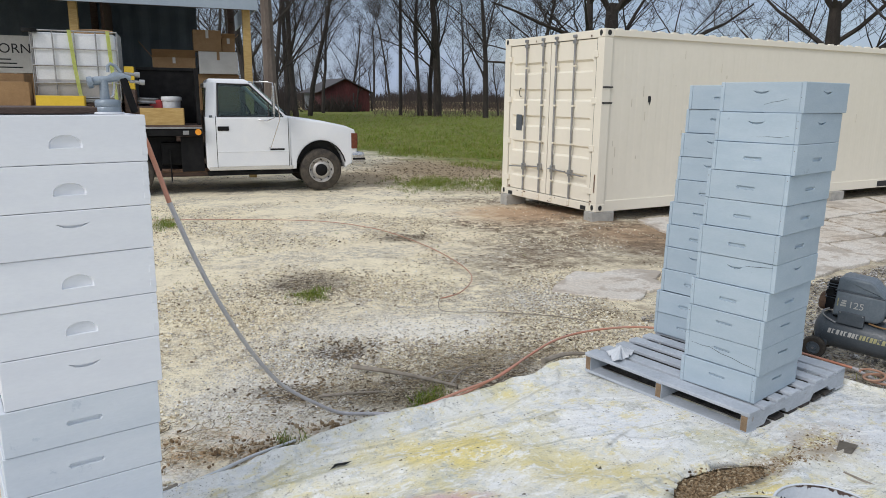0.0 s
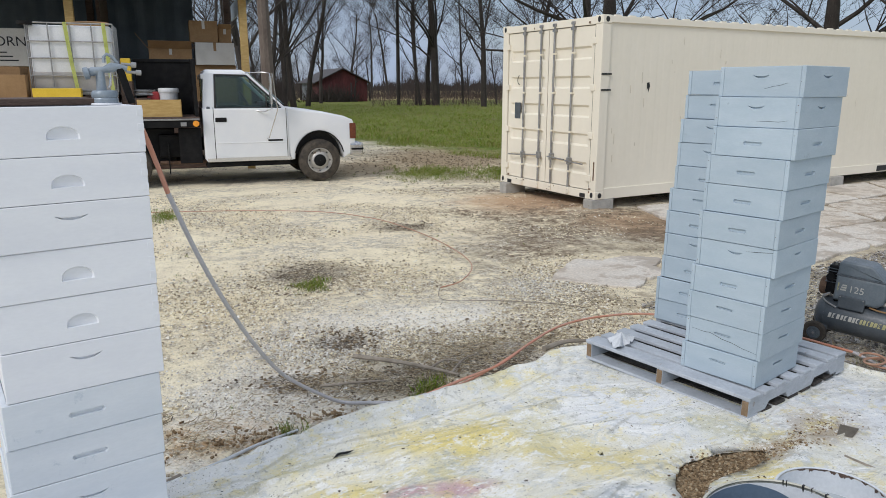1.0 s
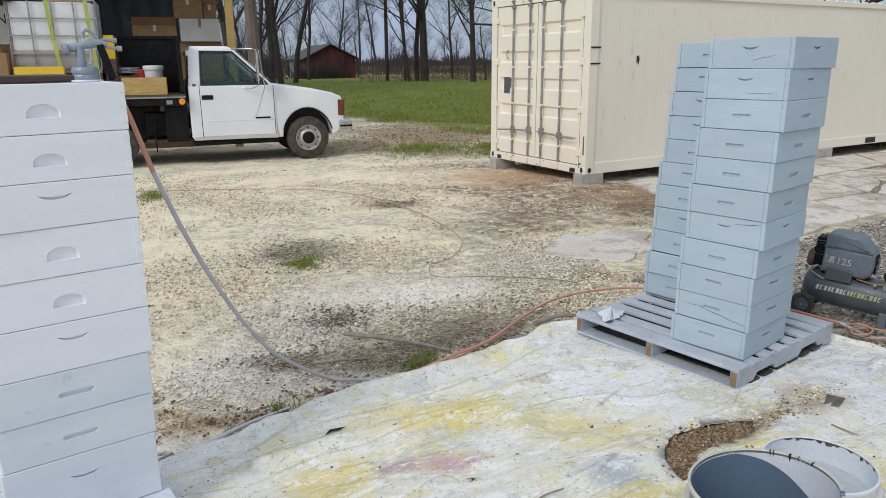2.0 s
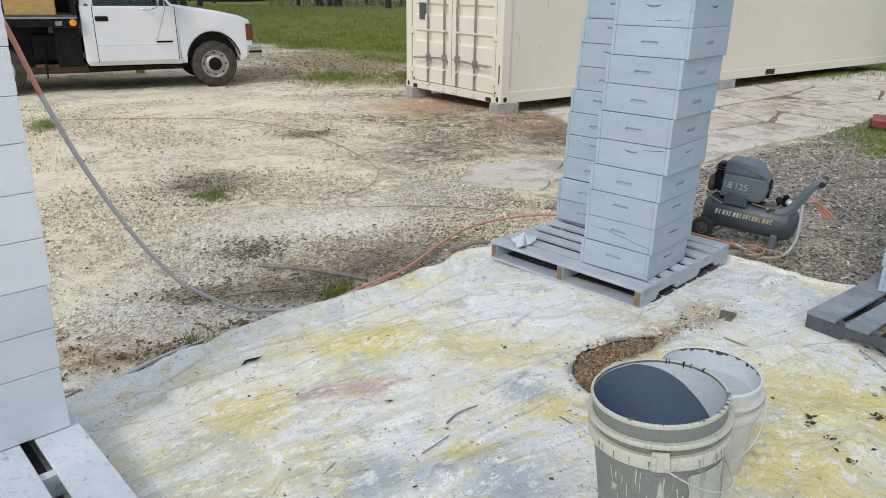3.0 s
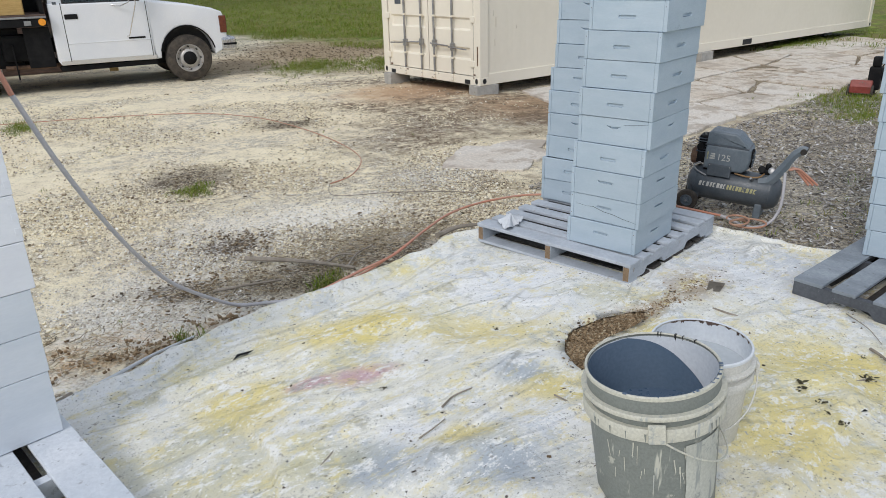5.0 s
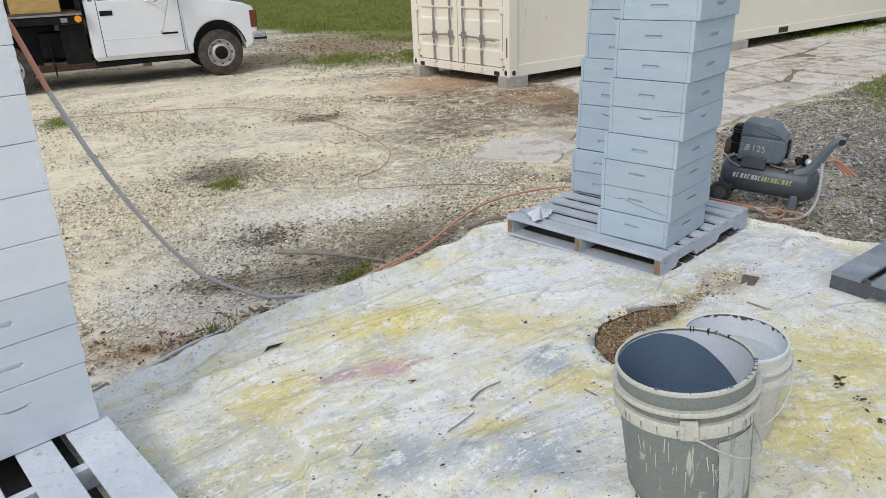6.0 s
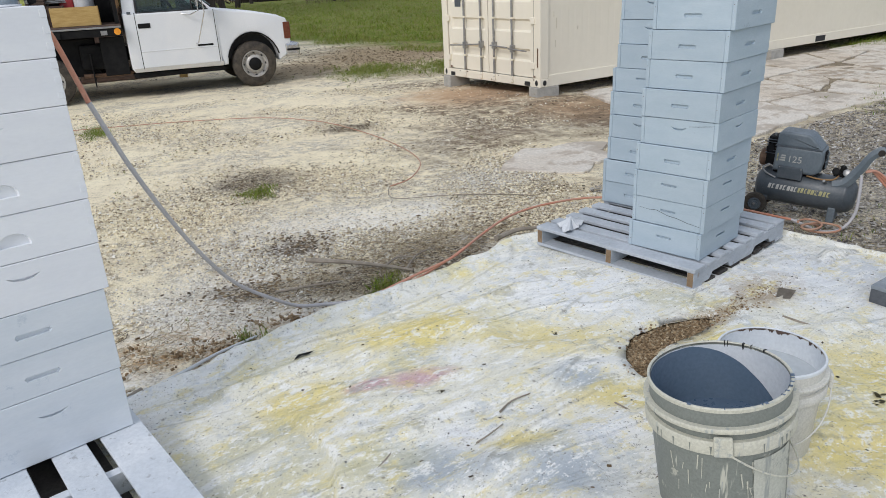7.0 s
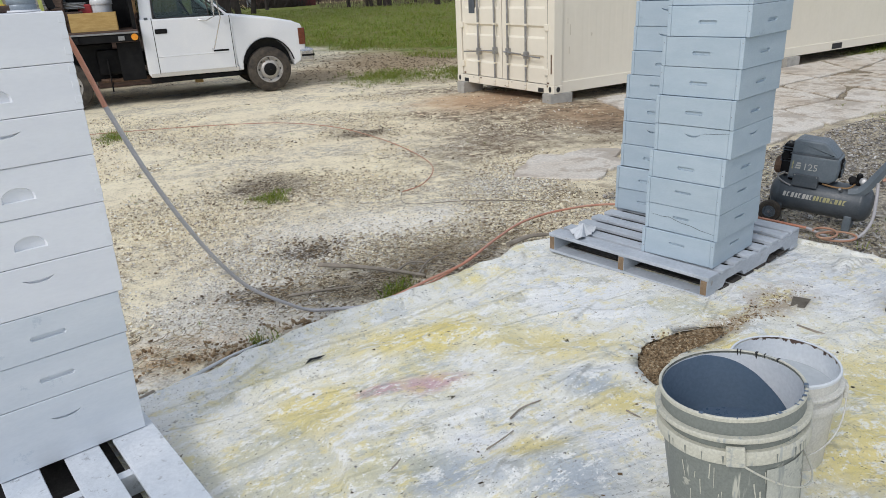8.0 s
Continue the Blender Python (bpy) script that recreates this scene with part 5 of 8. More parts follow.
    part("mirror_bracket", tube([(-0.87, -0.24, 2.03), (-0.80, -0.24, 1.38), (-0.97, -0.16, 0.86), (-0.99, 0.0, 0.84)], 0.010, 6), M_CHROME, mir, smooth=True)
    for x, dual in ((0.0, False), (-3.44, True)):
        for y0, s in ((0.13, 1), (W - 0.13, -1)):
            wheel(t, x, y0, 0.395, 0.405, 0.235, s)
    part("axle", tube([(0, 0.2, 0.40), (0, W - 0.2, 0.40)], 0.05, 8), M_BLACK, t)
    # unseen floor pan, added low to deepen the shade under the cab
    part("floor_pan", box((-2.10, 0.06, 0.33), (-0.55, W - 0.06, 0.41), 0.01), M_BLACK, t)
    part("driveshaft", tube([(-3.4, W / 2, 0.40), (-0.5, W / 2, 0.46)], 0.05, 8), M_BLACK, t)
    # black flaps added to cut off light under the truck
    part("mud_flap", box((-2.75, 0.10, 0.24), (-2.73, 0.70, 0.80), 0.004), M_BLACK, t)
    part("mud_flap", box((-2.75, W - 0.70, 0.24), (-2.73, W - 0.10, 0.80), 0.004), M_BLACK, t)
    part("engine_pan", box((-0.5, 0.5, 0.30), (0.5, W - 0.5, 0.6), 0.02), M_BLACK, t)
    for y0 in (0.45, W - 0.55):
        part("frame_rail", box((-5.9, y0, 0.62), (0.4, y0 + 0.09, 0.86), 0.008), M_BLACK, t)
    part("fuel_tank", box((-2.9, 0.20, 0.52), (-2.2, 0.5, 0.95), 0.05), M_BLACK, t)
    part("exhaust_pipe", tube([(-2.9, 0.25, 0.43), (-2.3, 0.22, 0.42), (-1.7, 0.4, 0.44)], 0.035, 8), M_RUST, t, smooth=True)
    # unseen black box and flap added in place of the underbody shade
    part("tool_box", box((-4.4, 0.30, 0.42), (-2.62, 0.62, 1.05), 0.02), M_BLACK, t, "black box added to darken the space under the bed")
    part("mud_flap", box((-2.55, 0.04, 0.42), (-2.16, 0.09, 1.06), 0.01), M_BLACK, t)
    # bed
    part("bed_frame", box((-6.1, -0.10, 1.075), (-2.17, W + 0.10, 1.20), 0.012), M_BLACK, t, "black steel flatbed frame")
    part("bed_deck", box((-6.1, -0.10, 1.205), (-2.17, W + 0.10, 1.265), 0.006), M_DARK_WOOD_AND_SHADE, t)
    part("bed_edge", box((-6.1, -0.115, 1.205), (-2.17, -0.102, 1.235), 0.004), M_STEEL, t)
    for x in (-3.2, -4.3, -5.4):
        part("stake_pocket", box((x, -0.14, 1.08), (x + 0.09, -0.103, 1.20), 0.006), M_BLACK, t)
    lamp = part("marker_lamp", tube([(-2.24, -0.105, 1.145), (-2.24, -0.128, 1.145)], 0.055, 20), M_AMBER, t, "round amber marker lamp", True)
    part("lamp_bezel", tube([(-2.24, -0.103, 1.145), (-2.24, -0.112, 1.145)], 0.072, 20), M_BLACK, lamp)
    part("license_bar", box((-2.50, -0.112, 1.10), (-2.40, -0.104, 1.17), 0.002), M_STEEL, t)
    part("headboard", box((-3.22, 0.98, 1.27), (-2.20, 1.02, 2.26), 0.01), M_BLACK, t, "black steel rack panel")
    part("headboard_rail", box((-3.24, 0.95, 2.24), (-2.18, 1.05, 2.30), 0.01), M_BLACK, t)
    part("headboard", box((-2.24, -0.05, 1.27), (-2.18, W + 0.05, 2.27), 0.01), M_BLACK, t)
    return t


build_truck()
T_MAT = Matrix.Translation(TRUCK_AT) @ Matrix.Rotation(TRUCK_YAW, 4, "Z")


def at_truck(x, y, z):
    return tuple(T_MAT @ Vector((x, y, z)))


def carton(name, label, lo, hi, mat, category="cardboard box", flaps=False, tape=True):
    """A box of board, placed in the truck's own directions."""
    c = thing(name, label, category, at_truck((lo[0] + hi[0]) / 2, (lo[1] + hi[1]) / 2, lo[2]), TRUCK_YAW)
    w, d, h = hi[0] - lo[0], hi[1] - lo[1], hi[2] - lo[2]
    part("body", box((-w / 2, -d / 2, 0), (w / 2, d / 2, h), 0.008), mat, c)
    if tape:
        part("tape", box((-0.03, -d / 2 - 0.002, h * 0.62), (0.03, d / 2 + 0.002, h + 0.002), 0.0), M_CARD_PALE if mat is M_CARD else M_CARD, c)
    if flaps:
        for s in (-1, 1):
            b = box((0, -d / 2, -0.003), (w * 0.46, d / 2, 0.003), 0.001)
            part("flap", b, mat, c, matrix=Matrix.Translation((s * w / 2, 0, h)) @ Matrix.Rotation(radians(-48 if s > 0 else -128), 4, "Y"))
        for s in (-1, 1):
            b = box((-w / 2, 0, -0.003), (w / 2, d * 0.4, 0.003), 0.001)
            part("flap", b, mat, c, matrix=Matrix.Translation((0, s * d / 2, h)) @ Matrix.Rotation(radians(35) if s > 0 else radians(145), 4, "X"))
    return c


def plank_crate(label, lo, hi, mat=M_WOOD, slats=3):
    c = thing("wooden_crate", label, "crate", at_truck((lo[0] + hi[0]) / 2, (lo[1] + hi[1]) / 2, lo[2]), TRUCK_YAW)
    w, d, h = hi[0] - lo[0], hi[1] - lo[1], hi[2] - lo[2]
    for s in (-1, 1):
        for k in range(slats):
            z0 = h * k / slats
            part("plank", box((-w / 2, s * d / 2 - 0.012, z0 + 0.003), (w / 2, s * d / 2 + 0.012, z0 + h / slats - 0.003), 0.004), mat, c)
        part("end_board", box((s * w / 2 - 0.012, -d / 2 + 0.013, 0), (s * w / 2 + 0.012, d / 2 - 0.013, h), 0.004), mat, c)
    part("bottom", box((-w / 2 + 0.014, -d / 2 + 0.014, 0.0), (w / 2 - 0.014, d / 2 - 0.014, 0.02), 0.0), mat, c)
    return c


DECK = 1.266
plank_crate("low yellowish wooden crate on the truck bed", (-3.18, -0.04, DECK), (-2.47, 0.34, DECK + 0.30), slats=1)
jar = thing("bucket", "white plastic bucket with lid on the truck bed", "bucket", at_truck(-2.66, 0.62, DECK), TRUCK_YAW)
part("body", lathe([(0.14, 0.0), (0.165, 0.40), (0.165, 0.42)], 28), M_POLY, jar, smooth=True)
part("lid", lathe([(0.178, 0.42), (0.182, 0.43), (0.182, 0.475), (0.17, 0.50), (0.002, 0.505)], 28), M_POLY, jar, smooth=True)
jug = thing("fuel_can", "dark red plastic fuel can on the truck bed", "fuel can", at_truck(-2.93, 0.66, DECK), TRUCK_YAW)
part("body", box((-0.11, -0.1, 0), (0.11, 0.1, 0.44), 0.04, seg=3), M_RED, jug, smooth=True)
part("spout", tube([(0.05, 0, 0.43), (0.10, 0, 0.50)], 0.022, 8), M_BLACK, jug)
coil = thing("cable_coil", "grey cable coil on the truck bed", "cable", at_truck(-3.12, 0.7, DECK + 0.33), TRUCK_YAW)
part("coil", tube([((0.26 - 0.006 * k / 12) * math.cos(k * 0.5), (0.26 - 0.006 * k / 12) * math.sin(k * 0.5) * 0.8, 0.002 * k + 0.03) for k in range(60)], 0.012, 6), M_STEEL, coil, smooth=True)
plank_crate("dark wooden crate carrying load on the truck bed", (-3.25, 0.42, DECK), (-2.99, 0.94, DECK + 0.33), M_DARK_WOOD_AND_SHADE, 2)

# liquid tote on stacked pallets
for k in range(3):
    p = deck("pallet", "worn wooden pallet stacked on the truck bed", 1.36, 1.05, 0.125, 7, (M_DARK_WOOD_AND_SHADE, M_DARK_WOOD_AND_SHADE, M_DARK_WOOD_AND_SHADE), at_truck(-4.85, 0.30, DECK + 0.1275 * k), TRUCK_YAW, False, "pallets on the truck bed")


def build_tote():
    t = thing("liquid_tote", "white plastic liquid tote in a galvanised wire cage", "tote", at_truck(-4.83, 0.32, DECK + 0.384), TRUCK_YAW)
    w, d, h = 1.34, 1.0, 1.20
    part("tank", box((0.03, 0.03, 0.34), (w - 0.03, d - 0.03, h - 0.03), 0.06, seg=4), M_POLY, t, smooth=True)
    part("filled_tank", box((0.028, 0.028, 0.05), (w - 0.028, d - 0.028, 0.42), 0.05, seg=3), M_POLY_GREY, t, "lower tank darkened by its contents", True)
    part("base", box((0, 0, 0), (w, d, 0.06), 0.01), M_STEEL, t)
    for z in (0.08, 0.33, 0.62, 0.90, h):
        part("cage_ring", tube([(0.0, 0.0, z), (w, 0.0, z), (w, d, z), (0.0, d, z), (0.0, 0.0, z)], 0.013, 6), M_STEEL, t)
    for k in range(5):
        x = w * k / 4
        for y in (0.0, d):
            part("cage_bar", tube([(x, y, 0.05), (x, y, h)], 0.011, 6), M_STEEL, t)
    for k in range(1, 6):
        y = d * k / 6
        for x in (0.0, w):
            part("cage_bar", tube([(x, y, 0.05), (x, y, h)], 0.011, 6), M_STEEL, t)
    part("filler_cap", lathe([(0.12, h - 0.035), (0.12, h + 0.02), (0.002, h + 0.02)], 20), M_BLACK, t)
    for x, lean in ((0.60, 0.10), (1.20, 0.06)):
        b = bmesh.new()
        prev = None
        for (px, py, pz) in ((x, 0.5, h + 0.022), (x, -0.018, h + 0.018), (x + lean * 0.5, -0.03, 0.55), (x + lean * 1.6, -0.16, -0.30)):
            row = [b.verts.new((px - 0.03, py, pz)), b.verts.new((px + 0.03, py, pz))]
            if prev:
                b.faces.new((prev[0], prev[1], row[1], row[0]))
            prev = row
        bmesh.ops.solidify(b, geom=b.faces[:], thickness=0.003)
        part("ratchet_strap", b, M_STRAP, t, "lime-yellow ratchet strap")
    ring = [(0.95 + 0.30 * math.cos(a), 0.5 + 0.25 * math.sin(a), h + 0.035 + 0.05 * math.sin(a)) for a in (2 * math.pi * k / 30 for k in range(31))]
    part("hose_loop", tube(ring, 0.018, 6), M_CARD, t, "tan hose looped on top", True)
    return t


build_tote()
crate_y = plank_crate("rough wooden crate at the edge of the truck bed", (-5.9, -0.08, DECK), (-3.95, 0.22, DECK + 0.32), M_WOOD, 2)
carton("storage_box", "bright yellow plastic storage box on the truck bed", (-4.78, -0.06, DECK + 0.325), (-4.05, 0.20, DECK + 0.50), M_YELLOW, "storage box", tape=False)
carton("cardboard_box", "brown cardboard box on the truck bed", (-5.85, -0.05, DECK + 0.325), (-4.86, 0.20, DECK + 0.72), M_CARD)
carton("cardboard_box", "big brown cardboard box on the truck bed", (-6.0, 0.42, DECK), (-5.0, 1.2, DECK + 0.86), M_CARD)
carton("yellow_tub", "yellow plastic tub beside the tote", (-3.42, 0.42, DECK + 0.62), (-3.26, 0.7, DECK + 1.02), M_YELLOW, "tub", tape=False)
plank_crate("tall dark wooden crate on the truck bed", (-3.44, 0.40, DECK), (-3.26, 0.94, DECK + 0.618), M_DARK_WOOD_AND_SHADE, 3)

# ---------------------------------------------------------------- shed
def build_shed():
    s = thing("open_shed", "open-fronted pole shed with grey metal roof and wooden posts", "shed", TRUCK_AT, TRUCK_YAW)
    for x in (-1.13, -4.47, -7.8, -11.1):
        part("post", box((x, 2.60, -0.1), (x + 0.16, 2.76, 3.62), 0.01), M_WOOD, s, "yellowish timber post")
        # rear posts coloured dark to stand in for the shade inside
        part("post", box((x, 7.0, -0.1), (x + 0.16, 7.16, 4.2), 0.01), M_DARK_WOOD_AND_SHADE, s)
    part("eave_beam", box((-11.2, 2.63, 3.60), (-0.90, 2.73, 3.69), 0.008), M_DARK_WOOD_AND_SHADE, s)
    b = bmesh.new()
    x, k, prev = -11.8, 0, None
    while x < -0.84:
        o = 0.02 if k % 4 in (1, 2) else 0.0
        row = [b.verts.new((x, 2.35, 3.70 + o)), b.verts.new((x, 8.0, 4.45 + o))]
        if prev:
            b.faces.new((prev[0], row[0], row[1], prev[1]))
        prev = row
        x += 0.05 if k % 2 else 0.12
        k += 1
    bmesh.ops.solidify(b, geom=b.faces[:], thickness=0.004)
    part("roof", b, M_METAL_SHEET, s, "grey ribbed metal roof")
    part("fascia", box((-11.9, 2.30, 3.565), (-0.83, 2.335, 4.02), 0.006), M_FASCIA, s, "blue-grey metal fascia")
    part("side_fascia", extrude([(0, 0), (0.03, 0), (0.03, 0.4), (0, 0.4)], 2.34, 8.0), M_FASCIA, s, matrix=Matrix.Translation((-0.86, 0, 3.60)))
    b = bmesh.new()
    x, k, prev = -11.8, 0, None
    while x < -1.75:
        o = 0.03 if k % 4 in (1, 2) else 0.0
        row = [b.verts.new((x, 7.18 - o, -0.05)), b.verts.new((x, 7.18 - o, 4.30))]
        if prev:
            b.faces.new((prev[0], row[0], row[1], prev[1]))
        prev = row
        x += 0.06 if k % 2 else 0.17
        k += 1
    bmesh.ops.solidify(b, geom=b.faces[:], thickness=0.004)
    part("back_wall", b, M_METAL_SHEET, s, "grey ribbed metal wall")
    part("side_wall", box((-11.85, 2.7, -0.05), (-11.78, 7.2, 4.3), 0.004), M_METAL_SHEET, s)
    # unseen wall added to darken the left part of the shed
    part("partition", box((-4.05, 4.6, -0.05), (-3.98, 7.1, 4.0), 0.004), M_DARK_WOOD_AND_SHADE, s)
    return s


build_shed()
# two added support boxes, coloured dark as the shade seen under the truck
carton("cardboard_box", "added support box in the shed, coloured dark for shade", (-3.05, 3.3, -0.01), (-1.15, 4.2, 0.72), M_DARK_WOOD_AND_SHADE, tape=False)
carton("cardboard_box", "second added support box in the shed, coloured dark for shade", (-3.0, 3.3, 0.724), (-1.2, 4.2, 1.45), M_DARK_WOOD_AND_SHADE, tape=False)
carton("cardboard_box", "wide brown cardboard box stacked inside the shed", (-3.05, 3.3, 1.454), (-1.2, 4.15, 2.26), M_CARD)
carton("cardboard_box", "open brown cardboard box on a pile in the shed", (-3.0, 3.25, 2.264), (-2.12, 3.9, 2.60), M_CARD, flaps=True)
carton("storage_box", "pale grey-white box on a pile in the shed", (-2.05, 3.2, 2.264), (-1.22, 3.95, 2.74), M_CARD_PALE, "storage box")
carton("cardboard_box", "orange-brown cardboard box on top of a pile", (-2.14, 3.25, 2.745), (-1.55, 3.8, 3.20), M_CARD)
carton("cardboard_box", "torn brown cardboard box on top of a pile", (-1.53, 3.4, 2.745), (-1.25, 3.8, 3.05), M_CARD, flaps=True)
# another added low box whose dark colour stands in for shade
carton("cardboard_box", "added box by the shed wall, coloured dark for shade", (-6.4, 3.4, -0.01), (-3.2, 4.2, 1.15), M_DARK_WOOD_AND_SHADE, tape=False)
carton("cardboard_box", "brown cardboard box piled by the shed wall", (-6.4, 3.4, 1.154), (-4.9, 4.2, 2.20), M_CARD)
sack = carton("seed_box", "white printed seed box with black lettering", (-6.35, 3.35, 2.204), (-5.30, 3.9, 2.95), M_CARD_PALE, "box", tape=False)
part("lettering", text_mesh("CORN", 0.27, 0.001), M_INK, sack, "bold black word", matrix=Matrix.Translation((0.13, -0.279, 0.40)) @ Matrix.Rotation(radians(90), 4, "X"))
for k in range(3):
    part("print_line", box((-0.40, -0.280, 0.10 + 0.08 * k), (0.34 - 0.1 * k, -0.2765, 0.125 + 0.08 * k), 0.0), M_INK, sack)

# ---------------------------------------------------------------- lid board and spray gun on the white stack
WTOP = WB + 1.554
lidb = part("worn_board", box((0, 0, 0), (0.40, 0.36, 0.022), 0.003), M_DARK_WOOD_AND_SHADE, None)
lidb.location, lidb.rotation_euler = (0.845, 3.40, WTOP + 0.001), (0, 0, 0.10)
tagged(lidb, "dark worn wooden board on the white hive boxes", "board")
gun = thing("spray_gun", "grey metal paint spray gun standing on its cup lid", "spray gun", (1.272, 3.46, WTOP + 0.001), 0.0)
part("cup_lid", lathe([(0.039, 0.0), (0.042, 0.004), (0.042, 0.020), (0.040, 0.023), (0.042, 0.026), (0.042, 0.040), (0.037, 0.047), (0.018, 0.049)], 32), M_GUN, gun, "blue-grey cup lid", True)
part("cup_ring", lathe([(0.036, -0.001), (0.052, 0.0005), (0.050, 0.006), (0.036, 0.006)], 32, closed=True), M_WHITE_HIVE, gun, smooth=True)
part("stem", tube([(-0.008, 0, 0.046), (-0.008, 0, 0.112)], [0.0165, 0.0135], 16), M_GUN, gun, smooth=True)
part("gun_body", tube([(-0.046, 0, 0.106), (-0.03, 0, 0.110), (0.005, 0, 0.116), (0.03, 0, 0.124), (0.045, 0, 0.126), (0.078, 0, 0.120)], [0.012, 0.015, 0.011, 0.017, 0.014, 0.010], 16), M_GUN, gun, smooth=True)
part("air_cap", lathe([(0.010, -0.010), (0.020, -0.008), (0.020, 0.007), (0.012, 0.010)], 20), M_GUN, gun, "round air cap", True, Matrix.Translation((-0.050, -0.004, 0.104)) @ Matrix.Rotation(radians(80), 4, "Y"))
part("grip", box((-0.012, -0.012, -0.118), (0.012, 0.012, 0.008), 0.007, seg=3), M_BLACK, gun, "black grip", True, Matrix.Translation((0.055, 0, 0.118)) @ Matrix.Rotation(radians(-14), 4, "Y"))
part("trigger", tube([(0.026, 0, 0.116), (0.025, 0, 0.09), (0.020, 0, 0.064), (0.013, 0, 0.056)], 0.0045, 8), M_CHROME, gun, "bright metal trigger", True)
part("hook", tube([(0.008, 0, 0.140), (0.008, 0, 0.158), (0.018, 0, 0.168), (0.034, 0, 0.160), (0.050, 0, 0.138)], 0.0055, 8), M_GUN, gun, smooth=True)
for z, x in ((0.136, 0.090), (0.110, 0.104)):
    part("knob", tube([(x - 0.03, 0, z), (x, 0, z - 0.002), (x + 0.002, 0, z - 0.002), (x + 0.018, 0, z - 0.003)], [0.005, 0.005, 0.009, 0.009], 12), M_STEEL, gun, smooth=True)

# ---------------------------------------------------------------- air compressor
def build_compressor():
    c = thing("air_compressor", "scuffed charcoal portable air compressor with small wheels", "air compressor", (5.822, 3.312, 0.05), radians(-70))
    c.rotation_euler = (0, radians(3.5), radians(-70))
    r, zc = 0.122, 0.19
    top = zc + r
    prof = [(-0.325, 0.02), (-0.320, 0.070), (-0.300, 0.102), (-0.265, r), (0.25, r), (0.290, 0.105), (0.312, 0.072), (0.318, 0.02)]
    turn = Matrix.Rotation(radians(90), 4, "Y")
    tank = part("tank", tube([(x, 0, 0) for x, _ in prof], [q for _, q in prof], 40), M_COMP, c, "charcoal air tank", True, Matrix.Translation((0, 0, zc)))
    for x in (-0.262, 0.243):
        part("weld_band", tube([(x, 0, 0), (x + 0.007, 0, 0)], r + 0.002, 40), M_COMP, tank)
    # worn bars where the maker's name was: pale, then yellowish
    rng = random.Random(5)
    x, k = -0.225, 0
    while x < 0.165:
        w = rng.uniform(0.013, 0.019)
        b = bmesh.new()
        prev = None
        drop = 0.0 if x < -0.02 else 0.006 * rng.random()
        for q in range(4):
            a = radians(-196 + 5.2 * q) - drop
            lean = 0.004 - 0.0016 * q
            yy, zz = (r + 0.0014) * math.cos(a), (r + 0.0014) * math.sin(a)
            row = [b.verts.new((x + lean, yy, zz)), b.verts.new((x + lean + w * (0.45 if k % 3 == 1 and q in (1, 2) else 1.0), yy, zz))]
            if prev:
                b.faces.new((prev[0], prev[1], row[1], row[0]))
            prev = row
        part("letter_bar", b, M_LETTER if x < -0.035 else M_LETTER_Y, tank)
        x += w + rng.uniform(0.005, 0.009)
        k += 1
    # motor: housing, sloped cover, vented end
    z0, DX = top + 0.004, -0.072
    part("saddle", box((-0.22, -0.075, top - 0.016), (0.04, 0.075, top + 0.018), 0.006), M_BLACK, c)
    housing = part("housing", extrude([(-0.15, 0.0), (0.115, 0.0), (0.150, 0.025), (0.160, 0.085), (0.150, 0.142), (0.135, 0.155), (-0.15, 0.155)], -0.105, 0.105, 0.022, seg=4), M_COMP_SHROUD, c, "faded blue-grey motor housing", True, Matrix.Translation((DX, 0, z0)) @ Matrix.Diagonal((1, 1.05, 1.16, 1)))
    part("cover", extrude([(-0.152, 0.150), (0.140, 0.150), (0.120, 0.172), (0.062, 0.222), (0.040, 0.232), (-0.125, 0.236), (-0.148, 0.222)], -0.094, 0.094, 0.016, seg=4), M_COMP_SHROUD, c, "rounded blue-grey motor cover", True, Matrix.Translation((DX, 0, z0)) @ Matrix.Diagonal((1, 1.05, 1.16, 1)))
    part("seam", box((-0.153, -0.1065, 0.150), (0.140, 0.1065, 0.156), 0.002), M_COMP, housing)
    part("end_vent", lathe([(0.066, 0.0), (0.070, 0.010), (0.058, 0.016), (0.056, 0.006), (0.002, 0.006)], 28), M_BLACK, c, "round dark fan vent", True, Matrix.Translation((0.150 + DX, 0, z0 + 0.096)) @ turn)
    for q in range(8):
        part("vent_rib", box((0.006, -0.003, 0.012), (0.020, 0.003, 0.062), 0.001), M_COMP_SHROUD, c, matrix=Matrix.Translation((0.150 + DX, 0, z0 + 0.096)) @ Matrix.Rotation(2 * math.pi * q / 8, 4, "X"))
    switch = part("switch_box", box((-0.185, -0.122, top - 0.040), (-0.025, -0.070, z0 + 0.042), 0.006), M_COMP, c, "dark switch box")
    for x, z in ((-0.036, z0 + 0.034), (-0.174, z0 + 0.034)):
        part("screw", lathe([(0.005, 0.0), (0.004, 0.003), (0.001, 0.003)], 8), M_STEEL, switch, matrix=Matrix.Translation((x, -0.122, z)) @ Matrix.Rotation(radians(90), 4, "X"))
    part("number", text_mesh("125", 0.064, 0.0008), M_LETTER, c, "white numerals", matrix=Matrix.Translation((-0.032 + DX * 0.8, -0.1120, z0 + 0.074)) @ Matrix.Rotation(radians(90), 4, "X"))
    for q in range(3):
        part("print_bar", box((-0.185 + 0.004 * q, -0.1120, z0 + 0.076 + 0.016 * q), (-0.150, -0.1100, z0 + 0.087 + 0.016 * q), 0.0), M_LETTER, c)
    part("print_bar", box((-0.204, -0.1120, z0 + 0.072), (-0.196, -0.1100, z0 + 0.125), 0.0), M_LETTER_Y, c)
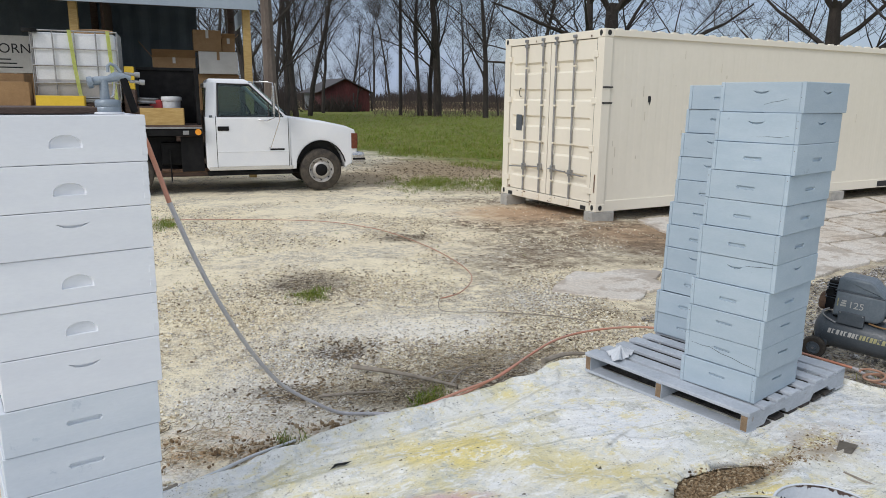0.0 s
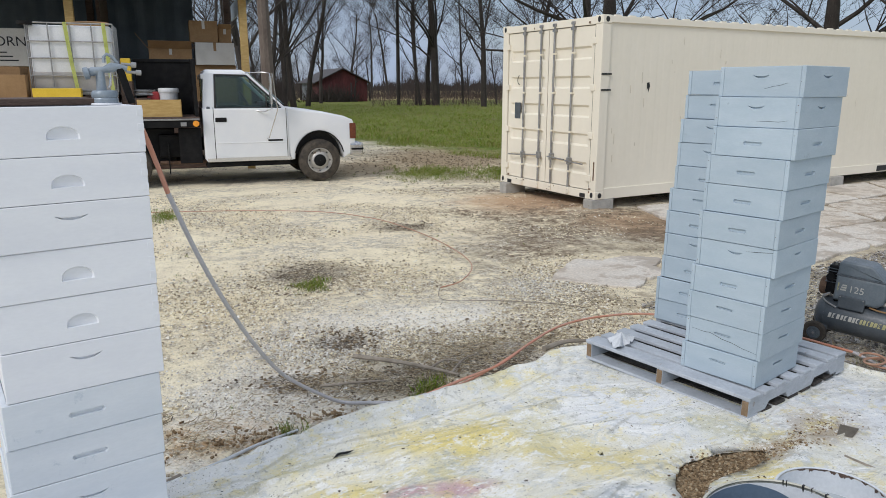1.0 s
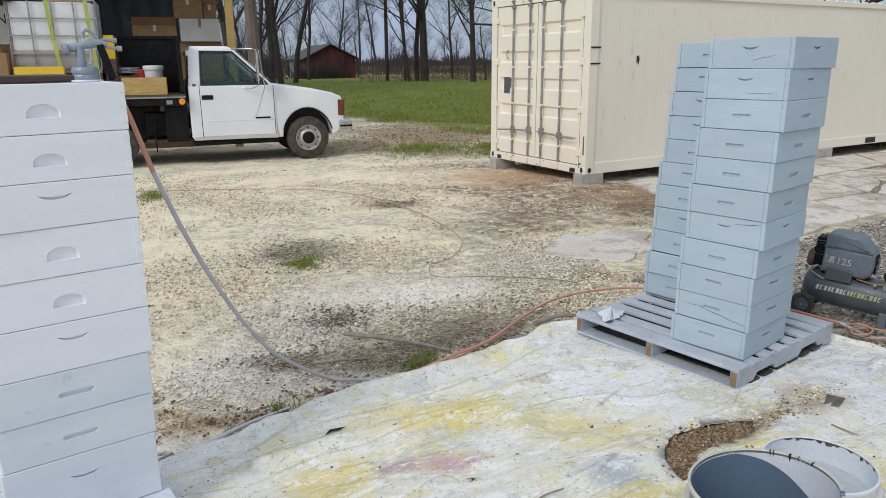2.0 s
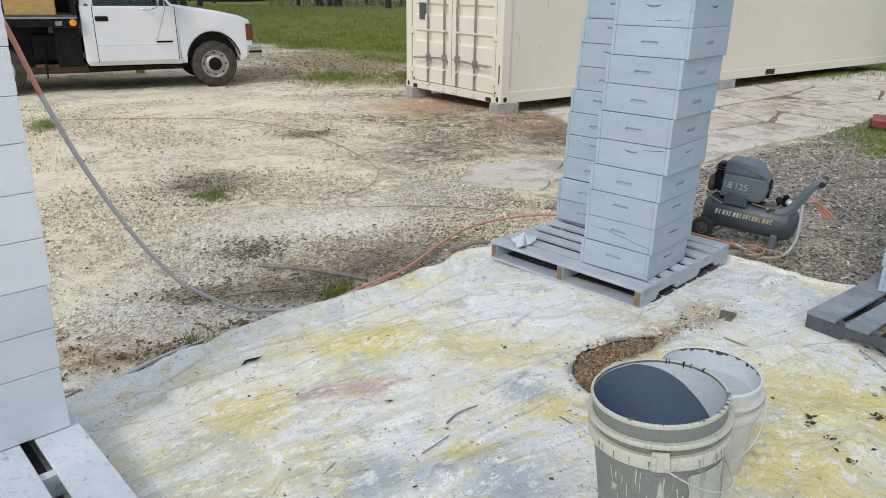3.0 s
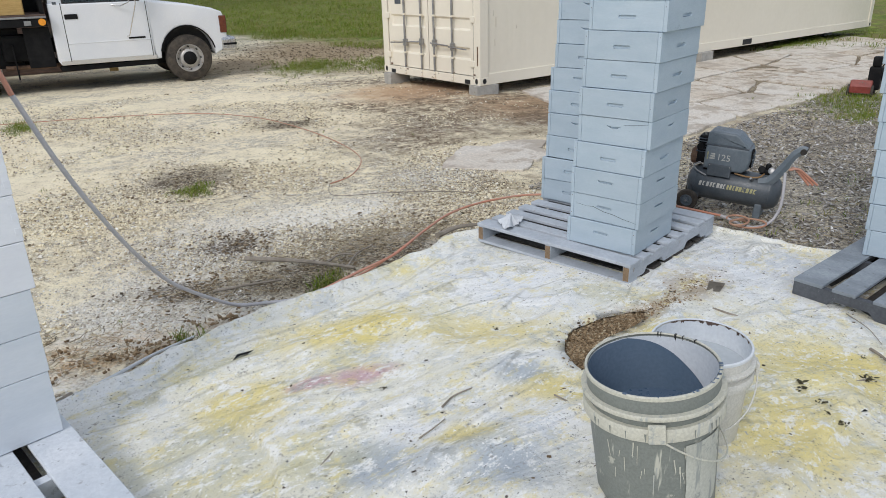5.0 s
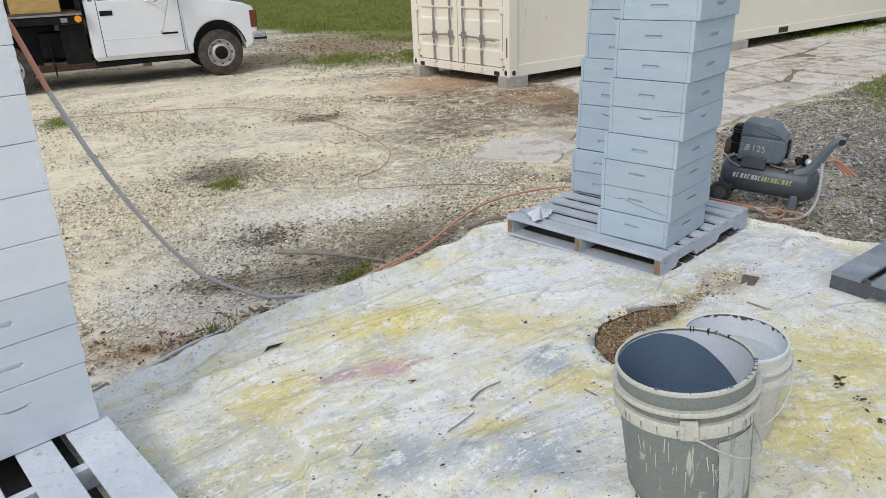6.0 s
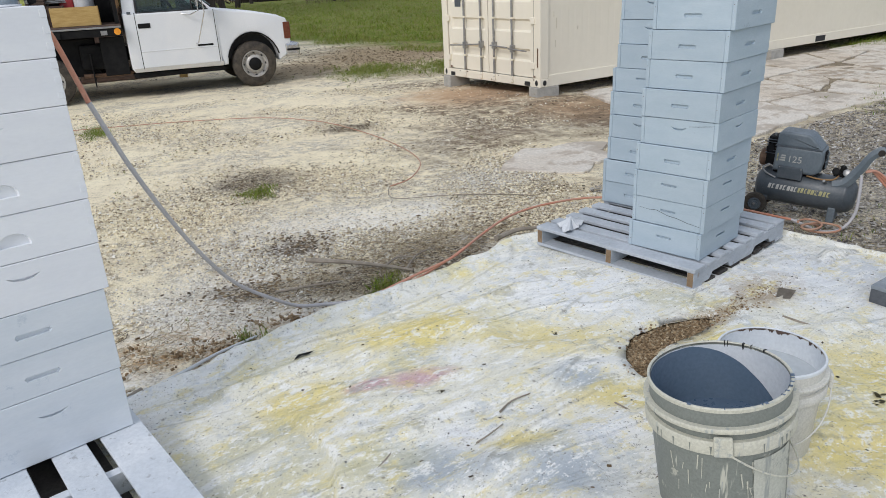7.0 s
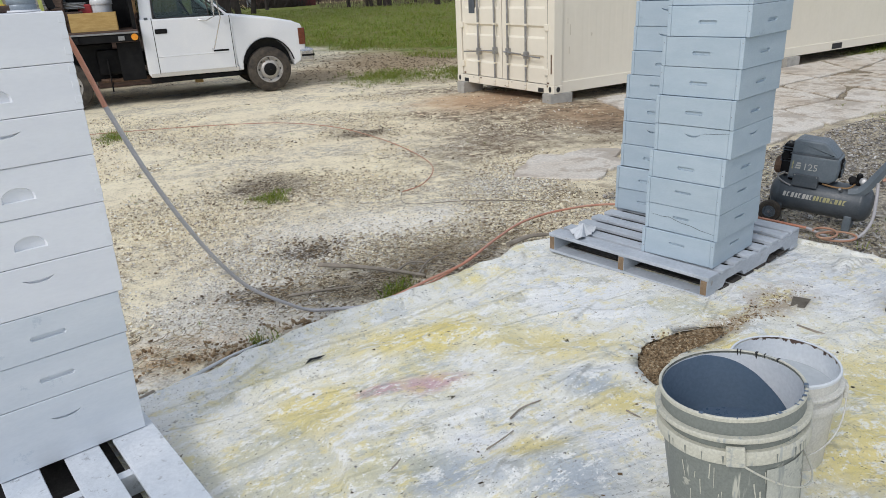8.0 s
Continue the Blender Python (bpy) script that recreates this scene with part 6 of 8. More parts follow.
    # pump
    part("pump_head", box((-0.285, -0.065, z0 + 0.02), (-0.222, 0.065, z0 + 0.225), 0.014), M_BLACK, c)
    part("crankcase", lathe([(0.055, 0.0), (0.062, 0.012), (0.062, 0.05), (0.05, 0.062), (0.002, 0.064)], 24), M_RUST, c, "dirty dark crankcase", True, Matrix.Translation((-0.265, 0.0, z0 + 0.06)) @ Matrix.Rotation(radians(-90), 4, "Y"))
    for q in range(6):
        part("cooling_fin", box((-0.292, -0.074, z0 + 0.105 + 0.019 * q), (-0.220, 0.074, z0 + 0.110 + 0.019 * q), 0.001), M_COMP, c)
    part("head_bolt", tube([(-0.25, -0.03, z0 + 0.222), (-0.25, -0.03, z0 + 0.245)], 0.008, 8), M_STEEL, c)
    part("air_filter", tube([(-0.258, -0.062, z0 + 0.15), (-0.258, -0.105, z0 + 0.15)], 0.026, 16), M_BLACK, c, smooth=True)
    part("feed_pipe", tube(smooth_line([(-0.25, -0.06, z0 + 0.03), (-0.285, -0.085, z0 + 0.005), (-0.26, -0.10, top - 0.02), (-0.19, -0.112, top - 0.045)], 6), 0.006, 8), M_STEEL, c, smooth=True)
    # regulator, gauges and valve between motor and handle
    part("manifold", box((0.155, -0.055, top + 0.010), (0.255, -0.015, top + 0.045), 0.008), M_BLACK, c)
    for x in (0.170, 0.235):
        part("gauge", lathe([(0.024, 0), (0.025, 0.018), (0.020, 0.021), (0.002, 0.021)], 18), M_BLACK if x < 0.2 else M_STEEL, c, smooth=True, matrix=Matrix.Translation((x, -0.055, top + 0.045)) @ Matrix.Rotation(radians(65), 4, "X"))
    part("regulator_knob", lathe([(0.016, 0), (0.019, 0.01), (0.019, 0.035), (0.014, 0.042)], 14), M_BLACK, c, smooth=True, matrix=Matrix.Translation((0.205, -0.03, top + 0.045)))
    part("relief_valve", tube([(0.125, -0.09, top - 0.03), (0.115, -0.125, top - 0.01)], 0.009, 8), M_STEEL, c, smooth=True)
    part("copper_pipe", tube(smooth_line([(0.0, -0.085, top - 0.005), (0.08, -0.095, top - 0.012), (0.16, -0.09, top - 0.004), (0.19, -0.05, top + 0.02)], 5), 0.006, 6), M_CARD, c, smooth=True)
    # broad sheet handle rising from the tank's end
    arm = bmesh.new()
    prev = None
    line = smooth_line([(0.165, 0, zc + 0.078), (0.235, 0, zc + 0.105), (0.300, 0, zc + 0.205), (0.350, 0, zc + 0.305), (0.392, 0, zc + 0.345), (0.418, 0, zc + 0.342)], 5)
    for i, p in enumerate(line):
        d = (line[min(i + 1, len(line) - 1)] - line[max(i - 1, 0)]).normalized()
        nrm = Vector((-d.z, 0, d.x)) * (0.026 + 0.012 * max(0.0, 1 - i / 14))
        ring = [arm.verts.new(p + k * nrm + Vector((0, y, 0))) for k, y in ((1, -0.085), (1, -0.045), (0.5, -0.030), (-0.5, -0.030), (-1, -0.045), (-1, -0.085), (0, -0.098))]
        if prev:
            for q in range(7):
                arm.faces.new((prev[q], prev[(q + 1) % 7], ring[(q + 1) % 7], ring[q]))
        else:
            arm.faces.new(ring[::-1])
        prev = ring
    arm.faces.new(prev)
    part("handle", arm, M_COMP_SHROUD, c, "scuffed dark grey handle arm", True)
    part("handle_grip", tube([(0.405, -0.10, zc + 0.342), (0.405, 0.11, zc + 0.342)], 0.021, 14), M_RUBBER, c, smooth=True)
    for s in (-1, 1):
        w = new("wheel")
        w.parent, w.location = c, (-0.285, s * 0.150, 0.070)
        part("tyre", lathe([(0.045, -0.022), (0.07, -0.022), (0.078, -0.012), (0.078, 0.012), (0.07, 0.022), (0.045, 0.022), (0.045, 0.0)], 32, closed=True), M_RUBBER, w, "black rubber tyre", True, Matrix.Rotation(radians(90), 4, "X"))
        part("rim", lathe([(0.046, 0.014), (0.036, 0.018), (0.032, 0.006), (0.018, 0.006), (0.016, 0.022), (0.002, 0.024)], 28, closed=True), M_COMP_SHROUD, w, "grey wheel rim", True, Matrix.Rotation(radians(90), 4, "X") @ Matrix.Scale(1 if s < 0 else -1, 4, (0, 0, 1)))
        part("bracket", box((-0.30, s * 0.10 - 0.006, 0.05), (-0.22, s * 0.10 + 0.006, zc), 0.003), M_COMP, c)
    part("axle", tube([(-0.285, -0.178, 0.070), (-0.285, 0.178, 0.070)], 0.008, 10), M_STEEL, c)
    part("foot", box((0.17, -0.10, 0.004), (0.22, 0.10, zc - 0.07), 0.012), M_COMP_SHROUD, c, "grey sheet foot")
    return c


build_compressor()

# ---------------------------------------------------------------- hoses, cord and yard clutter
def on_land(x, y, up=0.0):
    return (x, y, float(land(x, y)) + up)


air = [(1.385, 3.58, 1.655), (1.41, 3.66, 1.615), (1.45, 3.70, 1.49), (1.48, 3.70, 1.38), (1.58, 3.74, 1.11), (1.70, 3.83, 0.85), (1.85, 3.98, 0.58), (2.02, 4.11, 0.34), (2.23, 4.18, 0.16)]
low = [on_land(x, y, 0.046 + 0.030 * math.exp(-((x - 3.0) / 0.42) ** 2)) for x, y in ((2.37, 4.20), (2.48, 4.11), (2.62, 4.01), (2.79, 3.99), (3.07, 4.05), (3.40, 4.16), (3.80, 4.39), (4.20, 4.57), (4.60, 4.59), (5.00, 4.42), (5.42, 3.80), (5.55, 3.22))]
low += [(5.60, 3.03, 0.05), (5.70, 2.95, 0.07), (5.77, 2.92, 0.16), (5.81, 2.93, 0.28), (5.86, 2.96, 0.40)]
hose = thing("air_hose", "grey air hose sprayed with paint, orange where clean", "hose", (0, 0, 0))
part("orange_end", tube(smooth_line(air[:4], 8), 0.0100, 10), M_ORANGE_HOSE, hose, "clean orange hose end", True)
part("hose", tube(smooth_line(air[3:] + low[:4], 10), 0.0098, 10), M_HOSE, hose, smooth=True)
part("orange_run", tube(smooth_line(low[3:12], 10), 0.0085, 10), M_ORANGE_HOSE, hose, "faded orange hose", True)
second = thing("air_hose", "second pinkish orange hose along the cloth edge", "hose", (0, 0, 0))
part("grey_run", tube(smooth_line(low[11:], 10), 0.0100, 10), M_HOSE, hose, smooth=True)
part("hose", tube(smooth_line([on_land(x, y, 0.022) for x, y in ((2.80, 4.02), (2.95, 4.07), (3.20, 4.14), (3.42, 4.23), (3.62, 4.33), (3.80, 4.42))], 10), 0.0065, 8), M_ORANGE_HOSE, second, smooth=True)
coil2 = thing("hose_coil", "tangled orange hose lying beside the compressor", "hose", (0, 0, 0))
loop = []
for k in range(48):
    a = k * 0.31
    loop.append(on_land(5.50 + 0.11 * math.cos(a) + 0.05 * math.sin(a * 0.37), 3.02 + 0.08 * math.sin(a) + 0.04 * math.cos(a * 0.53), 0.03 + 0.0012 * k))
part("coil", tube(loop, 0.007, 8), M_CORD, coil2, smooth=True)
grip = thing("hose_end", "faded red hoses hung over the compressor handle", "hose", (5.87, 2.94, 0.42))
for k in range(3):
    part("strand", tube(smooth_line([(0, 0, 0), (0.03, -0.02 - 0.015 * k, 0.01), (0.06 + 0.01 * k, -0.07 - 0.02 * k, -0.05), (0.08 + 0.02 * k, -0.11 - 0.02 * k, -0.10)], 6), 0.008, 8), M_ORANGE_HOSE, grip, smooth=True)
tail = thing("pressure_hose", "dark hose running off across the gravel", "hose", (0, 0, 0))
part("hose", tube(smooth_line([(5.95, 2.92, 0.535), (6.5, 2.95, 0.50), (7.2, 2.95, 0.40), (8.0, 2.95, 0.22), (8.8, 3.0, 0.03)], 8), 0.006, 8), M_STICK, tail, smooth=True)
cord = thing("extension_cord", "thin orange extension cord lying across the yard", "cord", (0, 0, 0))
part("cord", tube(smooth_line([on_land(x, y, 0.012 + 0.004 * math.sin(3 * x)) for x, y in ((2.1, 11.7), (2.66, 11.45), (3.56, 11.1), (4.46, 10.44), (4.9, 9.61), (5.02, 8.73), (4.98, 7.68), (4.77, 6.75), (4.36, 6.23), (4.05, 6.11))], 12), 0.0055, 6), M_CORD, cord, smooth=True)
part("cord", tube(smooth_line([on_land(x, y, 0.012) for x, y in ((4.05, 6.11), (3.9, 5.85), (3.94, 5.69), (4.26, 5.49), (4.61, 5.16), (4.76, 4.91))], 12), 0.0035, 6), M_STICK, cord, smooth=True)


def stick(points, r, label="weathered grey stick lying on the gravel", name="stick", mat=None):
    ob = part(name, tube(smooth_line([on_land(x, y, z) for x, y, z in points], 6), [r * (1.0 - 0.5 * k / (6 * (len(points) - 1))) for k in range(6 * (len(points) - 1) + 1)], 7), mat or M_STICK, None, smooth=True)
    return tagged(ob, label, "stick")


stick([(2.71, 4.88, 0.03), (2.9, 4.63, 0.035), (3.05, 4.40, 0.03), (3.15, 4.24, 0.02)], 0.017)
stick([(2.36, 4.55, 0.02), (2.6, 4.47, 0.02), (2.74, 4.41, 0.02)], 0.009, "thin dark stick lying on the gravel")
stick([(3.05, 4.42, 0.03), (3.16, 4.44, 0.05), (3.26, 4.40, 0.03)], 0.009, "thin twig by a larger stick")
stick([(3.12, 4.28, 0.02), (3.28, 4.42, 0.03), (3.45, 4.50, 0.015)], 0.008, "thin twig in leaf litter")
stick([(4.14, 2.41, 0.03), (4.16, 2.2, 0.03), (4.19, 1.98, 0.03)], 0.007, "dark twig lying on the drop cloth")
stick([(4.34, 1.74, 0.03), (4.28, 1.66, 0.035), (4.17, 1.56, 0.03)], 0.0075, "dark twig lying on the drop cloth")
stick([(4.28, 1.66, 0.03), (4.40, 1.62, 0.035), (4.46, 1.64, 0.03)], 0.005, "dark twig lying on the drop cloth")
stick([(3.34, 1.62, 0.03), (3.59, 1.59, 0.03), (3.76, 1.55, 0.03)], 0.007, "thin twig stuck on the drop cloth")
stick([(1.45, 3.88, 0.035), (1.22, 3.80, 0.03), (1.0, 3.86, 0.03)], 0.012, "white sprayed stick at the cloth edge")
stick([(3.80, 4.24, 0.05), (4.0, 4.27, 0.05), (4.15, 4.2, 0.05)], 0.020, "sprayed roll of cloth at its edge", "cloth_roll")
stick([(1.93, 2.53, 0.03), (2.06, 2.60, 0.035), (2.13, 2.68, 0.03)], 0.008, "brown leaf stalk on the drop cloth")

stick([(3.69, 1.70, 0.03), (3.82, 1.65, 0.035), (3.93, 1.63, 0.034), (3.98, 1.62, 0.03)], 0.0055, "thin grey twig between leaf clumps on the cloth")
stick([(3.62, 1.70, 0.03), (3.64, 1.62, 0.033), (3.65, 1.54, 0.03)], 0.003, "dry grass stem lying on the cloth")
stick([(4.66, 1.98, 0.03), (4.56, 1.84, 0.036), (4.44, 1.73, 0.03)], 0.003, "dry grass stem lying on the cloth")
stick([(2.80, 2.25, 0.035), (2.785, 2.16, 0.038), (2.76, 2.08, 0.035)], 0.0035, "thin grey twig stuck to the cloth")
stick([(2.28, 2.40, 0.035), (2.36, 2.41, 0.038), (2.42, 2.43, 0.035)], 0.0035, "thin grey twig stuck to the cloth")
stick([(2.47, 2.51, 0.035), (2.55, 2.54, 0.038), (2.64, 2.54, 0.035)], 0.0045, "thin grey twig stuck to the cloth")
stick([(1.30, 3.83, 0.03), (1.45, 3.855, 0.03), (1.66, 3.935, 0.025), (1.84, 4.015, 0.02), (2.07, 4.08, 0.012)], 0.013, "rolled pale edge of the drop cloth", "cloth_roll", M_RAG)


def leaf_clump(x, y, size, seed):
    q = random.Random(seed)
    b = bmesh.new()
    for _ in range(16):
        c = Vector((q.gauss(0, size * 0.45), q.gauss(0, size * 0.45), q.uniform(0.002, size * 0.5)))
        a, w = q.uniform(0, 6.28), size * q.uniform(0.18, 0.42)
        u = Vector((math.cos(a), math.sin(a), q.uniform(-0.5, 0.5))) * w
        v = Vector((-math.sin(a), math.cos(a), q.uniform(-0.6, 0.6))) * w * 0.55
        b.faces.new([b.verts.new(c + k) for k in (-u, v - u * 0.2, u, -v + u * 0.1)])
    ob = part("leaf_clump", b, M_LEAF_DARK, None)
    ob.location = (x, y, tarp_height(x, y) + 0.003)
    tagged(ob, "dark withered leaf clump on the drop cloth", "dead leaves")


M_LEAF_DARK = surf("withered_leaves", (0.035, 0.030, 0.014), (0.09, 0.075, 0.03), 30, 120, 0.9)
for k, (x, y, size) in enumerate(((3.99, 1.62, 0.036), (3.62, 1.72, 0.040), (3.53, 1.60, 0.020), (3.44, 1.50, 0.022), (4.23, 1.73, 0.018), (3.48, 1.56, 0.018), (3.15, 2.95, 0.018), (2.42, 2.83, 0.018), (4.75, 1.98, 0.02))):
    leaf_clump(x, y, size, k)


def flake(points, z, mat, label, thick=0.006, name="scrap"):
    b = bmesh.new()
    b.faces.new([b.verts.new(on_land(x, y, z + 0.004 * (i % 2))) for i, (x, y) in enumerate(points)])
    bmesh.ops.solidify(b, geom=b.faces[:], thickness=thick)
    return tagged(part(name, b, mat, None), label, "scrap")


flake([(2.10, 3.64), (2.14, 3.68), (2.17, 3.675), (2.22, 3.66), (2.18, 3.650), (2.145, 3.655)], 0.032, M_INK, "black scrap of paint skin on the cloth")
flake([(2.26, 2.64), (2.29, 2.67), (2.33, 2.67), (2.29, 2.652)], 0.032, M_INK, "black scrap of paint skin on the cloth")
flake([(4.32, 2.56), (4.46, 2.63), (4.51, 2.56), (4.37, 2.51)], 0.030, M_STICK, "flat brown shingle scrap on the cloth", 0.012, "shingle_scrap")
flake([(3.60, 1.52), (3.64, 1.56), (3.69, 1.54), (3.66, 1.49)], 0.036, M_INK, "dark leaf scrap on the cloth", 0.01)
flake([(2.13, 5.20), (2.20, 5.24), (2.27, 5.20), (2.21, 5.17)], 0.012, M_CARD_PALE, "white paper scrap on the gravel", 0.003)

# crumpled rag on the pallet corner
def build_rag():
    """A cloth pulled together in the middle, its folds fanning out on both sides."""
    b = bmesh.new()
    rings, n = 12, 56
    prev = None
    for i in range(rings + 1):
        f = i / rings
        row = []
        for k in range(n):
            a = 2 * math.pi * k / n
            edge = 0.085 + 0.035 * math.sin(2 * a + 0.6) + 0.018 * math.sin(5 * a) + 0.012 * noise.noise(Vector((3 * math.cos(a), 3 * math.sin(a), 1)))
            fold = math.sin(9 * a + 2.2 * math.sin(2 * a)) * 0.012 * f + 0.010 * noise.noise(Vector((14 * edge * f * math.cos(a), 14 * edge * f * math.sin(a), 4)))
            row.append(b.verts.new((edge * f * math.cos(a) * 0.75, edge * f * math.sin(a) * 1.35, max(-0.019, 0.055 * (1 - f) ** 1.3 + fold - 0.008))))
        if prev:
            for k in range(n):
                b.faces.new((prev[k], prev[(k + 1) % n], row[(k + 1) % n], row[k]))
        prev = row
    bmesh.ops.remove_doubles(b, verts=b.verts, dist=0.0002)
    bmesh.ops.recalc_face_normals(b, faces=b.faces)
    bmesh.ops.solidify(b, geom=b.faces[:], thickness=0.003)
    ob = part("rag", b, M_RAG, None, smooth=True)
    c, s = math.cos(0.144), math.sin(0.144)
    x, y = 0.13, 0.93
    ob.location = (4.10 + c * x - s * y, 2.90 + s * x + c * y, PAL_Z + 0.128 + 0.022)
    ob.rotation_euler = (0, 0, -0.5)
    return tagged(ob, "crumpled pale grey rag lying on the pallet", "rag")


build_rag()

# ---------------------------------------------------------------- red machine beside the slab
mach = thing("garden_tiller", "faded red and black garden machine standing on grass", "garden machine", (11.75, 4.87, 0.0), 0.25)
mach.scale = (0.55, 0.55, 0.85)
part("deck", extrude([(-0.26, 0.06), (0.22, 0.06), (0.24, 0.16), (0.10, 0.24), (-0.20, 0.26), (-0.27, 0.16)], -0.26, 0.22, 0.03), M_MACHINE_RED, mach, "faded red deck")
part("engine", box((-0.05, -0.40, 0.10), (0.26, -0.12, 0.46), 0.03), M_BLACK, mach)
part("fuel_tank", box((-0.02, -0.36, 0.46), (0.20, -0.16, 0.62), 0.04), M_BLACK, mach)
part("recoil", lathe([(0.10, 0), (0.10, 0.04), (0.002, 0.05)], 18), M_BLACK, mach, matrix=Matrix.Translation((0.10, -0.40, 0.34)) @ Matrix.Rotation(radians(90), 4, "X"))
part("handle_bar", tube([(0.15, -0.2, 0.2), (0.55, -0.55, 0.75), (0.75, -0.75, 0.86)], 0.014, 8), M_BLACK, mach, smooth=True)
part("handle_bar", tube([(0.0, -0.38, 0.30), (0.45, -0.75, 0.75), (0.65, -0.9, 0.86)], 0.014, 8), M_BLACK, mach, smooth=True)
for x, y in ((-0.2, -0.28), (-0.2, 0.24), (0.2, -0.28), (0.2, 0.24)):
    part("wheel", lathe([(0.09, -0.022), (0.095, 0.0), (0.09, 0.022)], 20), M_RUBBER, mach, smooth=True, matrix=Matrix.Translation((x, y, 0.095)) @ Matrix.Rotation(radians(90), 4, "X"))

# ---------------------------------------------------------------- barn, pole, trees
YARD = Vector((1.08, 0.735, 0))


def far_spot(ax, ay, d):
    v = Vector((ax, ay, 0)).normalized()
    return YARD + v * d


def build_barn():
    a, c = far_spot(0.309, 0.951, 96), far_spot(0.395, 0.919, 92)
    mid = (a + c) / 2
    yaw = math.atan2(c.y - a.y, c.x - a.x)
    t = thing("barn", "weathered dark red barn with a low dark tin roof", "barn", (mid.x, mid.y, -0.05), yaw + radians(40))
    w, d, h, ridge = 6.2, 9.0, 2.5, 3.9
    # gable end looks along -y, the long side along -x
    part("front_wall", extrude([(-w / 2, 0), (w / 2, 0), (w / 2, h), (0, ridge), (-w / 2, h)], -d / 2, -d / 2 + 0.15), M_BARN, t, "dark red boarded gable")
    part("rear_wall", extrude([(-w / 2, 0), (w / 2, 0), (w / 2, h), (0, ridge), (-w / 2, h)], d / 2 - 0.15, d / 2), M_BARN, t)
    part("side_wall", box((-w / 2, -d / 2 + 0.15, 0), (-w / 2 + 0.15, d / 2 - 0.15, h), 0.0), M_BARN, t)
    part("side_wall", box((w / 2 - 0.15, -d / 2 + 0.15, 0), (w / 2, d / 2 - 0.15, h), 0.0), M_BARN, t)
    part("tin_patch", box((-w / 2 - 0.03, d / 2 - 3.6, 0.1), (-w / 2 - 0.01, d / 2 - 0.3, h - 0.2), 0.0), M_BARN_GREY, t, "grey tin sheeting")
    for s in (-1, 1):
        part("roof", extrude([(0, ridge + 0.05), (s * (w / 2 + 0.5), h - 0.28), (s * (w / 2 + 0.5), h - 0.18), (0, ridge + 0.17)], -d / 2 - 0.35, d / 2 + 0.35), M_ROOF_DARK, t, "dark rusty tin roof")
    part("barn_door", box((-0.9, -d / 2 - 0.06, 0.05), (0.9, -d / 2 - 0.02, 2.2), 0.0), M_BARN, t)
    part("door_frame", box((0.95, -d / 2 - 0.08, 0.05), (1.1, -d / 2 - 0.02, 2.3), 0.0), M_ROOF_DARK, t)
    for k in range(9):
        part("batten", box((-w / 2 + 0.3 + k * 0.46, -d / 2 - 0.05, 0.05), (-w / 2 + 0.36 + k * 0.46, -d / 2 - 0.005, 2.4), 0.0), M_BARN, t)
    return t


build_barn()
pp = far_spot(0.433, 0.901, 72)
pole = thing("utility_pole", "tall thin dark wooden utility pole", "utility pole", (pp.x, pp.y, -0.1))
part("pole", tube([(0, 0, 0), (0, 0, 13)], [0.20, 0.14], 10), M_BARK, pole, smooth=True)
part("crossarm", box((-1.1, -0.06, 12.2), (1.1, 0.06, 12.34), 0.01), M_BARK, pole)


def limb(bt, bw, rng, p, d, length, r, level, top, droop, low=0.28):
    """One branch with its own side branches; thick wood goes into bt, twigs into bw."""
    n = 5 if level <= 1 else (4 if level == 2 else 3)
    pts, rad = [p.copy()], [r]
    step = length / n
    q = p.copy()
    for i in range(n):
        wob = 0.10 if level == 0 else 0.26
        d = (d + Vector((rng.uniform(-wob, wob), rng.uniform(-wob, wob), rng.uniform(-wob * 0.5, wob) - droop * (level > 0)))).normalized()
        q = q + d * step
        pts.append(q.copy())
        rad.append(r * (1 - 0.72 * (i + 1) / n) if level else r * (1 - 0.6 * (i + 1) / n))
    tube(pts, rad, 9 if level == 0 else (6 if level == 1 else 3), bt if level <= 1 else bw, cap=False)
    if level >= top:
        return
    count = (10, 8, 6, 4)[level]
    for k in range(count):
        f = rng.uniform(low if level == 0 else 0.15, 1.0)
        i = min(int(f * n), n - 1)
        b = pts[i].lerp(pts[i + 1], f * n - i)
        ang = rng.uniform(0, 2 * math.pi)
        out = Vector((math.cos(ang), math.sin(ang), rng.uniform(0.35, 1.2) if level < 2 else rng.uniform(-0.2, 0.9)))
        nd = (d * 0.45 + out.normalized()).normalized()
        ln = length * rng.uniform(0.42, 0.70) * (1.15 - 0.5 * f)
        limb(bt, bw, rng, b, nd, ln, max(rad[i] * rng.uniform(0.26, 0.46), 0.009), level + 1, top, droop)


def bare_tree(spot, height, r, seed, label, top=4, lean=(0, 0), bark=None, group="bare trees", droop=0.02, start=None):
    rng = random.Random(seed)
    bt, bw = bmesh.new(), bmesh.new()
    limb(bt, bw, rng, Vector((0, 0, -0.1)), Vector((lean[0], lean[1], 1)).normalized(), height, r, 0, top, droop, start or 0.22)
    t = thing("tree", label, "tree", (spot.x, spot.y, 0), 0, group)
    part("trunk", bt, bark or M_BARK, t, smooth=True)
    part("crown", bw, M_TWIG, t, "bare twigs", True)
    return t


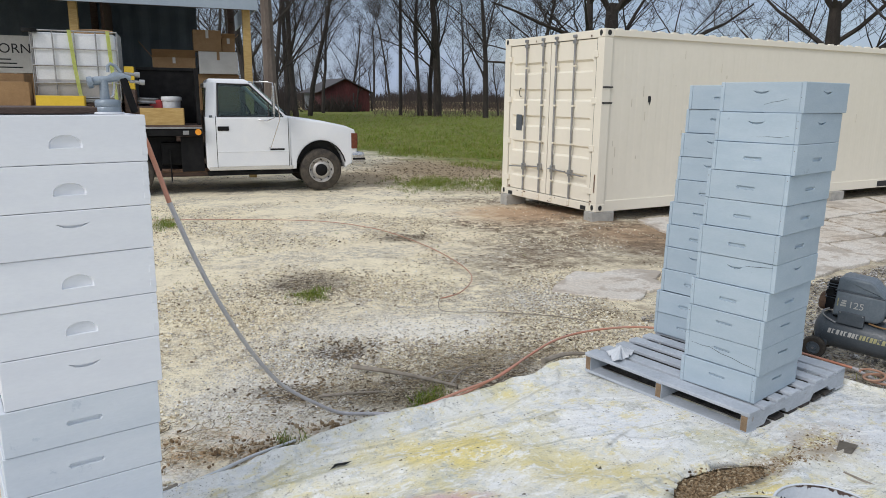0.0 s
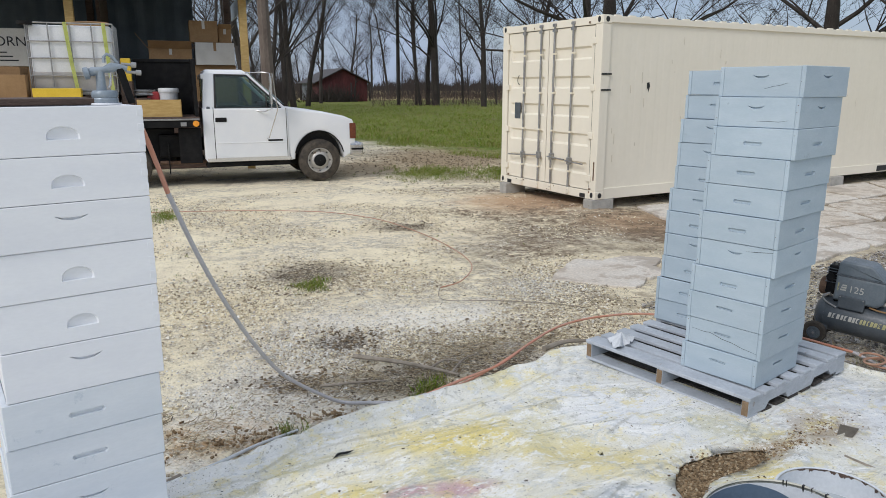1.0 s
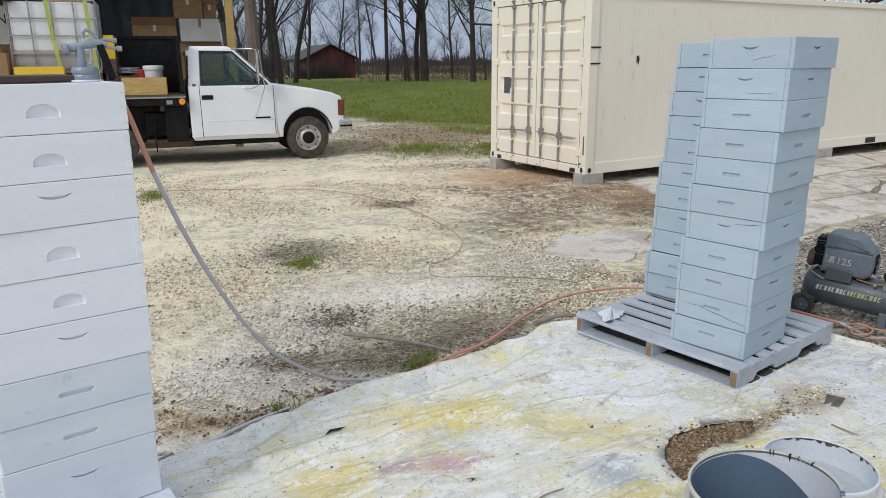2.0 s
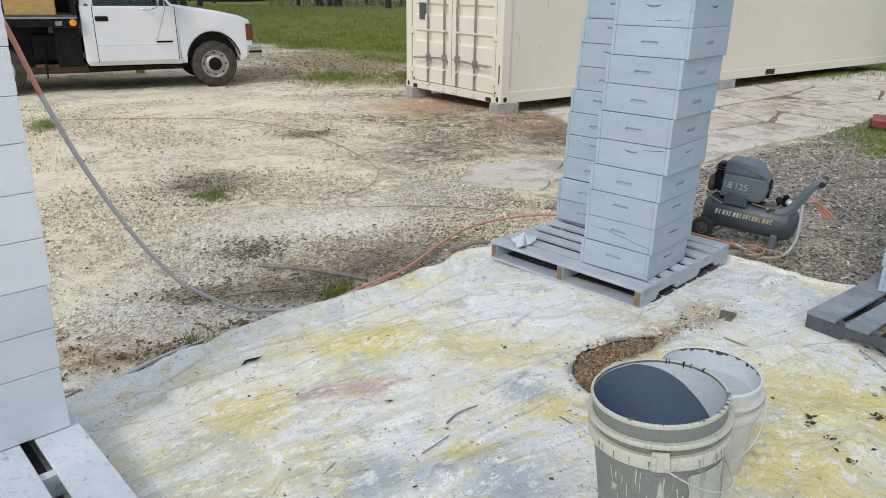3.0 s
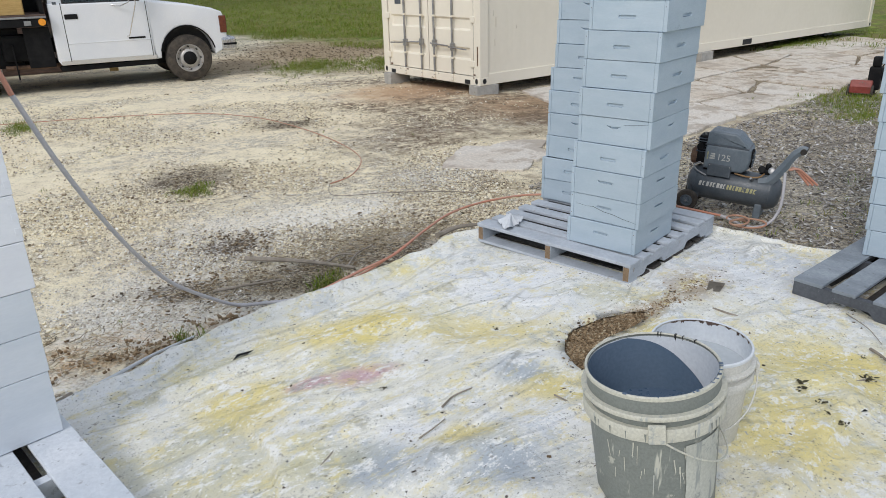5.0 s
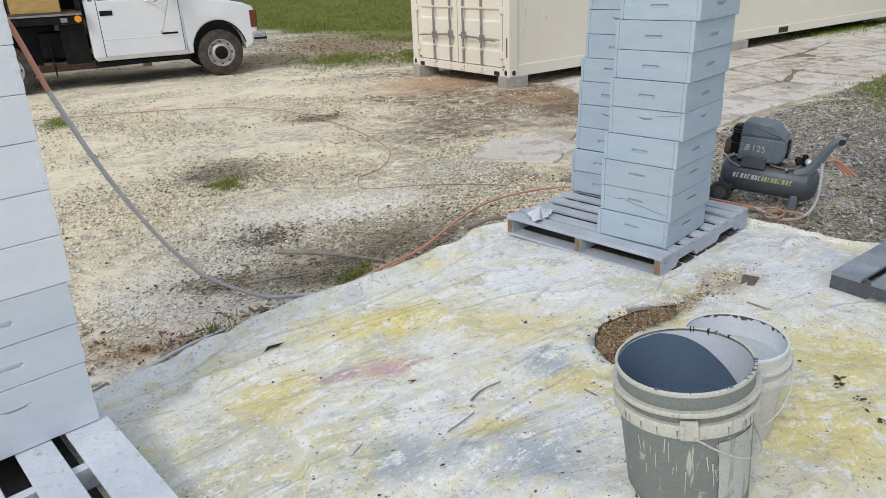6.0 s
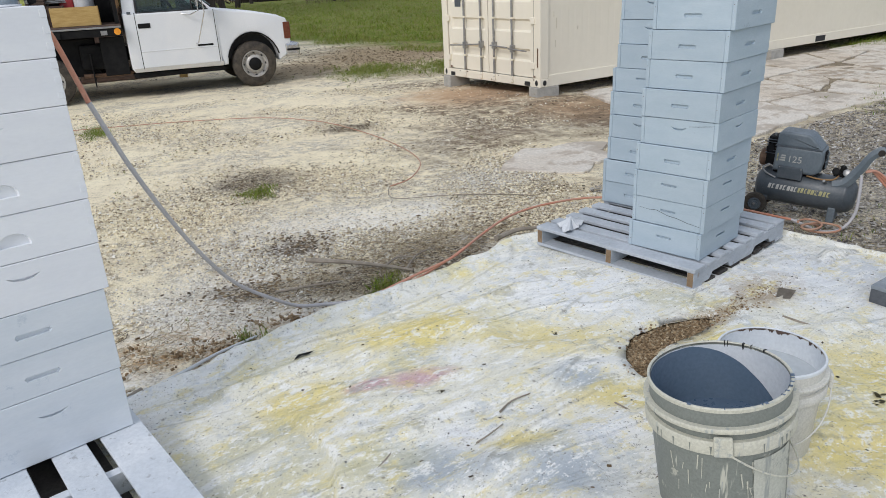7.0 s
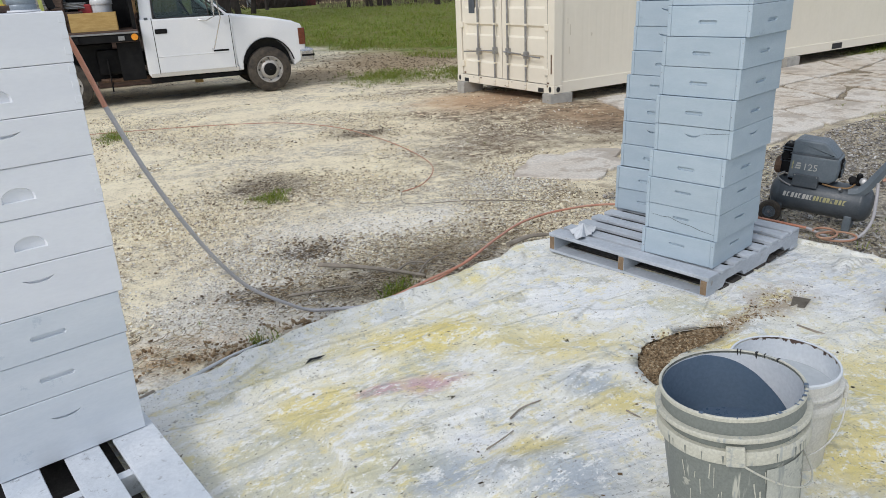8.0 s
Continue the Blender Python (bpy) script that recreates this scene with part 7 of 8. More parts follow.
def twin_limbs(tree_spot, seed, height, r, limbs, label, bark=None):
    """A spreading yard tree: a short trunk and heavy limbs reaching sideways."""
    rng = random.Random(seed)
    bt, bw = bmesh.new(), bmesh.new()
    tube([(0, 0, -0.1), (0, 0, 0.5), (0.05, 0, height * 0.5), (0.0, 0.05, height)], [r * 1.35, r, r * 0.9, r * 0.55], 12, bt, cap=False)
    for k, (z, ang, ln, up) in enumerate(limbs):
        d = Vector((math.cos(radians(ang)), math.sin(radians(ang)), up)).normalized()
        limb(bt, bw, rng, Vector((0, 0, z)), d, ln, r * 0.30, 1, 4, 0.01)
    for k in range(5):
        a = rng.uniform(0, 6.28)
        limb(bt, bw, rng, Vector((0, 0, height * 0.92)), Vector((math.cos(a), math.sin(a), 1.1)).normalized(), height * 0.55, r * 0.28, 1, 3, 0.0)
    t = thing("tree", label, "tree", (tree_spot.x, tree_spot.y, 0), 0, "yard trees")
    part("trunk", bt, bark or M_BARK, t, smooth=True)
    part("crown", bw, M_TWIG, t, "bare twigs", True)


TALL = "tall bare winter tree with dark trunk"
bare_tree(far_spot(0.27, 0.963, 27), 13, 0.26, 11, "tall tree with a straight pale grey-brown trunk", 3, bark=M_BARK_PALE, start=0.62)
bare_tree(far_spot(0.479, 0.878, 70), 17, 0.42, 12, TALL)
bare_tree(far_spot(0.470, 0.883, 72), 15, 0.26, 13, TALL, lean=(0.05, 0.0))
bare_tree(far_spot(0.461, 0.888, 70), 14, 0.18, 14, TALL, lean=(-0.08, 0))
bare_tree(far_spot(0.455, 0.890, 71), 14, 0.16, 15, TALL, lean=(-0.12, 0.03))
bare_tree(far_spot(0.537, 0.844, 66), 13, 0.28, 16, TALL)
bare_tree(far_spot(0.512, 0.859, 80), 12, 0.16, 17, TALL)
bare_tree(far_spot(0.420, 0.907, 105), 12, 0.2, 18, TALL)
bare_tree(far_spot(0.400, 0.917, 120), 13, 0.2, 19, TALL)
bare_tree(far_spot(0.372, 0.928, 125), 14, 0.25, 20, TALL)
bare_tree(far_spot(0.300, 0.954, 62), 15, 0.28, 21, TALL)
bare_tree(far_spot(0.318, 0.948, 68), 14, 0.25, 22, TALL)
bare_tree(far_spot(0.288, 0.958, 50), 12, 0.2, 23, TALL)
bare_tree(far_spot(0.335, 0.942, 80), 12, 0.2, 24, TALL)
bare_tree(far_spot(0.240, 0.971, 40), 13, 0.22, 25, TALL)
bare_tree(far_spot(0.590, 0.807, 60), 13, 0.22, 26, TALL)
for k in range(9):
    a = radians(7.5 + 1.05 * k)
    bare_tree(far_spot(math.sin(a), math.cos(a), 48 + 7 * (k % 4)), 9 + 2.2 * (k % 3), 0.11 + 0.03 * (k % 3), 60 + k, "slender bare tree in a dark thicket", 3, start=0.15)
# the wood behind: the same kinds of tree again, farther off and turned
kinds = [bpy.data.objects[name] for name in ("tree.001", "tree.002", "tree.005", "tree.007", "tree.009")]
wood = random.Random(91)
for k in range(22):
    a = radians(12.5 + 1.1 * k + wood.uniform(-0.4, 0.4))
    spot = far_spot(math.sin(a), math.cos(a), wood.uniform(88, 128) if 15.5 < math.degrees(a) < 26 else wood.uniform(72, 110))
    size = wood.uniform(0.26, 0.46)
    c = copy_thing(kinds[k % 5], Matrix.Translation((spot.x, spot.y, 0)) @ Matrix.Rotation(wood.uniform(0, 6.28), 4, "Z") @ Matrix.Scale(size, 4))
    tagged(c, "smaller bare tree in the wood behind the field")
twin_limbs(far_spot(0.668, 0.744, 34), 31, 6.0, 0.46, ((2.6, 140, 6, 0.30), (3.2, -35, 7, 0.32), (3.0, 200, 5, 0.5), (3.9, 150, 6, 0.45), (3.6, 20, 5, 0.35)), "broad old bare tree with heavy spreading limbs")
twin_limbs(far_spot(0.646, 0.763, 38), 32, 7.0, 0.26, ((3.4, 160, 6, 0.28), (3.8, 130, 7, 0.22), (4.2, -30, 4, 0.5)), "bare yard tree with long limbs")
twin_limbs(far_spot(0.839, 0.544, 36), 33, 6.0, 0.40, ((3.1, -60, 7, 0.22), (3.3, 120, 5, 0.25), (3.9, 100, 6, 0.6), (4.2, -40, 6, 0.5), (3.4, -80, 6, 0.15)), "old bare tree with thick low limbs")
twin_limbs(far_spot(0.800, 0.600, 40), 34, 3.4, 0.14, ((2.6, 100, 5, 0.8), (2.8, -60, 5, 0.7), (2.4, 140, 5, 0.6)), "slender bare tree behind the container")
twin_limbs(far_spot(0.905, 0.425, 33), 35, 5.0, 0.30, ((3.2, 120, 6, 0.25), (3.6, 90, 6, 0.4)), "bare yard tree with a dark trunk")


def sticks_mass(name, label, spots, material, category):
    """Many thin upright stems joined as one mass."""
    verts, faces = [], []
    for x, y, h, lx, ly, w in spots:
        k = len(verts)
        verts += [(x - w, y, -0.1), (x + w * 0.5, y + w, -0.1), (x + w * 0.5, y - w, -0.1), (x + lx, y + ly, h)]
        faces += [(k, k + 1, k + 3), (k + 1, k + 2, k + 3), (k + 2, k, k + 3)]
    return tagged(sheet(name, verts, faces, material, False), label, category, kind="stuff")


rng = random.Random(77)
spots = []
for _ in range(3800):
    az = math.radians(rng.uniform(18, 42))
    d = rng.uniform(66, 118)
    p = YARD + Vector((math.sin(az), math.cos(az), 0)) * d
    if 17.5 < math.degrees(az) < 23.5 and d < 97:
        continue
    h = rng.uniform(0.3, 1.7) ** 1.4
    spots.append((p.x, p.y, h, rng.uniform(-0.8, 0.8) * h, rng.uniform(-0.8, 0.8) * h, 0.010 + 0.008 * rng.random()))
sticks_mass("hedgerow", "brown leafless brush and weeds along the field edge", spots, M_DARK_WOOD_AND_SHADE, "brush")
spots = []
for _ in range(5200):
    az = math.radians(rng.uniform(8, 16.9))
    d = rng.uniform(45, 90)
    p = YARD + Vector((math.sin(az), math.cos(az), 0)) * d
    h = rng.uniform(0.8, 3.4) ** 1.3
    spots.append((p.x, p.y, h, rng.uniform(-0.45, 0.45) * h, rng.uniform(-0.3, 0.3) * h, 0.010 + 0.014 * rng.random()))
sticks_mass("thicket", "dark leafless thicket behind the truck", spots, M_TWIG, "brush")
spots = []
for _ in range(15000):
    az = math.radians(rng.uniform(-5, 100))
    d = rng.uniform(300, 420)
    p = YARD + Vector((math.sin(az), math.cos(az), 0)) * d
    h = rng.uniform(2.0, 6.0) * (0.6 + 0.4 * math.sin(az * 37) ** 2 + 0.3 * math.sin(az * 91) ** 2)
    spots.append((p.x, p.y, h, rng.uniform(-1, 1), 0, rng.uniform(0.10, 0.45)))
sticks_mass("distant_woods", "dark leafless woods on the horizon", spots, M_TWIG, "woods")
spots = []
for _ in range(9000):
    az = math.radians(rng.uniform(9, 44))
    d = rng.uniform(105, 165)
    p = YARD + Vector((math.sin(az), math.cos(az), 0)) * d
    h = rng.uniform(1.5, 4.4) * (0.55 + 0.6 * abs(math.sin(az * 23)) ** 2)
    spots.append((p.x, p.y, h, rng.uniform(-0.35, 0.35) * h, rng.uniform(-0.3, 0.3) * h, rng.uniform(0.010, 0.035)))
sticks_mass("copse", "dense brown leafless undergrowth beyond the meadow", spots, M_TWIG, "brush")
brush = [( *(far_spot(0.348, 0.936, 88) + Vector((rng.gauss(0, 1.5), rng.gauss(0, 0.8), 0))).to_2d(), rng.uniform(0.6, 2.4), rng.uniform(-2.0, 2.0), rng.uniform(-1, 1), 0.05) for _ in range(520)]
sticks_mass("brush_pile", "dark brush pile in front of the barn", brush, M_BARK, "brush pile")

# ---------------------------------------------------------------- broken concrete slabs
def slab_material():
    n = Nodes("old_concrete")
    big = n.noise(0.7, 7, 0.7)
    fine = n.noise(40, 5, 0.7)
    col = n.mix(n.span(big, 0.36, 0.66), (0.76, 0.71, 0.63), (0.66, 0.56, 0.44))
    col = n.mix(n.span(n.noise(3.5, 7, 0.7), 0.50, 0.60, 0.0, 0.85), col, (0.36, 0.26, 0.165))
    col = n.mix(n.span(n.noise(1.1, 9, 0.72), 0.53, 0.60, 0.0, 0.8), col, (0.30, 0.225, 0.15))
    col = n.mix(n.span(fine, 0.35, 0.7, 0.5, 0.0), col, (0.24, 0.21, 0.17))
    col = n.mix(n.maths("MULTIPLY", n.random(), 0.35), col, (0.74, 0.72, 0.68))
    return n.finish(col, 0.88, fine, 0.006)


M_SLAB = slab_material()
rng = random.Random(5)
pave = thing("concrete_pad", "old broken concrete pad with earth in its cracks", "concrete pad", (0, 0, 0))
pave["kind"] = "structure"
NX, NY = 8, 3
gx = [[7.6 + (11.6 * i / NX) + 0.30 * j + (rng.uniform(-0.45, 0.45) if 0 < i < NX else rng.uniform(-0.2, 0.2)) for j in range(NY + 1)] for i in range(NX + 1)]
gy = [[5.05 + 0.08 * i + (3.35 - 0.05 * i) * j / NY + (rng.uniform(-0.28, 0.28) if 0 < j < NY else rng.uniform(-0.08, 0.08)) for j in range(NY + 1)] for i in range(NX + 1)]


def slab(corners, top):
    b = bmesh.new()
    c = sum((Vector((x, y, 0)) for x, y in corners), Vector()) / len(corners)
    ring = []
    for k, (x, y) in enumerate(corners):
        p, q = Vector((x, y, 0)), Vector((*corners[(k + 1) % len(corners)], 0))
        for f in (0.0, 0.1, 0.2, 0.3, 0.4, 0.5, 0.6, 0.7, 0.8, 0.9):
            e = p.lerp(q, f)
            e += (c - e).normalized() * max(0.008, 0.040 + 0.075 * noise.noise(e * 1.7) + 0.03 * noise.noise(e * 6.0) + 0.03 * (f == 0))
            ring.append(e)
    lo = [b.verts.new((e.x, e.y, -0.08)) for e in ring]
    mid = [b.verts.new((e.x, e.y, float(land(e.x, e.y)) + top - 0.008)) for e in ring]
    hi = [b.verts.new((e.x + (c.x - e.x) * 0.012, e.y + (c.y - e.y) * 0.012, float(land(e.x, e.y)) + top)) for e in ring]
    n = len(ring)
    for k in range(n):
        j = (k + 1) % n
        b.faces.new((lo[k], lo[j], mid[j], mid[k]))
        b.faces.new((mid[k], mid[j], hi[j], hi[k]))
    b.faces.new(hi)
    return part("slab", b, M_SLAB, pave)


for i in range(NX):
    for j in range(NY):
        cs = [(gx[i][j], gy[i][j]), (gx[i + 1][j], gy[i + 1][j]), (gx[i + 1][j + 1], gy[i + 1][j + 1]), (gx[i][j + 1], gy[i][j + 1])]
        slab(cs, 0.014 + rng.uniform(-0.008, 0.010))
slab([(5.05, 5.85), (5.40, 5.40), (5.62, 5.22), (5.95, 5.40), (6.30, 5.35), (6.42, 5.75), (6.75, 6.0), (6.40, 6.25), (6.05, 6.22), (5.85, 6.45), (5.45, 6.20)], 0.012)

# ---------------------------------------------------------------- loose stones, litter and grass
def noise_material(name, tones, rough=0.9):
    n = Nodes(name)
    ramp = n.t.nodes.new("ShaderNodeValToRGB")
    n.t.links.new(n.island(), ramp.inputs["Fac"])
    el = ramp.color_ramp.elements
    for k, c in enumerate(tones):
        pos = k / (len(tones) - 1)
        if k == 0:
            e = el[0]
        elif k == len(tones) - 1:
            e = el[-1]
        else:
            e = el.new(pos)
        e.position, e.color = pos, (*c, 1)
    n.b.inputs["Specular IOR Level"].default_value = 0.15
    return n.finish(ramp.outputs["Color"], rough)


CORNERS = np.array([(x, y, z) for x in (-1, 1) for y in (-1, 1) for z in (-1, 1)]) * 0.62
SIDES = np.array([(0, 1, 3, 2), (4, 6, 7, 5), (0, 4, 5, 1), (2, 3, 7, 6), (0, 2, 6, 4), (1, 5, 7, 3)])


def scatter_stones(name, label, places, material, flat=0.55, seed=1, category="gravel", long=1.5):
    """Broken stones or chips, each a lopsided block turned its own way."""
    r = np.random.RandomState(seed)
    at = np.array(places)
    n = len(at)
    v = CORNERS[None] * r.uniform(0.45, 1.25, (n, 8, 3)) * at[:, None, 3:4]
    v[:, :, 0] *= r.uniform(1.0, long, (n, 1))
    v[:, :, 2] *= flat
    a, tip = r.uniform(0, 6.28, n)[:, None], r.normal(0, 0.35, n)[:, None]
    x, y, z = v[:, :, 0] * np.cos(tip) - v[:, :, 2] * np.sin(tip), v[:, :, 1], v[:, :, 0] * np.sin(tip) + v[:, :, 2] * np.cos(tip)
    out = np.stack([at[:, None, 0] + x * np.cos(a) - y * np.sin(a), at[:, None, 1] + x * np.sin(a) + y * np.cos(a), at[:, None, 2] + z], 2)
    faces = (np.arange(n)[:, None, None] * 8 + SIDES[None]).reshape(-1, 4)
    return tagged(sheet(name, out.reshape(-1, 3).tolist(), faces.tolist(), material, False), label, category, kind="stuff")


def scatter_straw(name, label, places, material, seed, category="straw"):
    """Dry stalks lying about: x, y, z, length, thickness."""
    r = np.random.RandomState(seed)
    verts, faces = [], []
    for x, y, z, ln, th in places:
        a, rise, bow = r.uniform(0, 6.28), r.normal(0, 0.12) * ln, r.normal(0, 0.16) * ln
        dx, dy = math.cos(a), math.sin(a)
        k = len(verts)
        for f, w, side in ((-0.5, 1.0, 0.0), (0.0, 0.9, bow), (0.5, 0.5, 0.0)):
            px, py, pz = x + dx * f * ln - dy * side, y + dy * f * ln + dx * side, z + max(0.0, rise * f) + 0.4 * th
            verts += [(px - dy * th * w, py + dx * th * w, pz), (px + dy * th * w, py - dx * th * w, pz), (px, py, pz + th * w)]
        for m in (0, 3):
            for i in range(3):
                j = (i + 1) % 3
                faces.append((k + m + i, k + m + j, k + m + 3 + j, k + m + 3 + i))
    return tagged(sheet(name, verts, faces, material, False), label, category, kind="stuff")


def under_cloth(x, y):
    return inside(x, y, TARP_POLY)


TARP_POLY = [(x, y - 0.05) for x, y in TARP_EDGE] + [(6.5, -1.0), (-1.9, -1.0)]
r = np.random.RandomState(3)


def in_slab(x, y):
    return 8.2 < x < 22 and 5.0 + 0.05 * (x - 8.3) < y < 8.6


def gather(count, fn):
    out = []
    while len(out) < count:
        p = fn()
        if p and not under_cloth(p[0], p[1]) and not in_slab(p[0], p[1]):
            out.append(p)
    return out


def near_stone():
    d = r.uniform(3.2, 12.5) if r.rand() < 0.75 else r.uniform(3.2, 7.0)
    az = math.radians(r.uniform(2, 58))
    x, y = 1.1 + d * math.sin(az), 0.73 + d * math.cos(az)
    if any(math.hypot(x - q[0], y - q[1]) < 0.9 * max(q[2], q[3]) for q in DARK_SOIL + ORANGE):
        return None
    if r.rand() < 0.75 and any(math.hypot(x - q[0], y - q[1]) < 0.8 * max(q[2], q[3]) for q in MUD + RUSTY):
        return None
    bare = noise.noise(Vector((x * 0.8, y * 0.8, 0)))
    if r.rand() > 0.30 + 1.6 * bare + 0.25 * (d < 6):
        return None
    s = 0.003 + 0.011 * r.rand() ** 3.2 + 0.0004 * d
    return (x, y, float(land(x, y)) - 0.002 + 0.02 * noise.noise(Vector((x * 0.7, y * 0.7, 0))), s)


GRAVEL = noise_material("loose_limestone", [(0.34, 0.28, 0.20), (0.76, 0.68, 0.50), (0.86, 0.78, 0.58), (0.82, 0.76, 0.61), (0.58, 0.50, 0.36), (0.17, 0.13, 0.09), (0.92, 0.89, 0.81)])
scatter_stones("loose_gravel", "pale crushed limestone scattered over the yard", gather(42000, near_stone), GRAVEL, 0.6, 4)


def chalk_stone():
    x, y, z, s = litter_at(CHALK, 1.2)
    if any(math.hypot(x - q[0], y - q[1]) < 1.0 * max(q[2], q[3]) for q in ORANGE + DARK_SOIL):
        return None
    return (x, y, z, 0.003 + 0.007 * r.rand() ** 2.4)


CHALKY = noise_material("chalky_stones", [(0.72, 0.70, 0.64), (0.36, 0.32, 0.26), (0.82, 0.81, 0.77), (0.58, 0.54, 0.47), (0.20, 0.17, 0.13), (0.88, 0.88, 0.85)])


def coarse_stone():
    x, y = r.uniform(5.2, 11.5), r.uniform(0.6, 5.2)
    if y > 5.0 + 0.06 * (x - 8.3) or (x < 6.2 and y < 1.2):
        return None
    s = 0.004 + 0.013 * r.rand() ** 2.2
    return (x, y, float(land(x, y)) + 0.004 * r.rand(), s)


ROCK = noise_material("coarse_grey_gravel", [(0.055, 0.050, 0.046), (0.24, 0.22, 0.19), (0.50, 0.47, 0.43), (0.17, 0.15, 0.125), (0.62, 0.60, 0.57), (0.13, 0.12, 0.11), (0.38, 0.34, 0.28), (0.10, 0.09, 0.085), (0.74, 0.73, 0.71)])
scatter_stones("coarse_gravel", "grey-brown wood chips and gravel beside the compressor", gather(52000, coarse_stone), ROCK, 0.34, 6, long=3.2)


def litter_at(rows, k=1.3):
    cx, cy, rx, ry, az = rows[r.randint(len(rows))]
    a = math.radians(az)
    u, v = r.normal(0, rx * k * 0.6), r.normal(0, ry * k * 0.6)
    x, y = cx + math.cos(a) * u - math.sin(a) * v, cy + math.sin(a) * u + math.cos(a) * v
    return (x, y, float(land(x, y)) + 0.002, 0.006 + 0.014 * r.rand() ** 2)


scatter_stones("chalk_gravel", "whitish gravel dusted with paint near the cloth", gather(13000, chalk_stone), CHALKY, 0.6, 7)
LITTER = noise_material("leaf_litter", [(0.06, 0.046, 0.033), (0.13, 0.095, 0.060), (0.21, 0.155, 0.095), (0.10, 0.08, 0.058), (0.30, 0.235, 0.155)])
scatter_stones("leaf_litter", "dark brown leaf crumbs and bark bits on the gravel", gather(2600, lambda: litter_at(DARK_SOIL + LEAF + DARK_SOIL + MUD)) + [(x, y, 0.004, 0.010 + 0.022 * r.rand() ** 2) for x, y in ((r.normal(9.6, 1.6), r.normal(16.0, 2.2)) for _ in range(2600))], LITTER, 0.25, 8, "leaf litter")


def cloth_bit():
    x, y = r.uniform(0.8, 5.6), r.uniform(1.0, 4.2)
    if not under_cloth(x, y) or inside(x, y, HOLE):
        return None
    return (x, y, tarp_height(x, y) + 0.004, 0.0018 + 0.010 * r.rand() ** 3.6)


bits = []
while len(bits) < 3000:
    q = cloth_bit()
    if q:
        bits.append(q)
scatter_stones("cloth_debris", "dark specks and paint crumbs on the drop cloth", bits, noise_material("specks", [(0.03, 0.025, 0.02), (0.08, 0.06, 0.04), (0.62, 0.62, 0.6), (0.05, 0.05, 0.05), (0.15, 0.10, 0.05)]), 0.3, 9, "debris")
clods = [p[:3] + (p[3] * 0.8,) for p in gather(320, lambda: litter_at(ORANGE[:3], 1.1))]
while len(clods) < 4200:
    x, y = r.uniform(3.0, 4.05), r.uniform(2.3, 2.78)
    if inside(x, y, HOLE):
        clods.append((x, y, float(land(x, y)) + 0.002, 0.002 + 0.007 * r.rand() ** 2.5))
for _ in range(800):
    cx, cy, spread = ((3.85, 2.60, 0.10), (3.50, 2.62, 0.12), (3.16, 2.40, 0.05), (4.36, 2.66, 0.13), (4.02, 2.58, 0.08))[r.randint(5)]
    x, y = r.normal(cx, spread), r.normal(cy, spread * 0.45)
    clods.append((x, y, tarp_height(x, y) + 0.007, 0.002 + 0.006 * r.rand() ** 2))
scatter_stones("soil_clods", "crumbly orange-brown soil in the torn cloth and beside it", clods, noise_material("soil", [(0.10, 0.068, 0.040), (0.22, 0.150, 0.085), (0.36, 0.26, 0.155), (0.15, 0.105, 0.062), (0.50, 0.41, 0.28)]), 0.7, 10, "soil")


STRAW = noise_material("dry_stalks", [(0.10, 0.075, 0.05), (0.30, 0.24, 0.15), (0.44, 0.37, 0.25), (0.18, 0.14, 0.09), (0.52, 0.46, 0.35), (0.07, 0.055, 0.04)])
stalks = []
for (cx, cy, sx, sy, count) in ((3.30, 4.75, 0.28, 0.22, 900), (3.70, 4.50, 0.30, 0.16, 900), (2.90, 4.45, 0.30, 0.16, 700), (2.40, 4.55, 0.22, 0.15, 400), (1.65, 4.35, 0.22, 0.16, 350), (4.75, 5.10, 0.35, 0.25, 500), (3.25, 7.2, 0.45, 0.20, 350), (6.6, 8.0, 1.0, 0.8, 900), (4.6, 6.6, 1.2, 1.0, 500), (9.6, 16.0, 1.6, 2.0, 900)):
    for _ in range(count):
        x, y = r.normal(cx, sx), r.normal(cy, sy)
        if not under_cloth(x, y):
            stalks.append((x, y, float(land(x, y)) + 0.003, 0.02 + 0.09 * r.rand() ** 2, 0.0010 + 0.0014 * r.rand() + 0.0001 * y))
for _ in range(3200):
    x, y = r.uniform(5.3, 10.5), r.uniform(1.2, 5.0)
    if not under_cloth(x, y):
        stalks.append((x, y, float(land(x, y)) + 0.010 * r.rand(), 0.03 + 0.13 * r.rand() ** 2, 0.0012 + 0.002 * r.rand()))
scatter_straw("dry_stalks", "dry grass stalks and twig bits strewn on the ground", stalks, STRAW, 15)


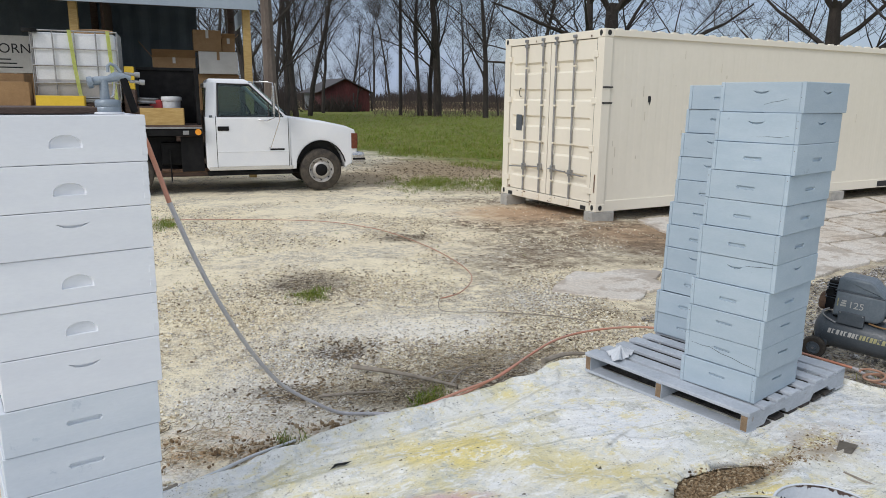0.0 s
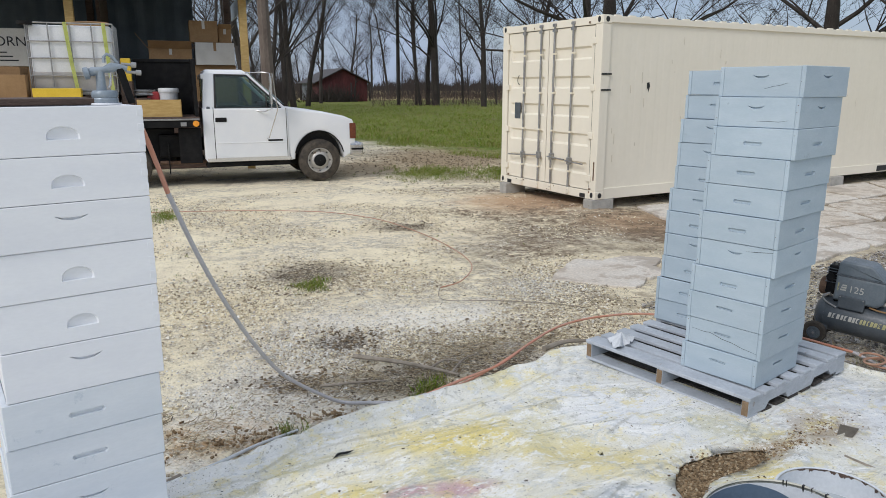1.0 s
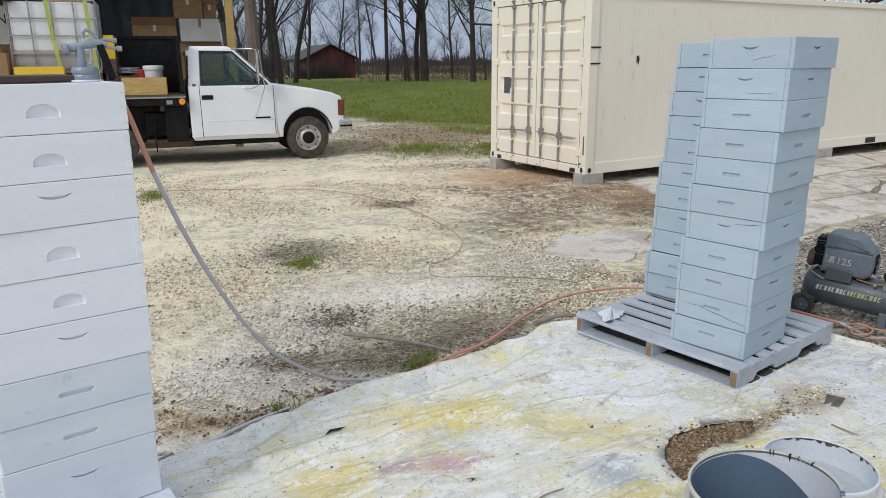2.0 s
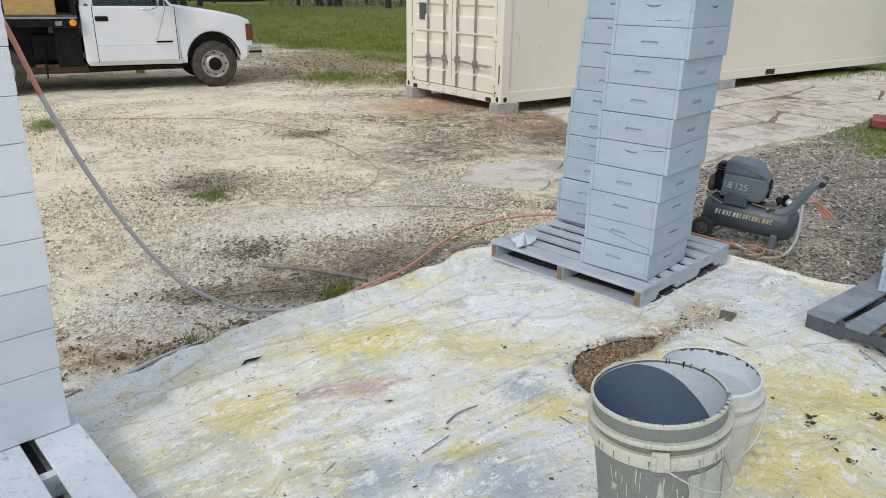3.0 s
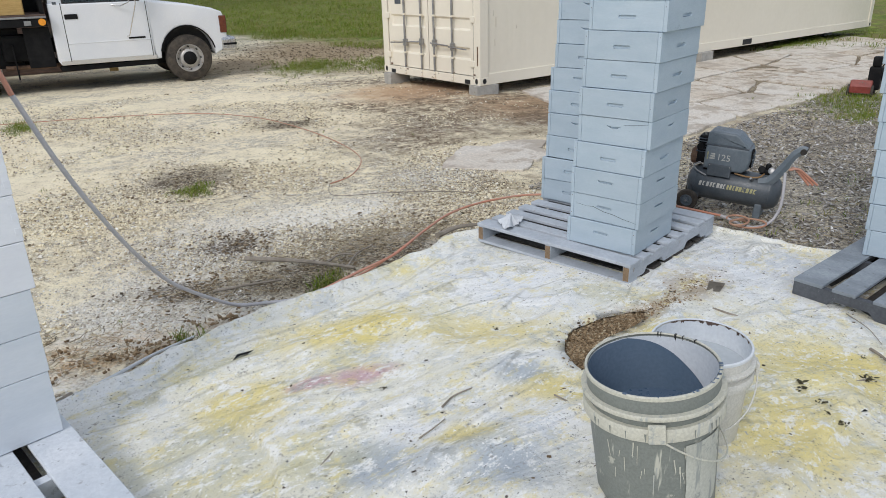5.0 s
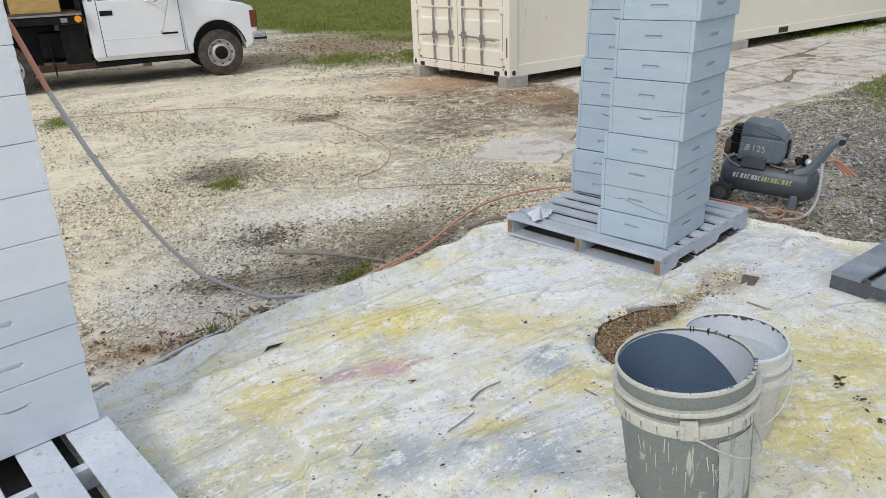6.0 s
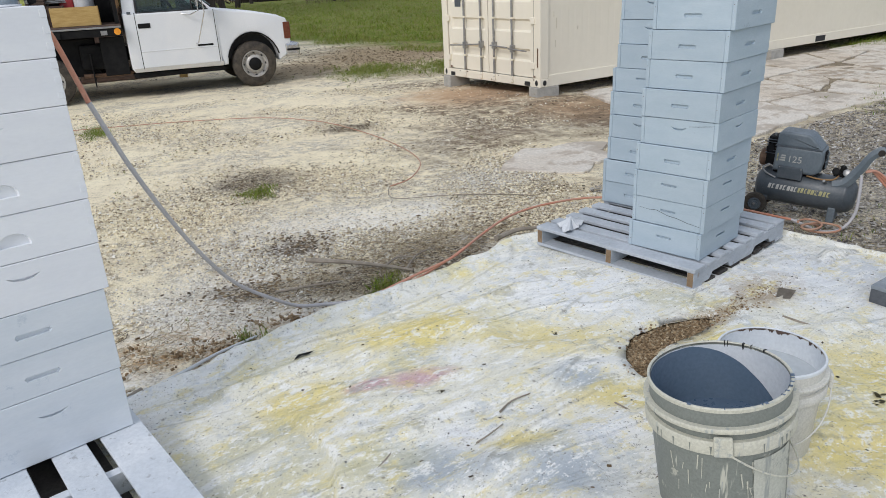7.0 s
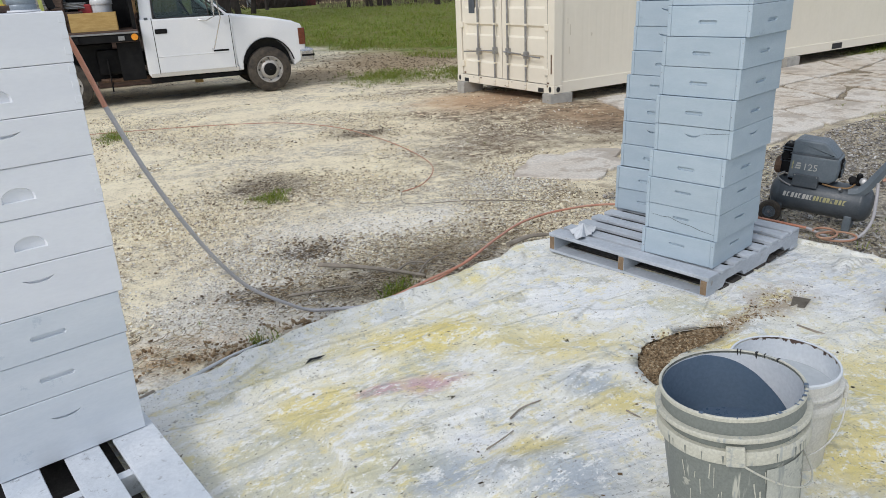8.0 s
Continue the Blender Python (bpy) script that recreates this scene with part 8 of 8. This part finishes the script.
def grass_mass(name, label, tufts, material, seed):
    q = np.random.RandomState(seed)
    verts, faces = [], []
    for x, y, z, h, n in tufts:
        for _ in range(n):
            a = q.uniform(0, 6.28)
            ox, oy = q.normal(0, h * 0.6), q.normal(0, h * 0.6)
            hh = h * q.uniform(0.5, 1.2)
            w = 0.035 * hh + 0.0015
            lx, ly = q.normal(0, 0.75 * hh), q.normal(0, 0.75 * hh)
            dx, dy = math.cos(a) * w, math.sin(a) * w
            k = len(verts)
            verts += [(x + ox - dx, y + oy - dy, z - 0.01), (x + ox + dx, y + oy + dy, z - 0.01), (x + ox + lx * 0.4 + dx * 0.7, y + oy + ly * 0.4 + dy * 0.7, z + hh * 0.6), (x + ox + lx * 0.4 - dx * 0.7, y + oy + ly * 0.4 - dy * 0.7, z + hh * 0.6), (x + ox + lx, y + oy + ly, z + hh * 0.92)]
            faces += [(k, k + 1, k + 2, k + 3), (k + 3, k + 2, k + 4)]
    return tagged(sheet(name, verts, faces, material, False), label, "grass", kind="stuff")


BLADE = noise_material("grass_blades", [(0.07, 0.12, 0.010), (0.13, 0.21, 0.018), (0.20, 0.26, 0.035), (0.30, 0.25, 0.10), (0.15, 0.24, 0.022), (0.36, 0.31, 0.15)], 0.7)
tufts = []
for cx, cy, rx, ry, az in GREEN:
    a = math.radians(az)
    for _ in range(int(min(700, (14 if rx < 0.12 else 60) + 620 * rx * ry))):
        u, v = r.normal(0, rx * 0.6), r.normal(0, ry * 0.6)
        x, y = cx + math.cos(a) * u - math.sin(a) * v, cy + math.sin(a) * u + math.cos(a) * v
        tufts.append((x, y, float(land(x, y)), r.uniform(0.02, 0.05) * (1 + 0.06 * max(0.0, math.hypot(x, y) - 6)), 7))
for _ in range(260):
    x, y = r.uniform(1.2, 6.0), r.uniform(4.3, 11.0)
    if noise.noise(Vector((x * 1.5, y * 1.5, 5))) > 0.25:
        tufts.append((x, y, 0.0, r.uniform(0.012, 0.03), 5))
for _ in range(240):
    x, y = r.uniform(5.5, 8.0), r.uniform(1.6, 3.2)
    tufts.append((x, y, float(land(x, y)), r.uniform(0.02, 0.05), 3))
grass_mass("grass_tufts", "small green grass tufts and weeds in the gravel", [t for t in tufts if not under_cloth(t[0], t[1])], BLADE, 12)
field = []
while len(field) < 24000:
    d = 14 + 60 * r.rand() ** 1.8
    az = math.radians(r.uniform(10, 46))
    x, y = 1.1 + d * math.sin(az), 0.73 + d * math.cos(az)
    if 0.97 * x + 0.30 * y + 5.0 * noise.noise(Vector((x * 0.35, y * 0.35, 2))) < 16.0 or y < 12.6:
        continue
    clump = 0.5 + 0.9 * max(0.0, noise.noise(Vector((x * 0.9, y * 0.9, 7))) + 0.25)
    field.append((x, y, 0.0, r.uniform(0.06, 0.20) * clump, 5))
for _ in range(2500):
    x, y = r.uniform(17.5, 34), r.uniform(-2, 9)
    field.append((x, y, 0.0, r.uniform(0.05, 0.13), 5))
grass_mass("meadow_grass", "rough green and straw-coloured meadow grass", field, BLADE, 13)
